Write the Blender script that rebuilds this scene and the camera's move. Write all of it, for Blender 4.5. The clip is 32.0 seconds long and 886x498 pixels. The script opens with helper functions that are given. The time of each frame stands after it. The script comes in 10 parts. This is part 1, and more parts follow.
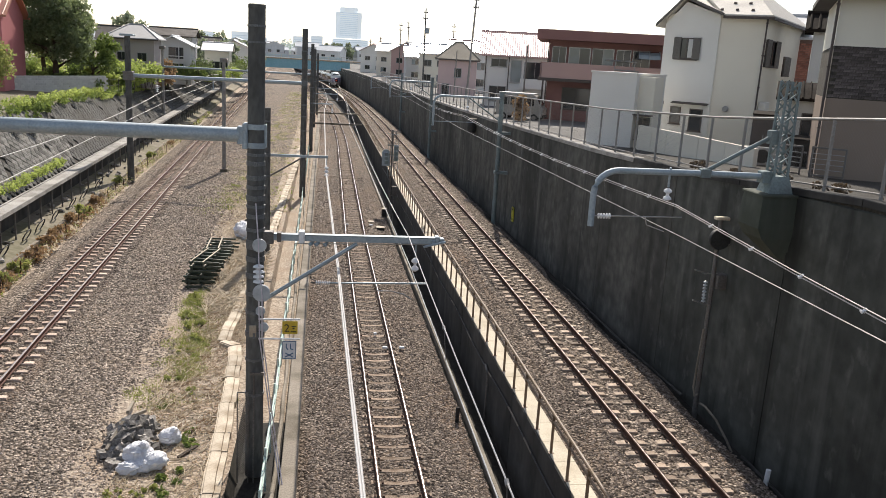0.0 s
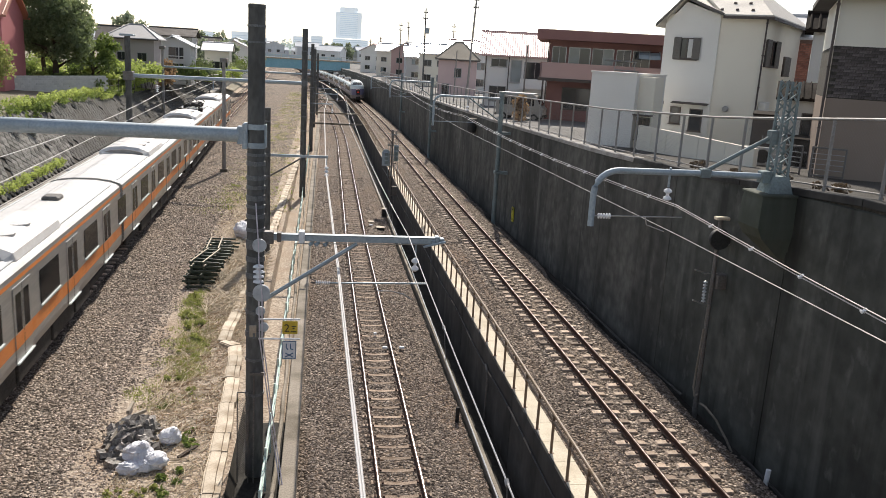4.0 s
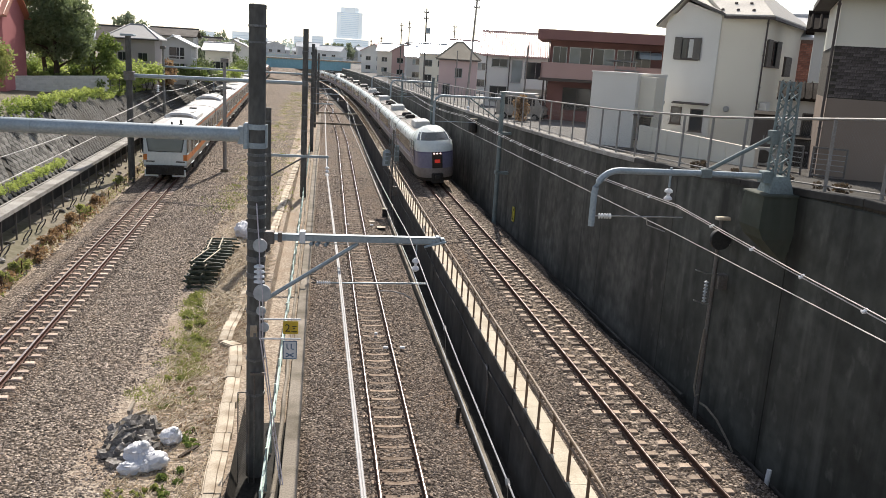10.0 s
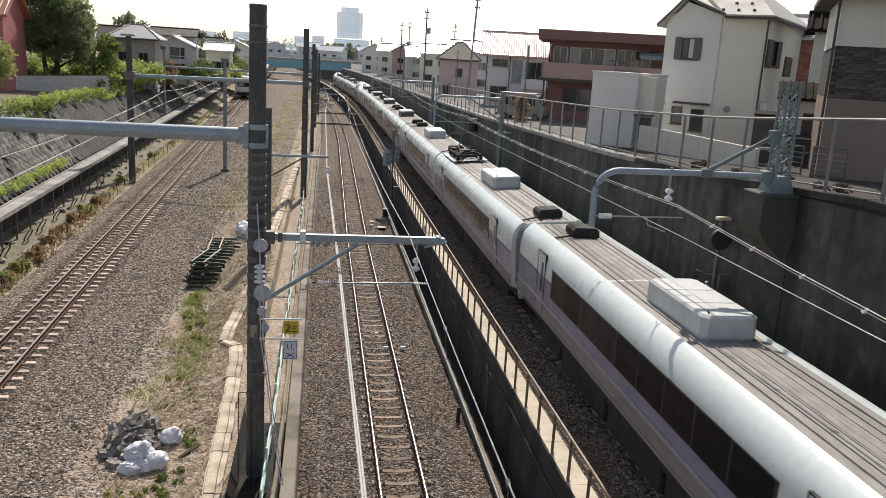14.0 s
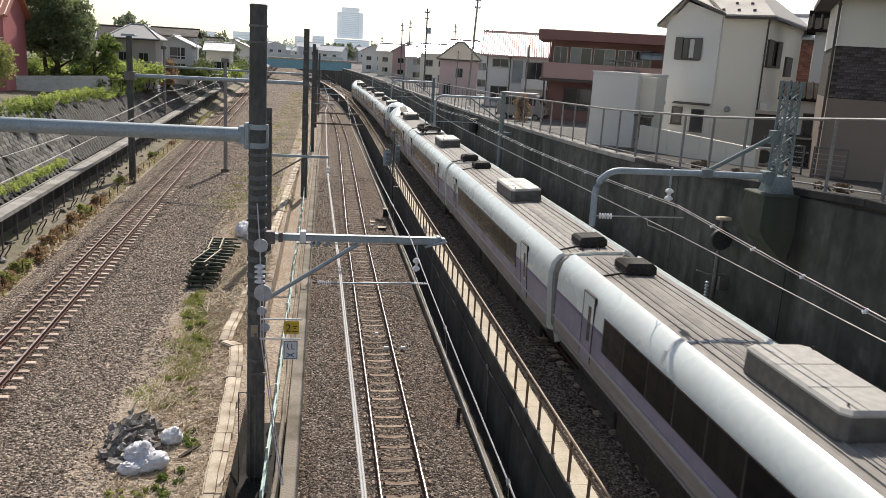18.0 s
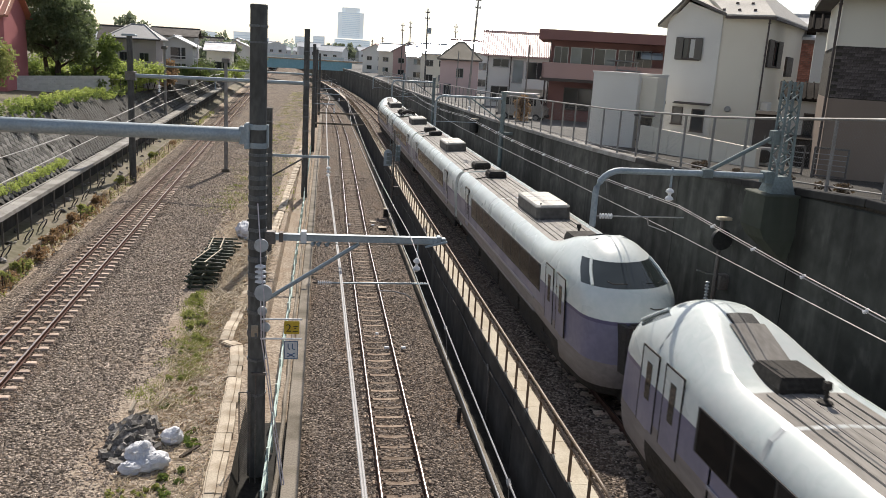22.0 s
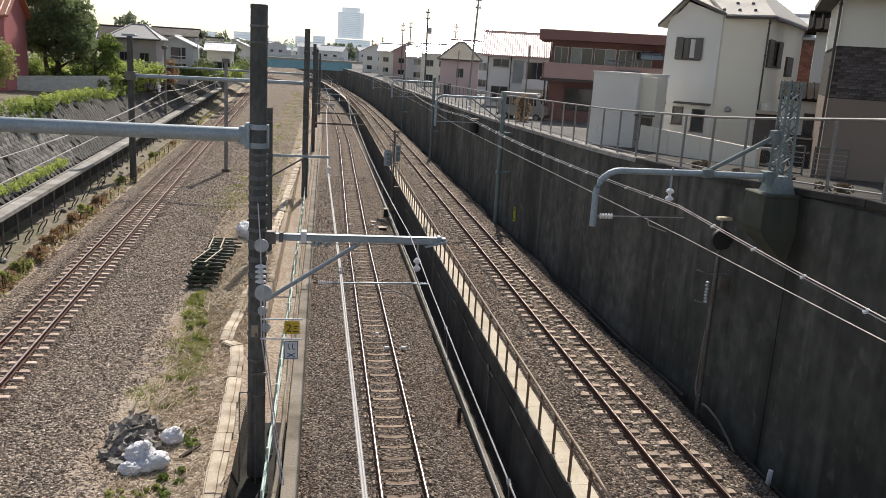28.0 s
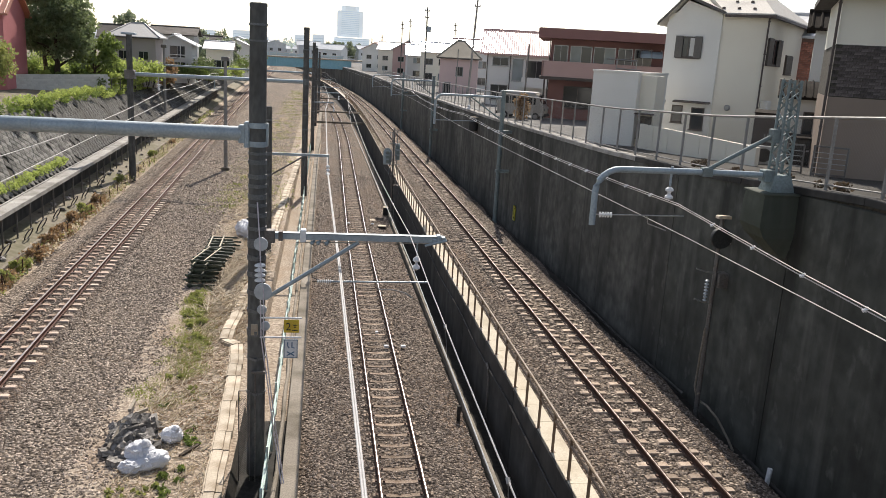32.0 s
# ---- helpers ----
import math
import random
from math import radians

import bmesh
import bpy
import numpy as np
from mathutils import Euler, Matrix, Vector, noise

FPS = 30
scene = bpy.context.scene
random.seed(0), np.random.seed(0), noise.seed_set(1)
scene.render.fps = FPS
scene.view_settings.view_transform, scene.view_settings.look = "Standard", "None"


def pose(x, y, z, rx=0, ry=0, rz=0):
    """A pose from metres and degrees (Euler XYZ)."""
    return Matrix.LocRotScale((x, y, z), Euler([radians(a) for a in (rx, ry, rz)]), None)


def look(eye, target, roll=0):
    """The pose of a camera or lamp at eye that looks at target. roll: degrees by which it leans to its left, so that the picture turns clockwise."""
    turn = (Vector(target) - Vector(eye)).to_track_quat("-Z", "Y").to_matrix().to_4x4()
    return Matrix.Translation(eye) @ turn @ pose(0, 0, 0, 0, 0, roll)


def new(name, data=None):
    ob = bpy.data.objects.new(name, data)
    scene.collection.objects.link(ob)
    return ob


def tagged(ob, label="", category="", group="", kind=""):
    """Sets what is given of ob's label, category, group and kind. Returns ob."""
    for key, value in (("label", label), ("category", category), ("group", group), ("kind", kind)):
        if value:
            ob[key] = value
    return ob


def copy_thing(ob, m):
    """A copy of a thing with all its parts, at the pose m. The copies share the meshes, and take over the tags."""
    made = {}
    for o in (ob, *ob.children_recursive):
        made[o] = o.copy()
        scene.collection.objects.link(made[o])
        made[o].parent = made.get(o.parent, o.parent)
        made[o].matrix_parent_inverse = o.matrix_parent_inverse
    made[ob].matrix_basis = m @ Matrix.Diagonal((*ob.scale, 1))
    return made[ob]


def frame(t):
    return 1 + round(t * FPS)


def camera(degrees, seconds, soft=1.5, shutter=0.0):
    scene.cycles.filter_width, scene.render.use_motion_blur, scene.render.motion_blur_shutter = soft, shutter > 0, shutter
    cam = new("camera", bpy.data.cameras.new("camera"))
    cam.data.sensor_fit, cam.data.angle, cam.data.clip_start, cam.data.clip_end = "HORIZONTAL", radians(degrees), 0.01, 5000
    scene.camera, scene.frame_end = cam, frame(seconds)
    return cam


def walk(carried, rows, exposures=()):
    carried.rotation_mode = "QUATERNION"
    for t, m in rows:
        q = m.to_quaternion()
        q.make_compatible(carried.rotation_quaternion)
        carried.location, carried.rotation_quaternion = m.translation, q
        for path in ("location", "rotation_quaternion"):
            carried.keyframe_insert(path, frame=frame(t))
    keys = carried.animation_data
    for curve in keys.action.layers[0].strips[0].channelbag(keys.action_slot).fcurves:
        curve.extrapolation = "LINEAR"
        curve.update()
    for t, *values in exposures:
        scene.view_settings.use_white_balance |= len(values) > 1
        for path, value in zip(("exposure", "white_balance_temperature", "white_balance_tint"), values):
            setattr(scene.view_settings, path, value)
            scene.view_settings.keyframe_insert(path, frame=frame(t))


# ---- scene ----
# ---- camera ----
FOCAL = 1450.0
EYE = Vector((0.0, 0.0, 10.0))
ROLL, PITCH, TURN = 3.4336, 13.1048, 8.9564
FWD = Vector((math.sin(radians(TURN)) * math.cos(radians(PITCH)), math.cos(radians(TURN)) * math.cos(radians(PITCH)), -math.sin(radians(PITCH))))
cam = camera(2 * math.degrees(math.atan(784 / FOCAL)), 32.0, soft=0.85, shutter=0.12)
SIDE = Vector((math.cos(radians(TURN)), -math.sin(radians(TURN)), 0))
DOWN = FWD.cross(SIDE)


def aim(dx, dy):
    """The camera's pose, turned by a hair to the left and down."""
    return look(EYE, EYE + 20 * (FWD - SIDE * dx / FOCAL - DOWN * dy / FOCAL), ROLL)


walk(cam, [(t, aim(dx, dy)) for t, dx, dy in [
    (0, 0, 0), (3.5, 0, 0), (6, 0.4, 0), (8, 0.9, 0), (10, 1.2, 0), (12, 1.6, 0), (14, 1.9, 0), (16.5, 2.3, -1), (18, 2.4, 0),
    (20, 2.8, 0), (22, 3.2, 0), (25, 3.0, 0), (27.5, 3.6, 0), (29, 3.1, 0), (30, 2.8, 0), (31, 2.6, -0.8), (32, 2.4, -2.4)]],
    [(0, 0.27, 6600, 12), (12.2, 0.29, 6600, 12), (13, 0.17, 6600, 12), (14, 0.0, 6600, 12), (25, 0.0, 6600, 12), (28, 0.02, 6600, 12), (29.5, 0.2, 6600, 12), (32, 0.25, 6600, 12)])

# ---- light ----
SUN_AZ, SUN_EL = 9.5, 44.0
world = bpy.data.worlds.new("sky")
scene.world = world
world.use_nodes = True
wn = world.node_tree.nodes
sky = wn.new("ShaderNodeTexSky")
sky.sky_type, sky.sun_disc = "NISHITA", False
sky.sun_elevation, sky.sun_rotation = radians(SUN_EL), radians(SUN_AZ)
sky.air_density, sky.dust_density, sky.ozone_density = 1.0, 0.8, 1.0
veil = wn.new("ShaderNodeHueSaturation")
veil.inputs["Saturation"].default_value = 0.62
world.node_tree.links.new(sky.outputs[0], veil.inputs["Color"])
world.node_tree.links.new(veil.outputs[0], wn["Background"].inputs[0])
wn["Background"].inputs[1].default_value = 0.125
sun_data = bpy.data.lights.new("sun", "SUN")
sun_data.energy, sun_data.angle, sun_data.color = 5.0, radians(0.6), (1.0, 0.93, 0.82)
sun = new("sun", sun_data)
SUN_DIR = Vector((math.sin(radians(SUN_AZ)) * math.cos(radians(SUN_EL)), math.cos(radians(SUN_AZ)) * math.cos(radians(SUN_EL)), math.sin(radians(SUN_EL))))
sun.matrix_world = look(SUN_DIR * 50, (0, 0, 0))


# ---- materials ----
def nodes_of(name):
    m = bpy.data.materials.new(name)
    m.use_nodes = True
    nt = m.node_tree
    return m, nt, nt.nodes["Principled BSDF"]


def mix_rgb(nt, fac, a, b, mode="MIX"):
    n = nt.nodes.new("ShaderNodeMix")
    n.data_type, n.blend_type = "RGBA", mode
    for sock, val in ((n.inputs[0], fac), (n.inputs[6], a), (n.inputs[7], b)):
        if hasattr(val, "links"):
            nt.links.new(val, sock)
        elif isinstance(val, (int, float)):
            sock.default_value = val
        else:
            sock.default_value = (*val, 1)
    return n.outputs[2]


def coords(nt, stretch=(1, 1, 1)):
    tc = nt.nodes.new("ShaderNodeTexCoord")
    mp = nt.nodes.new("ShaderNodeMapping")
    mp.inputs["Scale"].default_value = stretch
    nt.links.new(tc.outputs["Object"], mp.inputs["Vector"])
    return mp.outputs[0]


def noise_tex(nt, vec, scale, detail=4, lo=0.35, hi=0.65):
    n = nt.nodes.new("ShaderNodeTexNoise")
    n.inputs["Scale"].default_value, n.inputs["Detail"].default_value = scale, detail
    nt.links.new(vec, n.inputs["Vector"])
    r = nt.nodes.new("ShaderNodeMapRange")
    r.inputs[1].default_value, r.inputs[2].default_value = lo, hi
    nt.links.new(n.outputs[0], r.inputs[0])
    return r.outputs[0]


def bump(nt, bsdf, height, strength, dist):
    b = nt.nodes.new("ShaderNodeBump")
    b.inputs["Strength"].default_value, b.inputs["Distance"].default_value = strength, dist
    nt.links.new(height, b.inputs["Height"])
    nt.links.new(b.outputs[0], bsdf.inputs["Normal"])


def surf(name, c1, c2, grain=20.0, stain=1.5, rough=0.8, metal=0.0, relief=0.3, dist=0.01, stretch=(1, 1, 1), dirt=None, dirt_amount=0.5, vary=0.0):
    """A surface with fine grain (c1 to c2), broad stains of dirt, and a change from piece to piece."""
    m, nt, p = nodes_of(name)
    v = coords(nt, stretch)
    fine = noise_tex(nt, v, grain, 5)
    col = mix_rgb(nt, fine, c1, c2)
    broad = noise_tex(nt, v, stain, 3, 0.42, 0.75)
    if dirt:
        f = nt.nodes.new("ShaderNodeMath")
        f.operation = "MULTIPLY"
        f.inputs[1].default_value = dirt_amount
        nt.links.new(broad, f.inputs[0])
        col = mix_rgb(nt, f.outputs[0], col, dirt)
    if vary:
        info = nt.nodes.new("ShaderNodeObjectInfo")
        r = nt.nodes.new("ShaderNodeMapRange")
        r.inputs[3].default_value, r.inputs[4].default_value = 1 - vary, 1 + vary
        nt.links.new(info.outputs["Random"], r.inputs[0])
        hsv = nt.nodes.new("ShaderNodeHueSaturation")
        nt.links.new(r.outputs[0], hsv.inputs["Value"])
        nt.links.new(col, hsv.inputs["Color"])
        col = hsv.outputs[0]
    nt.links.new(col, p.inputs["Base Color"])
    rr = nt.nodes.new("ShaderNodeMapRange")
    rr.inputs[3].default_value, rr.inputs[4].default_value = max(0.05, rough - 0.1), min(1, rough + 0.1)
    nt.links.new(broad, rr.inputs[0])
    nt.links.new(rr.outputs[0], p.inputs["Roughness"])
    p.inputs["Metallic"].default_value = metal
    p.inputs["Specular IOR Level"].default_value = 0.22 if rough > 0.74 else 0.5
    if relief:
        bump(nt, p, fine, relief, dist)
    return m


def gravel(name, c_dark, c_light, size, dirt, rust=None):
    """Broken stone: a cell for each stone with its own tone, and dirt or dry straw that gathers in patches."""
    m, nt, p = nodes_of(name)
    v = coords(nt)
    vo = nt.nodes.new("ShaderNodeTexVoronoi")
    vo.inputs["Scale"].default_value = 1 / size
    nt.links.new(v, vo.inputs["Vector"])
    sep = nt.nodes.new("ShaderNodeSeparateColor")
    nt.links.new(vo.outputs["Color"], sep.inputs[0])
    col = mix_rgb(nt, sep.outputs[0], c_dark, c_light)
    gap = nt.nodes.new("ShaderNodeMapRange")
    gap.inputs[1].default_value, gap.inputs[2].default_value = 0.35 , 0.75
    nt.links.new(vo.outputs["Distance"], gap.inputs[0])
    # Cell edges darkened: shade in the gaps between stones is put into the colour.
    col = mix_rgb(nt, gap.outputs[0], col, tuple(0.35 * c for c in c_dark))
    broad = noise_tex(nt, v, 0.45, 5, 0.4, 0.7)
    half = nt.nodes.new("ShaderNodeMath")
    half.operation = "MULTIPLY"
    half.inputs[1].default_value = 0.55
    nt.links.new(broad, half.inputs[0])
    col = mix_rgb(nt, half.outputs[0], col, dirt, "MIX")
    if rust:
        r2 = noise_tex(nt, coords(nt, (1, 0.25, 1)), 0.8, 4, 0.45, 0.75)
        h2 = nt.nodes.new("ShaderNodeMath")
        h2.operation = "MULTIPLY"
        h2.inputs[1].default_value = 0.5
        nt.links.new(r2, h2.inputs[0])
        col = mix_rgb(nt, h2.outputs[0], col, rust)
    nt.links.new(col, p.inputs["Base Color"])
    p.inputs["Roughness"].default_value = 0.95
    p.inputs["Specular IOR Level"].default_value = 0.25
    inv = nt.nodes.new("ShaderNodeMath")
    inv.operation = "SUBTRACT"
    inv.inputs[0].default_value = 1.0
    nt.links.new(vo.outputs["Distance"], inv.inputs[1])
    bump(nt, p, inv.outputs[0], 1.0, size * 0.9)
    return m


def streaked(name, c1, c2, streak, wet, rough=0.85, salt=(0.15, 0.15, 0.135)):
    """Old poured concrete: mottled, with dark streaks of dirt and a few pale ones that run down the face."""
    m, nt, p = nodes_of(name)
    fine = noise_tex(nt, coords(nt), 2.2, 8, 0.3, 0.7)
    col = mix_rgb(nt, fine, c1, c2)

    def layer(col, stretch, scale, lo, hi, amount, tone):
        f = noise_tex(nt, coords(nt, stretch), scale, 6, lo, hi)
        h = nt.nodes.new("ShaderNodeMath")
        h.operation = "MULTIPLY"
        h.inputs[1].default_value = amount
        nt.links.new(f, h.inputs[0])
        return mix_rgb(nt, h.outputs[0], col, tone)

    col = layer(col, (1, 1, 0.6), 0.32, 0.38, 0.66, 0.85, wet)
    col = layer(col, (1, 1, 0.8), 0.9, 0.46, 0.7, 0.5, streak)
    col = layer(col, (1, 1, 0.05), 1.3, 0.52, 0.68, 0.7, streak)
    col = layer(col, (1, 1, 0.08), 1.1, 0.57, 0.75, 0.36, salt)
    col = layer(col, (1, 1, 0.7), 2.6, 0.6, 0.78, 0.3, salt)
    nt.links.new(col, p.inputs["Base Color"])
    p.inputs["Roughness"].default_value = rough
    p.inputs["Specular IOR Level"].default_value = 0.25
    bump(nt, p, fine, 0.2, 0.012)
    return m


def glass(name, tint, rough=0.08, spec=0.8, ior=1.5):
    m, nt, p = nodes_of(name)
    n = noise_tex(nt, coords(nt), 0.8, 2)
    nt.links.new(mix_rgb(nt, n, tint, tuple(1.5 * c for c in tint)), p.inputs["Base Color"])
    p.inputs["Roughness"].default_value = rough
    p.inputs["Specular IOR Level"].default_value = spec
    p.inputs["IOR"].default_value = ior
    return m


def leaf(name, c1, c2, through_it=(0.25, 0.32, 0.05)):
    m, nt, p = nodes_of(name)
    g = nt.nodes.new("ShaderNodeNewGeometry")
    col = mix_rgb(nt, g.outputs["Random Per Island"], c1, c2)
    nt.links.new(col, p.inputs["Base Color"])
    p.inputs["Roughness"].default_value = 0.55
    tr = nt.nodes.new("ShaderNodeBsdfTranslucent")
    nt.links.new(mix_rgb(nt, 0.5, col, through_it), tr.inputs[0])
    mx = nt.nodes.new("ShaderNodeMixShader")
    mx.inputs[0].default_value = 0.48
    nt.links.new(p.outputs[0], mx.inputs[1])
    nt.links.new(tr.outputs[0], mx.inputs[2])
    nt.links.new(mx.outputs[0], nt.nodes["Material Output"].inputs[0])
    return m


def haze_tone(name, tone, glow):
    """A glowing tone: far haze put into the colour, also lit displays and lamps."""
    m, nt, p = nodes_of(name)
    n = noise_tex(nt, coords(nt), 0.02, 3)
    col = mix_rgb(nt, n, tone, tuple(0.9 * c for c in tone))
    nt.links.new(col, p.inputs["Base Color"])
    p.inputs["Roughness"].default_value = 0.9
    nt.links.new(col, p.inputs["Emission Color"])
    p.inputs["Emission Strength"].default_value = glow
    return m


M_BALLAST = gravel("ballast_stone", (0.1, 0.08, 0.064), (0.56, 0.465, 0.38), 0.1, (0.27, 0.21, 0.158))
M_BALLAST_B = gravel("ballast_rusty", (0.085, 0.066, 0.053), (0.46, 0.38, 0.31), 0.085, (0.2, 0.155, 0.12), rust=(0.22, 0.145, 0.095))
M_DIRT = surf("dry_soil", (0.25, 0.2, 0.155), (0.52, 0.44, 0.35), 11, 0.7, 0.97, dirt=(0.3, 0.215, 0.15), dirt_amount=0.6, relief=0.7, dist=0.04)
M_EARTH = surf("earth", (0.16, 0.14, 0.10), (0.24, 0.21, 0.16), 3, 0.3, 0.95, dirt=(0.10, 0.12, 0.05))
M_STREET = surf("street_asphalt", (0.13, 0.127, 0.12), (0.18, 0.174, 0.165), 30, 0.4, 0.9, dirt=(0.09, 0.09, 0.085))
M_ASPHALT = surf("shaded_dark_asphalt", (0.042, 0.039, 0.034), (0.075, 0.07, 0.062), 30, 0.6, 0.95, dirt=(0.03, 0.026, 0.02))
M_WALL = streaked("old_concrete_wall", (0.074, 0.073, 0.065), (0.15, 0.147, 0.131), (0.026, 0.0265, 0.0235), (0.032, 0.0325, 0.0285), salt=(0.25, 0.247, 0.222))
# Darker, greener copy of the wall concrete; the near stretch's shade is in it.
M_WALL_N = streaked("shaded_green_concrete_wall", (0.066, 0.069, 0.061), (0.128, 0.131, 0.117), (0.02, 0.0205, 0.018), (0.027, 0.029, 0.025), salt=(0.25, 0.25, 0.225))
M_CORBEL = streaked("mossy_concrete", (0.11, 0.118, 0.1), (0.17, 0.18, 0.155), (0.05, 0.058, 0.045), (0.04, 0.05, 0.036))
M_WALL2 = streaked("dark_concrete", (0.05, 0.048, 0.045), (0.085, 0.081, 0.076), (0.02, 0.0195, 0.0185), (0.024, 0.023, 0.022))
M_CONC = surf("pale_concrete", (0.5, 0.43, 0.33), (0.64, 0.56, 0.45), 25, 1.6, 0.9, dirt=(0.27, 0.2, 0.135), dirt_amount=0.8, vary=0.2)
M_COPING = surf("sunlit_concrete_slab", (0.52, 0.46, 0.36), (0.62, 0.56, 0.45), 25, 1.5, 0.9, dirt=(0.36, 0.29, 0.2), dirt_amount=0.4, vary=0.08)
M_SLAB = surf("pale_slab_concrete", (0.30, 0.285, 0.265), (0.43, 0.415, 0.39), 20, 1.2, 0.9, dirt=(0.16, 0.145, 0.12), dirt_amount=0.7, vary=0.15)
M_KERB = surf("weathered_concrete", (0.22, 0.19, 0.155), (0.31, 0.275, 0.225), 22, 1.0, 0.92, dirt=(0.1, 0.085, 0.06), dirt_amount=0.8, vary=0.12)
M_SLEEPER_A = surf("sleeper_stained", (0.43, 0.325, 0.255), (0.64, 0.515, 0.43), 30, 3, 0.9, dirt=(0.26, 0.155, 0.105), dirt_amount=0.7, vary=0.35)
M_SLEEPER = surf("sleeper_concrete", (0.35, 0.275, 0.215), (0.5, 0.41, 0.33), 30, 3, 0.9, dirt=(0.2, 0.13, 0.09), vary=0.5)
M_SLEEPER_B = surf("sleeper_rusty", (0.25, 0.19, 0.145), (0.42, 0.335, 0.26), 30, 3, 0.9, dirt=(0.13, 0.085, 0.058), dirt_amount=0.7, vary=0.35)
M_RUST = surf("rail_rust", (0.045, 0.023, 0.016), (0.085, 0.045, 0.032), 40, 4, 0.8)
M_RUST_A = surf("red_rail_rust", (0.075, 0.034, 0.025), (0.13, 0.064, 0.047), 40, 4, 0.85)
M_RAIL = surf("rail_polished", (0.68, 0.65, 0.64), (0.78, 0.75, 0.74), 60, 6, 0.34, metal=1.0, relief=0.05)
M_POLE = surf("pole_dark_concrete", (0.095, 0.095, 0.09), (0.155, 0.155, 0.148), 9, 0.9, 0.85, stretch=(1, 1, 0.4), dirt=(0.05, 0.048, 0.044), dirt_amount=0.8)
M_BAND = surf("pole_band_steel", (0.13, 0.135, 0.14), (0.19, 0.195, 0.2), 30, 3, 0.55, metal=0.5, relief=0.1)
M_STEEL = surf("galvanised_steel", (0.30, 0.36, 0.40), (0.38, 0.44, 0.48), 18, 1.5, 0.6, metal=0.3, relief=0.08, dirt=(0.24, 0.27, 0.29))
M_MAST = surf("grey_green_steel", (0.17, 0.215, 0.22), (0.235, 0.285, 0.29), 18, 1.5, 0.75, metal=0.1, relief=0.1, dirt=(0.15, 0.15, 0.14))
M_STEEL_D = surf("weathered_steel", (0.13, 0.125, 0.12), (0.2, 0.19, 0.18), 25, 2, 0.65, metal=0.4, relief=0.15, dirt=(0.14, 0.09, 0.06))
M_BROWN = surf("brown_painted_rail", (0.13, 0.085, 0.055), (0.19, 0.125, 0.08), 30, 3, 0.6, relief=0.1, dirt=(0.25, 0.17, 0.09))
M_WHITE_I = surf("white_porcelain", (0.72, 0.73, 0.74), (0.82, 0.82, 0.83), 8, 2, 0.25, relief=0.02)
M_CABLE = surf("mauve_cable_sheath", (0.55, 0.5, 0.53), (0.68, 0.63, 0.66), 20, 2, 0.5, relief=0.0)
M_GREY_I = surf("grey_porcelain", (0.4, 0.43, 0.45), (0.5, 0.53, 0.55), 8, 2, 0.3, relief=0.02)
M_WIRE = surf("bare_wire", (0.38, 0.37, 0.36), (0.48, 0.47, 0.45), 30, 4, 0.45, metal=0.7, relief=0.0)
M_FEEDER = surf("pale_feeder_sheath", (0.4, 0.39, 0.385), (0.5, 0.49, 0.48), 30, 4, 0.7, relief=0.0)
M_WIRE_D = surf("dark_wire", (0.16, 0.16, 0.16), (0.22, 0.22, 0.22), 30, 4, 0.5, metal=0.5, relief=0.0)
M_FENCE_W = surf("pale_green_rail", (0.45, 0.62, 0.55), (0.62, 0.72, 0.68), 20, 2, 0.45, relief=0.05)
M_FENCE_G = surf("grey_fence_paint", (0.22, 0.215, 0.21), (0.3, 0.295, 0.285), 25, 2, 0.6, relief=0.1, dirt=(0.17, 0.12, 0.08))
M_BLACK = surf("black_rubber", (0.02, 0.02, 0.02), (0.035, 0.035, 0.035), 20, 2, 0.7)
M_BAG = surf("white_woven_bag", (0.72, 0.73, 0.78), (0.82, 0.83, 0.86), 40, 4, 0.7, relief=0.5, dist=0.02)
M_STONE = surf("broken_concrete", (0.13, 0.122, 0.113), (0.34, 0.32, 0.295), 15, 2, 0.9, vary=0.6)
M_STRAW = leaf("dry_straw", (0.58, 0.49, 0.36), (0.84, 0.75, 0.6), (0.5, 0.41, 0.28))
M_LEAF = leaf("green_leaves", (0.1, 0.145, 0.05), (0.21, 0.28, 0.095))
# Paler, greyer leaves: the haze of distance is put into the colour.
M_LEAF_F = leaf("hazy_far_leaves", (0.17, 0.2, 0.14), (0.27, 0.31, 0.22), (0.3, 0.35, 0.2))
M_LEAF_D = leaf("dark_leaves", (0.085, 0.115, 0.065), (0.2, 0.25, 0.14), (0.33, 0.4, 0.16))
M_LEAF_Y = leaf("light_green_leaves", (0.25, 0.32, 0.08), (0.46, 0.52, 0.16), (0.6, 0.7, 0.2))
M_LEAF_R = leaf("dry_brown_leaves", (0.25, 0.15, 0.085), (0.44, 0.32, 0.19), (0.32, 0.21, 0.1))
M_WEED = leaf("olive_weed_leaves", (0.19, 0.22, 0.07), (0.44, 0.46, 0.18), (0.34, 0.36, 0.1))
M_BARK = surf("bark", (0.06, 0.045, 0.035), (0.1, 0.08, 0.06), 12, 2, 0.95, stretch=(1, 1, 0.3), relief=0.8, dist=0.03)
M_MASONRY = surf("mossy_stone_slope", (0.115, 0.11, 0.102), (0.23, 0.222, 0.206), 6, 0.6, 0.95, dirt=(0.12, 0.112, 0.085), relief=0.6, dist=0.04, vary=0.45)
M_JOINT = surf("dark_joint", (0.05, 0.046, 0.04), (0.09, 0.08, 0.065), 10, 1, 1.0)
M_GLASS = glass("dark_window_glass", (0.02, 0.023, 0.026))
M_GLASS_L = glass("pale_window_glass", (0.16, 0.19, 0.2))


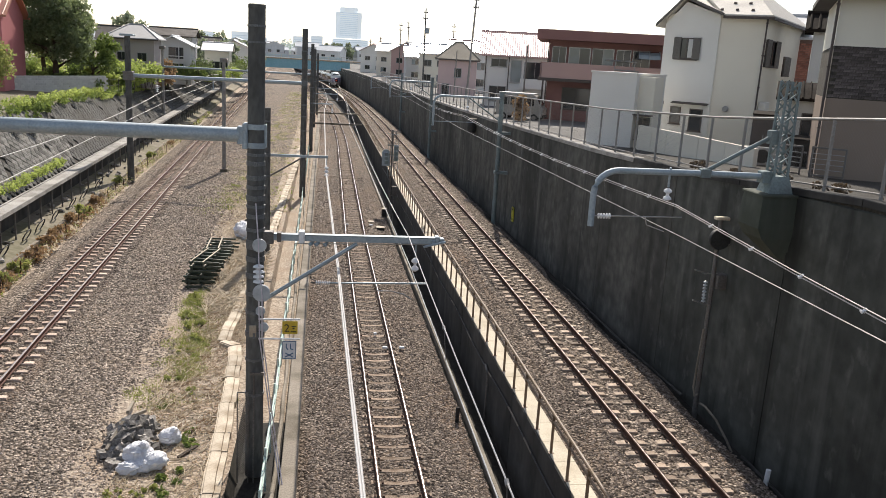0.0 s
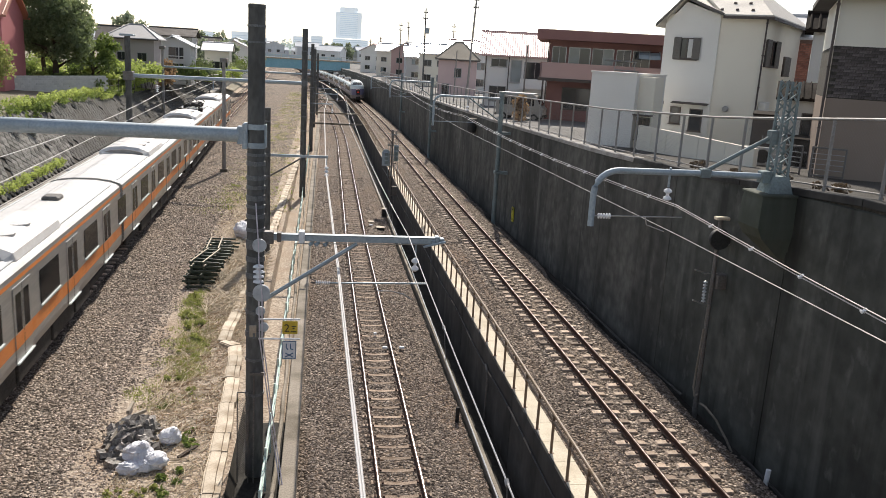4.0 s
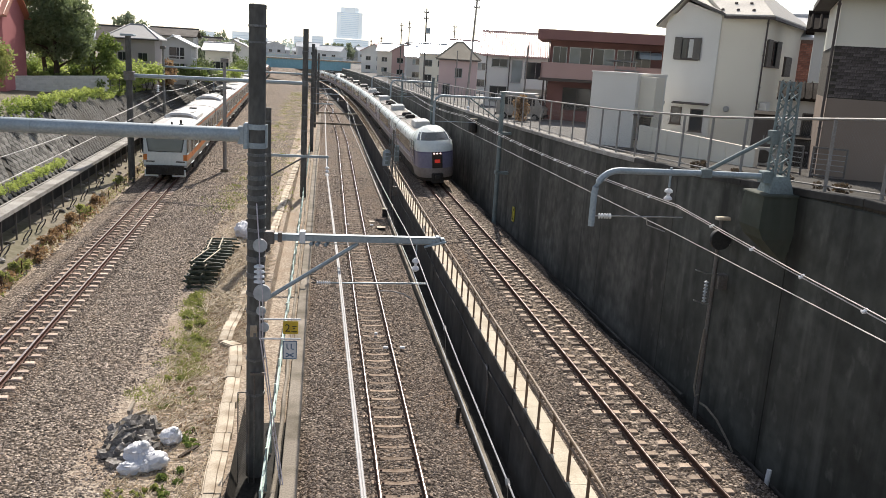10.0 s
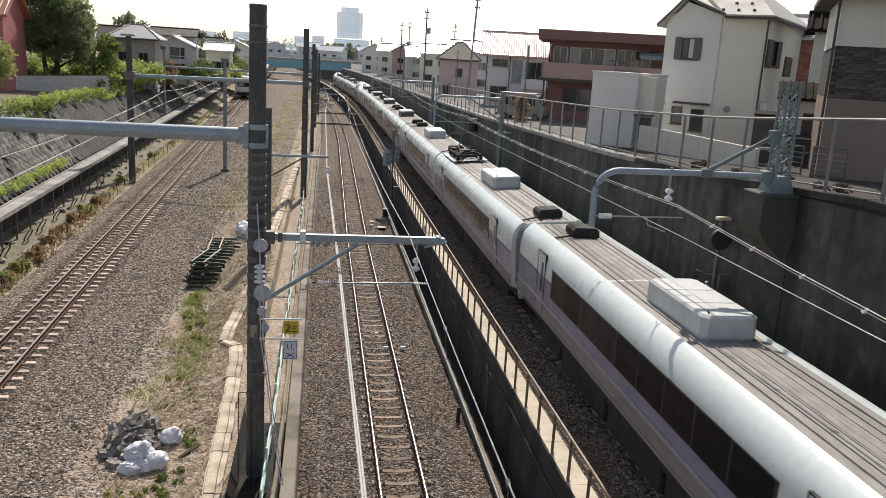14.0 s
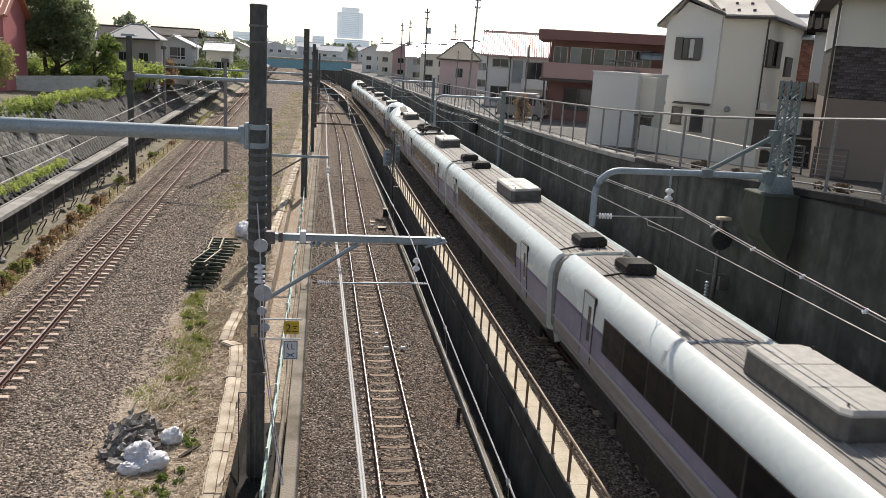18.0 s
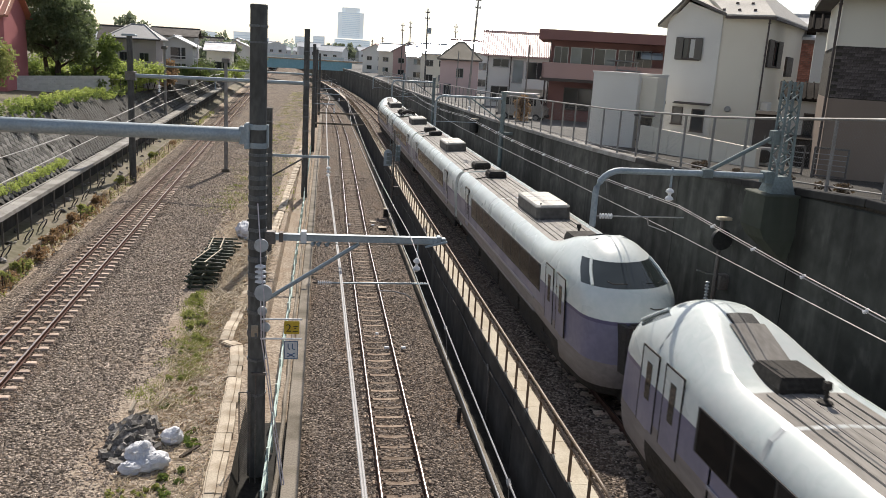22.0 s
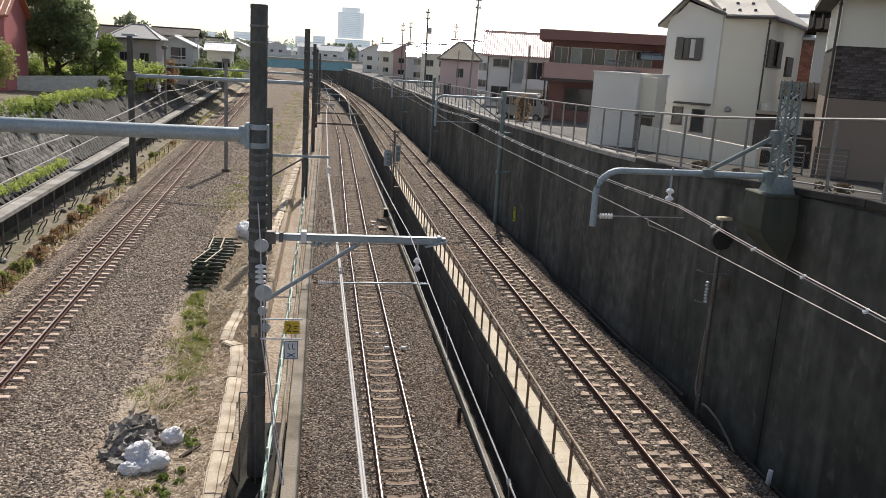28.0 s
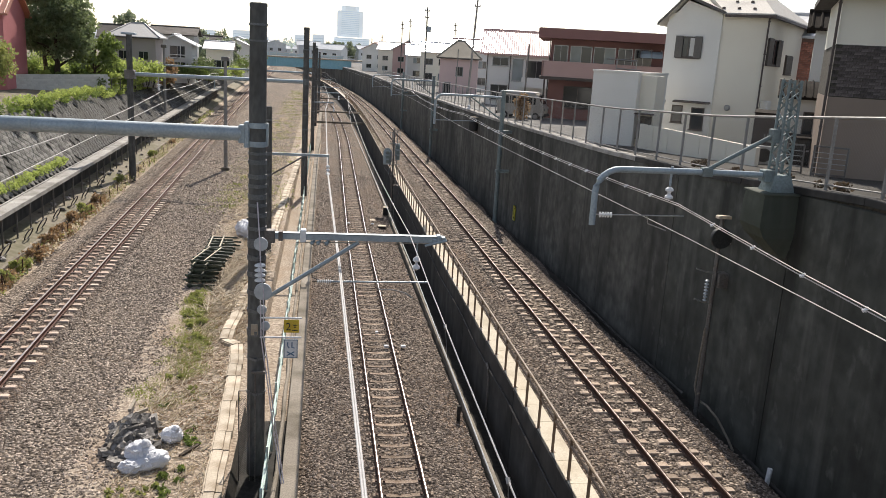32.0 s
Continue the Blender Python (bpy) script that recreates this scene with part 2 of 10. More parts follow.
def loose_stone(name, c_dark, c_light):
    """Each stone has a tone of its own."""
    m, nt, p = nodes_of(name)
    g = nt.nodes.new("ShaderNodeNewGeometry")
    ramp = nt.nodes.new("ShaderNodeMath")
    ramp.operation = "POWER"
    ramp.inputs[1].default_value = 1.7
    nt.links.new(g.outputs["Random Per Island"], ramp.inputs[0])
    fine = noise_tex(nt, coords(nt), 30, 3)
    col = mix_rgb(nt, ramp.outputs[0], c_dark, c_light)
    col = mix_rgb(nt, fine, col, mix_rgb(nt, 0.5, col, (0.12, 0.09, 0.07)))
    nt.links.new(col, p.inputs["Base Color"])
    p.inputs["Roughness"].default_value = 0.9
    p.inputs["Specular IOR Level"].default_value = 0.25
    return m


M_STONES = loose_stone("loose_ballast", (0.13, 0.105, 0.084), (0.84, 0.71, 0.59))
M_STONES_B = loose_stone("loose_brown_ballast", (0.08, 0.062, 0.05), (0.52, 0.435, 0.365))
# Dark mud; shade of the ditches and the pole's pit is in its colour too.
M_DITCH = surf("shaded_ditch_mud", (0.02, 0.019, 0.017), (0.04, 0.037, 0.032), 10, 1, 0.9)


# ---- mesh helpers ----
class Geo:
    """Vertices and faces, gathered before they become one mesh."""

    def __init__(self):
        self.v, self.f, self.m = [], [], []

    def add(self, verts, faces, mi=0):
        o = len(self.v)
        self.v.extend([tuple(p) for p in verts])
        self.f.extend([tuple(i + o for i in f) for f in faces])
        self.m.extend([mi] * len(faces))
        return self

    def box(self, x0, x1, y0, y1, z0, z1, b=0.0, mi=0):
        """A box; b: the width of its bevelled upper and vertical edges."""
        if b <= 0:
            v = [(x, y, z) for z in (z0, z1) for x, y in ((x0, y0), (x1, y0), (x1, y1), (x0, y1))]
            return self.add(v, [(3, 2, 1, 0), (4, 5, 6, 7), (0, 1, 5, 4), (1, 2, 6, 5), (2, 3, 7, 6), (3, 0, 4, 7)], mi)
        ring = [(x0 + b, y0), (x1 - b, y0), (x1, y0 + b), (x1, y1 - b), (x1 - b, y1), (x0 + b, y1), (x0, y1 - b), (x0, y0 + b)]
        cx, cy = (x0 + x1) / 2, (y0 + y1) / 2
        kx, ky = max(0, 1 - 2 * b / (x1 - x0)), max(0, 1 - 2 * b / (y1 - y0))
        v = [(x, y, z0) for x, y in ring] + [(x, y, z1 - b) for x, y in ring] + [(cx + (x - cx) * kx, cy + (y - cy) * ky, z1) for x, y in ring]
        f = [tuple(range(7, -1, -1)), tuple(range(16, 24))]
        for k in (0, 8):
            f += [(k + i, k + (i + 1) % 8, k + 8 + (i + 1) % 8, k + 8 + i) for i in range(8)]
        return self.add(v, f, mi)

    def tube(self, p, q, r0, r1=None, n=10, mi=0, caps=True):
        p, q = Vector(p), Vector(q)
        r1 = r0 if r1 is None else r1
        d = (q - p).normalized()
        a = d.orthogonal().normalized()
        c = d.cross(a)
        v = []
        for o, r in ((p, r0), (q, r1)):
            v += [o + r * (a * math.cos(2 * math.pi * i / n) + c * math.sin(2 * math.pi * i / n)) for i in range(n)]
        f = [(i, (i + 1) % n, n + (i + 1) % n, n + i) for i in range(n)]
        if caps:
            f += [tuple(range(n - 1, -1, -1)), tuple(range(n, 2 * n))]
        return self.add(v, f, mi)

    def pipe(self, pts, r, n=8, mi=0):
        """A round pipe along points."""
        pts = [Vector(p) for p in pts]
        v, f = [], []
        for k, p in enumerate(pts):
            d = (pts[min(k + 1, len(pts) - 1)] - pts[max(k - 1, 0)]).normalized()
            a = d.cross(Vector((0.31, 0.17, 0.93)) if abs(d.z) < 0.9 else Vector((1, 0.1, 0))).normalized()
            c = d.cross(a)
            v += [p + r * (a * math.cos(2 * math.pi * i / n) + c * math.sin(2 * math.pi * i / n)) for i in range(n)]
            if k:
                f += [((k - 1) * n + i, (k - 1) * n + (i + 1) % n, k * n + (i + 1) % n, k * n + i) for i in range(n)]
        f += [tuple(range(n - 1, -1, -1)), tuple(range((len(pts) - 1) * n, len(pts) * n))]
        return self.add(v, f, mi)

    def loft(self, rings, closed=True, caps=True, mi=None):
        """Skins rings of equal length. mi: a material index for each column."""
        n = len(rings[0])
        o = len(self.v)
        for r in rings:
            self.v.extend([tuple(p) for p in r])
        for k in range(len(rings) - 1):
            for i in range(n if closed else n - 1):
                j = (i + 1) % n
                self.f.append((o + k * n + i, o + k * n + j, o + (k + 1) * n + j, o + (k + 1) * n + i))
                self.m.append(mi[i] if mi else 0)
        if caps and closed:
            self.f.append(tuple(o + i for i in range(n - 1, -1, -1)))
            self.f.append(tuple(o + (len(rings) - 1) * n + i for i in range(n)))
            self.m.extend([0, 0])
        return self

    def lathe(self, p, prof, n=12, axis="z", mi=0):
        """Turns a profile of (radius, height) round an axis through p."""
        rings = []
        for r, h in prof:
            ring = []
            for i in range(n):
                c, s = r * math.cos(2 * math.pi * i / n), r * math.sin(2 * math.pi * i / n)
                ring.append({"z": (p[0] + c, p[1] + s, p[2] + h), "x": (p[0] + h, p[1] + c, p[2] + s), "y": (p[0] + s, p[1] + h, p[2] + c)}[axis])
            rings.append(ring)
        k = len(self.m)
        self.loft(rings)
        self.m[k:] = [mi] * (len(self.m) - k)
        return self

    def blob(self, c, rx, ry, rz, rng, rough=0.25, n=10, k=6, mi=0):
        rings = []
        for a in range(1, k):
            th = math.pi * a / k
            rings.append([(c[0] + rx * math.sin(th) * math.cos(2 * math.pi * i / n) * (1 + rng.uniform(-rough, rough)),
                           c[1] + ry * math.sin(th) * math.sin(2 * math.pi * i / n) * (1 + rng.uniform(-rough, rough)),
                           c[2] - rz * math.cos(th) * (1 + rng.uniform(-rough, rough) * 0.5)) for i in range(n)])
        return self.loft(rings)

    def mesh(self, name, mats, smooth=False):
        me = bpy.data.meshes.new(name)
        me.from_pydata(self.v, [], self.f)
        for mt in (mats if isinstance(mats, (list, tuple)) else [mats]):
            me.materials.append(mt)
        me.polygons.foreach_set("material_index", self.m)
        if smooth:
            me.polygons.foreach_set("use_smooth", [True] * len(self.f))
        me.update()
        if smooth:
            me.set_sharp_from_angle(angle=radians(38))
        return me


def part(name, geo, mats, parent=None, label="", smooth=False, at=None):
    me = geo.mesh(name, mats, smooth) if isinstance(geo, Geo) else geo
    ob = new(name, me)
    if parent is not None:
        ob.parent = parent
    if at is not None:
        ob.matrix_local = at if isinstance(at, Matrix) else Matrix.Translation(at)
    if label:
        tagged(ob, label)
    return ob


def thing(name, at, label, category, group="", kind=""):
    ob = new(name)
    ob.empty_display_size = 0.2
    ob.matrix_world = at if isinstance(at, Matrix) else Matrix.Translation(at)
    return tagged(ob, label, category, group, kind)


# ---- plan: the lines that everything follows ----
def bend(y):
    """How far the cutting swings to the left, far off."""
    return 2.05e-4 * max(0.0, min(y, 300.0) - 100.0) ** 2 + 0.082 * max(0.0, y - 300.0)


def xa(y):
    return -9.42 - 0.0355 * (max(y, -40) - 26) + 0.00001 * max(0, y - 60) ** 2


def xb(y):
    return 2.12 + 0.009 * max(0, min(y, 95) - 45) - 5.2e-4 * max(0.0, min(y, 200) - 97.0) ** 2 * 0.6 - 0.06 * max(0, y - 200)


def xc(y):
    return 8.25 - bend(y)


def za(y):
    return 0.42 + 0.004 * (y - 26)


def zb(y):
    return 0.02 - 0.003 * (y - 20)


def zc(y):
    return 1.25 - 0.005 * (y - 20)


def z_street(y):
    """The top of the tall wall; the street falls away from the bridge."""
    t = [(-60, 8.4), (14.7, 7.7), (22, 7.18), (31, 6.8), (52, 6.32), (80, 5.93), (124, 5.5), (300, 5.0), (3000, 5.0)]
    for (a, p), (b, q) in zip(t, t[1:]):
        if y <= b:
            return p + (q - p) * (max(y, a) - a) / (b - a)
    return 5.0


X_EAST, X_MID = 10.95, 5.27


def x_east(y):
    return X_EAST - bend(y)


def x_mid(y):
    return X_MID + 0.004 * max(0, min(y, 100) - 40) - bend(y)


def steps(a, b, d):
    n = max(1, round((b - a) / d))
    return [a + (b - a) * i / n for i in range(n + 1)]


SLOPE_OUT = 7.6


def slope_top(y):
    return 5.35 - 0.008 * max(0, min(y, 160) - 50)


# ---- ground: one sheet with the cutting in it ----
def section(y):
    """The ground's line across the cutting at y."""
    bd = bend(y)
    zs = z_street(y)
    a, b, c = xa(y), xb(y), xc(y)
    zt = slope_top(y)
    pit = 0.6 if y < 21.6 else 0.4
    return [(-3200, y, 5.5), (-60, y, 5.8), (a - 16, y, zt + 0.6), (a - SLOPE_OUT - 0.9, y, zt + 0.05), (a - SLOPE_OUT, y, zt - 0.1), (a - 4.75, y, za(y) + 1.6), (a - 4.72, y, za(y) + 0.55), (a - 3.05, y, za(y) + 0.1), (a - 2.9, y, za(y) - 0.2), (a - 2.2, y, za(y) - 0.32), (a - 1.3, y, za(y) - 0.215),
            (a + 1.3, y, za(y) - 0.215), (a + 2.2, y, za(y) - 0.3), (-5.6 - bd * 0.5, y, 0.14), (-4.3 - bd * 0.5, y, 0.17), (-2.9 - bd * 0.6, y, 0.18), (-1.95 - bd * 0.7, y, 0.1), (-1.85 - bd * 0.7, y, zb(y) - pit), (b - 2.6, y, zb(y) - pit),
            (b - 2.0, y, zb(y) - 0.3), (b - 1.25, y, zb(y) - 0.19), (b + 1.25, y, zb(y) - 0.19), (b + 1.6, y, zb(y) - 0.28), (b + 2.2, y, zb(y) - 0.36), (b + 2.52, y, zb(y) - 0.85), (x_mid(y) + 0.06, y, zb(y) - 0.9),
            (x_mid(y) + 0.2, y, zc(y) - 0.35), (c - 1.9, y, zc(y) - 0.26), (c - 1.3, y, zc(y) - 0.21), (c + 1.3, y, zc(y) - 0.21), (c + 1.55, y, zc(y) - 0.24), (c + 2.0 + 0.12 * math.sin(y * 0.9) + 0.1 * math.sin(y * 0.37), y, zc(y) - 0.38), (c + 2.35, y, zc(y) - 0.75), (x_east(y) + 0.1, y, zc(y) - 0.8),
            (x_east(y) + 0.25, y, zs - 0.05), (x_east(y) + 4, y, zs - 0.05), (60, y, zs - 0.3), (3200, y, 5.0)]


def build_ground():
    ys = steps(-340, 0, 20) + steps(4, 160, 1.5) + steps(170, 340, 10) + [420, 600, 1000, 1800, 3400]
    g, rows = Geo(), [section(y) for y in ys]
    nc = len(rows[0])
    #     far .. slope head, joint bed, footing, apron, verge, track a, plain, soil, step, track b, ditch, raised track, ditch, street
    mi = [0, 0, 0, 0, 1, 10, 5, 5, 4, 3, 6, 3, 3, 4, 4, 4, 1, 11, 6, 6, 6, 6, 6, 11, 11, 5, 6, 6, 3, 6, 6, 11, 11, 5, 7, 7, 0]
    assert len(mi) == nc - 1
    g.loft(rows, closed=False, mi=mi)
    # turn the faces upward
    g.f = [f[::-1] for f in g.f]
    ncol = nc - 1
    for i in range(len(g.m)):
        # Nearer than 33 m: darker asphalt, houses' shade and dark soil in its colour.
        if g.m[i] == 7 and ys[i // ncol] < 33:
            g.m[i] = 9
        if i % ncol in (16, 17) and ys[i // ncol] > 21.8:
            g.m[i] = 4
        if g.m[i] == 4 and ys[i // ncol] > 52 and i % ncol in (13, 14):
            g.m[i] = 3
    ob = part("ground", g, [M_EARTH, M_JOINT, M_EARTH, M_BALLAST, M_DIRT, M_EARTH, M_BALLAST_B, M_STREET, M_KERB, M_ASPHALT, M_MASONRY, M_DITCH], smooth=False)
    tagged(ob, "ballast, bare soil and street of a railway cutting", "ground", kind="structure")


build_ground()


M_RAIL_M = surf("rail_dull_polish", (0.36, 0.31, 0.28), (0.48, 0.43, 0.4), 60, 6, 0.38, metal=0.85, relief=0.05)


# ---- tracks ----
RAIL_PROFILE = [(-0.062, -0.15), (0.062, -0.15), (0.062, -0.138), (0.014, -0.12), (0.014, -0.05), (0.037, -0.04), (0.037, -0.004), (0.03, 0.0), (0.011, 0.001), (-0.011, 0.001), (-0.03, 0.0), (-0.037, -0.004), (-0.037, -0.04), (-0.014, -0.05), (-0.014, -0.12), (-0.062, -0.138)]
RAIL_MI = [0, 0, 0, 0, 0, 0, 0, 0, 1, 0, 0, 0, 0, 0, 0, 0]
RAIL_MI_WIDE = [0, 0, 0, 0, 0, 0, 0, 1, 1, 1, 0, 0, 0, 0, 0, 0]


def sleeper_mesh(name, mat, w=0.21, sag=0.035, reach=1.0):
    """A prestressed sleeper: higher under the rails, waisted in the middle, with rail pads and clips."""
    g, rings = Geo(), []
    # worn sleepers bow down between the rails
    bowed = [(reach * k / 6, -0.135 - 0.045 * (1 - min(1, (reach * k / 6 / 0.6) ** 2)), 0.88 if abs(k) == 6 else 0.98 - 0.02 * abs(k)) for k in range(-6, 7)]
    for x, top, hw in bowed if reach < 0.8 else ((-reach, -0.165, 0.85), (0.07 - reach, -0.15, 1.0), (-0.34, -0.152, 1.0), (-0.15, -0.158, 0.95), (-0.09, -0.152 - sag, 0.88), (0.09, -0.152 - sag, 0.88), (0.15, -0.158, 0.95), (0.34, -0.152, 1.0), (reach - 0.07, -0.15, 1.0), (reach, -0.165, 0.85)):
        h = w / 2 * hw
        rings.append([(x, -h * 1.1, -0.34), (x, -h, top - 0.015), (x, -h * 0.86, top), (x, h * 0.86, top), (x, h, top - 0.015), (x, h * 1.1, -0.34)])
    g.loft(rings)
    for s in (-0.5335, 0.5335):
        for d in (-0.1, 0.1):
            g.box(s + d - 0.025, s + d + 0.025, -0.05, 0.05, -0.155, -0.118, mi=1)
    me = g.mesh(name, [mat, M_RUST])
    return me


def build_track(name, label, fx, fz, y0, y1, near1, pitch, sl_mat, seed, head, sag, reach):
    root = thing(name, (fx(20), 20, 0), label, "railway track", kind="structure")
    org = Vector((fx(20), 20, 0))
    for s in (-0.5335, 0.5335):
        g, rings = Geo(), []
        for y in [-340, -250, -160] + steps(y0, y1, 5):
            rings.append([(fx(y) + s + px - org.x, y - org.y, fz(y) + pz) for px, pz in RAIL_PROFILE])
        g.loft(rings, mi=RAIL_MI_WIDE if sl_mat is M_SLEEPER_A else RAIL_MI)
        part("rail", g, [M_RUST_A if sl_mat is M_SLEEPER_A else M_RUST, head], root, "rusty steel rail with a polished head")
    me = sleeper_mesh("sleeper", sl_mat, 0.17 if reach < 0.8 else 0.21, sag, reach)
    rng = random.Random(seed)
    y, far = y0 + 0.2, Geo()
    while y < y1 - 1:
        head = math.atan2(-(fx(y + 1) - fx(y - 1)) / 2, 1)
        jx, jy, jr = rng.uniform(-0.03, 0.03), rng.uniform(-0.03, 0.03), rng.uniform(-0.015, 0.015)
        if 8 < y < near1:
            part("sleeper", me, None, root, at=Matrix.Translation((fx(y) - org.x + jx, y - org.y + jy, fz(y) + rng.uniform(-0.006, 0.004))) @ Matrix.Rotation(head + jr, 4, "Z"))
        elif y > 8:
            far.box(fx(y) - 1.0 - org.x, fx(y) + 1.0 - org.x, y - 0.1 - org.y, y + 0.1 - org.y, fz(y) - 0.3, fz(y) - 0.15)
        y += pitch
    if far.v:
        tagged(part("sleepers_far_off", far, sl_mat, root), kind="stuff")
    return root


build_track("track_a", "rusty railway track on concrete sleepers in grey ballast", xa, za, -60, 330, 165, 0.637, M_SLEEPER_A, 1, M_RAIL_M, 0.1, 0.95)
build_track("track_b", "railway track with bright rails sunk in brown ballast", xb, zb, -60, 330, 165, 0.633, M_SLEEPER_B, 2, M_RAIL, 0.02, 0.72)
build_track("track_c", "raised railway track beside the tall retaining wall", xc, zc, -60, 420, 165, 0.60, M_SLEEPER, 3, M_RAIL_M, 0.1, 0.9)


# ---- retaining walls ----
def wall_run(name, label, fx, z0, z1, y0, y1, length, thick, mat):
    root = thing(name, (0, 0, 0), label, "retaining wall", kind="structure")
    for y in steps(y0, y1, length)[:-1]:
        n = 6 if y > 90 else 1
        L = (y1 - y0) / max(1, round((y1 - y0) / length))
        rings = []
        g = Geo()
        for k in range(n + 1):
            yy = y + 0.02 + (L - 0.04) * k / n
            x = fx(yy)
            rings.append([(x, yy, z0(yy)), (x, yy, z1(yy) - 0.03), (x + 0.03, yy, z1(yy)), (x + thick, yy, z1(yy)), (x + thick, yy, z0(yy))])
        g.loft(rings)
        g.f = [f[::-1] for f in g.f]
        # Panels nearer than 22 m take the darker copy.
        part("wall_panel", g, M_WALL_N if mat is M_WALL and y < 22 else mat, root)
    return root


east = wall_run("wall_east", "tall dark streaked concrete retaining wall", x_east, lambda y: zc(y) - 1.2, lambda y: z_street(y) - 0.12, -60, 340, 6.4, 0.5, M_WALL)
# joint backing and pale coping of the tall wall
g = Geo()
g.loft([[(x_east(y) + 0.06, y, zc(y) - 1.1), (x_east(y) + 0.06, y, z_street(y) - 0.14), (x_east(y) + 0.4, y, z_street(y) - 0.14), (x_east(y) + 0.4, y, zc(y) - 1.1)] for y in steps(-60, 340, 5)])
part("joint_filler", g, M_JOINT, east)
cop_me = {}
for y in steps(-20, 340, 2.5)[:-1]:
    g = Geo()
    rings = []
    for yy in (y + 0.015, y + 2.485):
        x, z = x_east(yy), z_street(yy)
        rings.append([(x - 0.04, yy, z - 0.12), (x - 0.04, yy, z + 0.02), (x - 0.02, yy, z + 0.04), (x + 0.42, yy, z + 0.04), (x + 0.42, yy, z - 0.12)])
    g.loft(rings)
    g.f = [f[::-1] for f in g.f]
    # Stones nearer than 26 m are darkened: the houses' shade is in the colour.
    part("coping_stone", g, M_SLAB if y > 26 else M_WALL2, east, "weathered concrete coping stone" if y > 26 else "dark coping stone toned for the houses' shade")

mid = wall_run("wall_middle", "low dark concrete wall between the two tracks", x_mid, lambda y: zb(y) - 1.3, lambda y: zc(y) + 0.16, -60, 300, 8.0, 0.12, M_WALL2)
g = Geo()
g.loft([[(x_mid(y) + 0.04, y, zb(y) - 0.8), (x_mid(y) + 0.04, y, zc(y) + 0.1), (x_mid(y) + 0.1, y, zc(y) + 0.1), (x_mid(y) + 0.1, y, zb(y) - 0.8)] for y in steps(-60, 300, 5)])
part("joint_filler", g, M_JOINT, mid)
for y in steps(4, 300, 1.0)[:-1]:
    g = Geo()
    rings = []
    for yy in (y + 0.006, y + 0.994):
        x, z = x_mid(yy), zc(yy) + 0.18
        rings.append([(x + 0.03, yy, z - 0.22), (x + 0.03, yy, z - 0.01), (x + 0.04, yy, z), (x + 0.50, yy, z), (x + 0.51, yy, z - 0.01), (x + 0.51, yy, z - 0.5)])
    g.loft(rings)
    g.f = [f[::-1] for f in g.f]
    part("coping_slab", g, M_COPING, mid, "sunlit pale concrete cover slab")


# ---- cable along the face of the low wall ----
def wall_cable():
    root = thing("wall_cable", (0, 0, 0), "dark cable with pale painted highlights along the low wall", "cable")
    g = Geo()
    g.pipe([(x_mid(y) - 0.035, y, zc(y) - 0.42 + 0.06 * math.sin(y * 0.7)) for y in steps(9, 70, 1.5)], 0.022, 6)
    part("cable", g, M_BLACK, root, smooth=True)
    rng = random.Random(29)
    for y in (14.2, 17.6, 19.0, 22.4, 25.8, 29.5, 34.0, 41.0, 49.0):
        # Short pale lengths stand for highlights on the cable.
        g, L = Geo(), rng.uniform(0.5, 1.3)
        g.pipe([(x_mid(v) - 0.04, v, zc(v) - 0.42 + 0.06 * math.sin(v * 0.7)) for v in (y, y + L / 2, y + L)], 0.024, 6)
        part("sleeve", g, M_KERB, root, "pale length painted as a highlight on the cable", smooth=True)
    r2 = thing("bent_conduit", (0, 0, 0), "grey conduit bent over the face of the low wall", "pipe")
    g = Geo()
    g.pipe([(x_mid(22.9) - 0.06, 22.9, -0.75), (x_mid(22.9) - 0.06, 22.9, 0.6), (x_mid(22.9) - 0.08, 22.95, 0.82), (x_mid(23) - 0.06, 23.2, 0.88), (x_mid(23) + 0.0, 23.5, 0.8)], 0.035, 8)
    part("pipe", g, M_STEEL_D, r2, smooth=True)


wall_cable()


# ---- railing on the low wall ----
def build_railing():
    root = thing("railing", (0, 0, 0), "brown painted steel pipe railing on the low wall", "railing")
    for dz, r in ((1.12, 0.036), (0.94, 0.03)):
        g = Geo()
        g.pipe([(x_mid(y) + 0.07, y, zc(y) + dz) for y in steps(4, 170, 4)], r, 8)
        part("rail", g, M_BROWN, root, smooth=True)
    post = Geo()
    post.box(-0.028, 0.028, -0.028, 0.028, -0.05, 0.96, 0.006)
    post.box(-0.06, 0.06, -0.06, 0.06, -0.012, 0.006)
    pm = post.mesh("post", M_BROWN)
    for y in steps(5.2, 170, 1.25):
        part("post", pm, None, root, at=(x_mid(y) + 0.07, y, zc(y) + 0.18))


build_railing()


# ---- fence on top of the tall wall ----
def build_fence():
    root = thing("street_fence", (0, 0, 0), "grey steel post-and-rail fence along the street", "fence")
    post = Geo()
    post.box(-0.03, 0.03, -0.03, 0.03, 0, 1.6, 0.006)
    pm = post.mesh("post", M_FENCE_G)
    ys = steps(11, 150, 1.9)
    for y in ys:
        part("post", pm, None, root, at=(x_east(y) + 0.2, y, z_street(y) + 0.04))
    for dz, r in ((1.6, 0.035), (0.12, 0.02)):
        g = Geo()
        g.pipe([(x_east(y) + 0.2, y, z_street(y) + 0.04 + dz) for y in ys], r, 6)
        part("rail", g, M_FENCE_G, root)


build_fence()


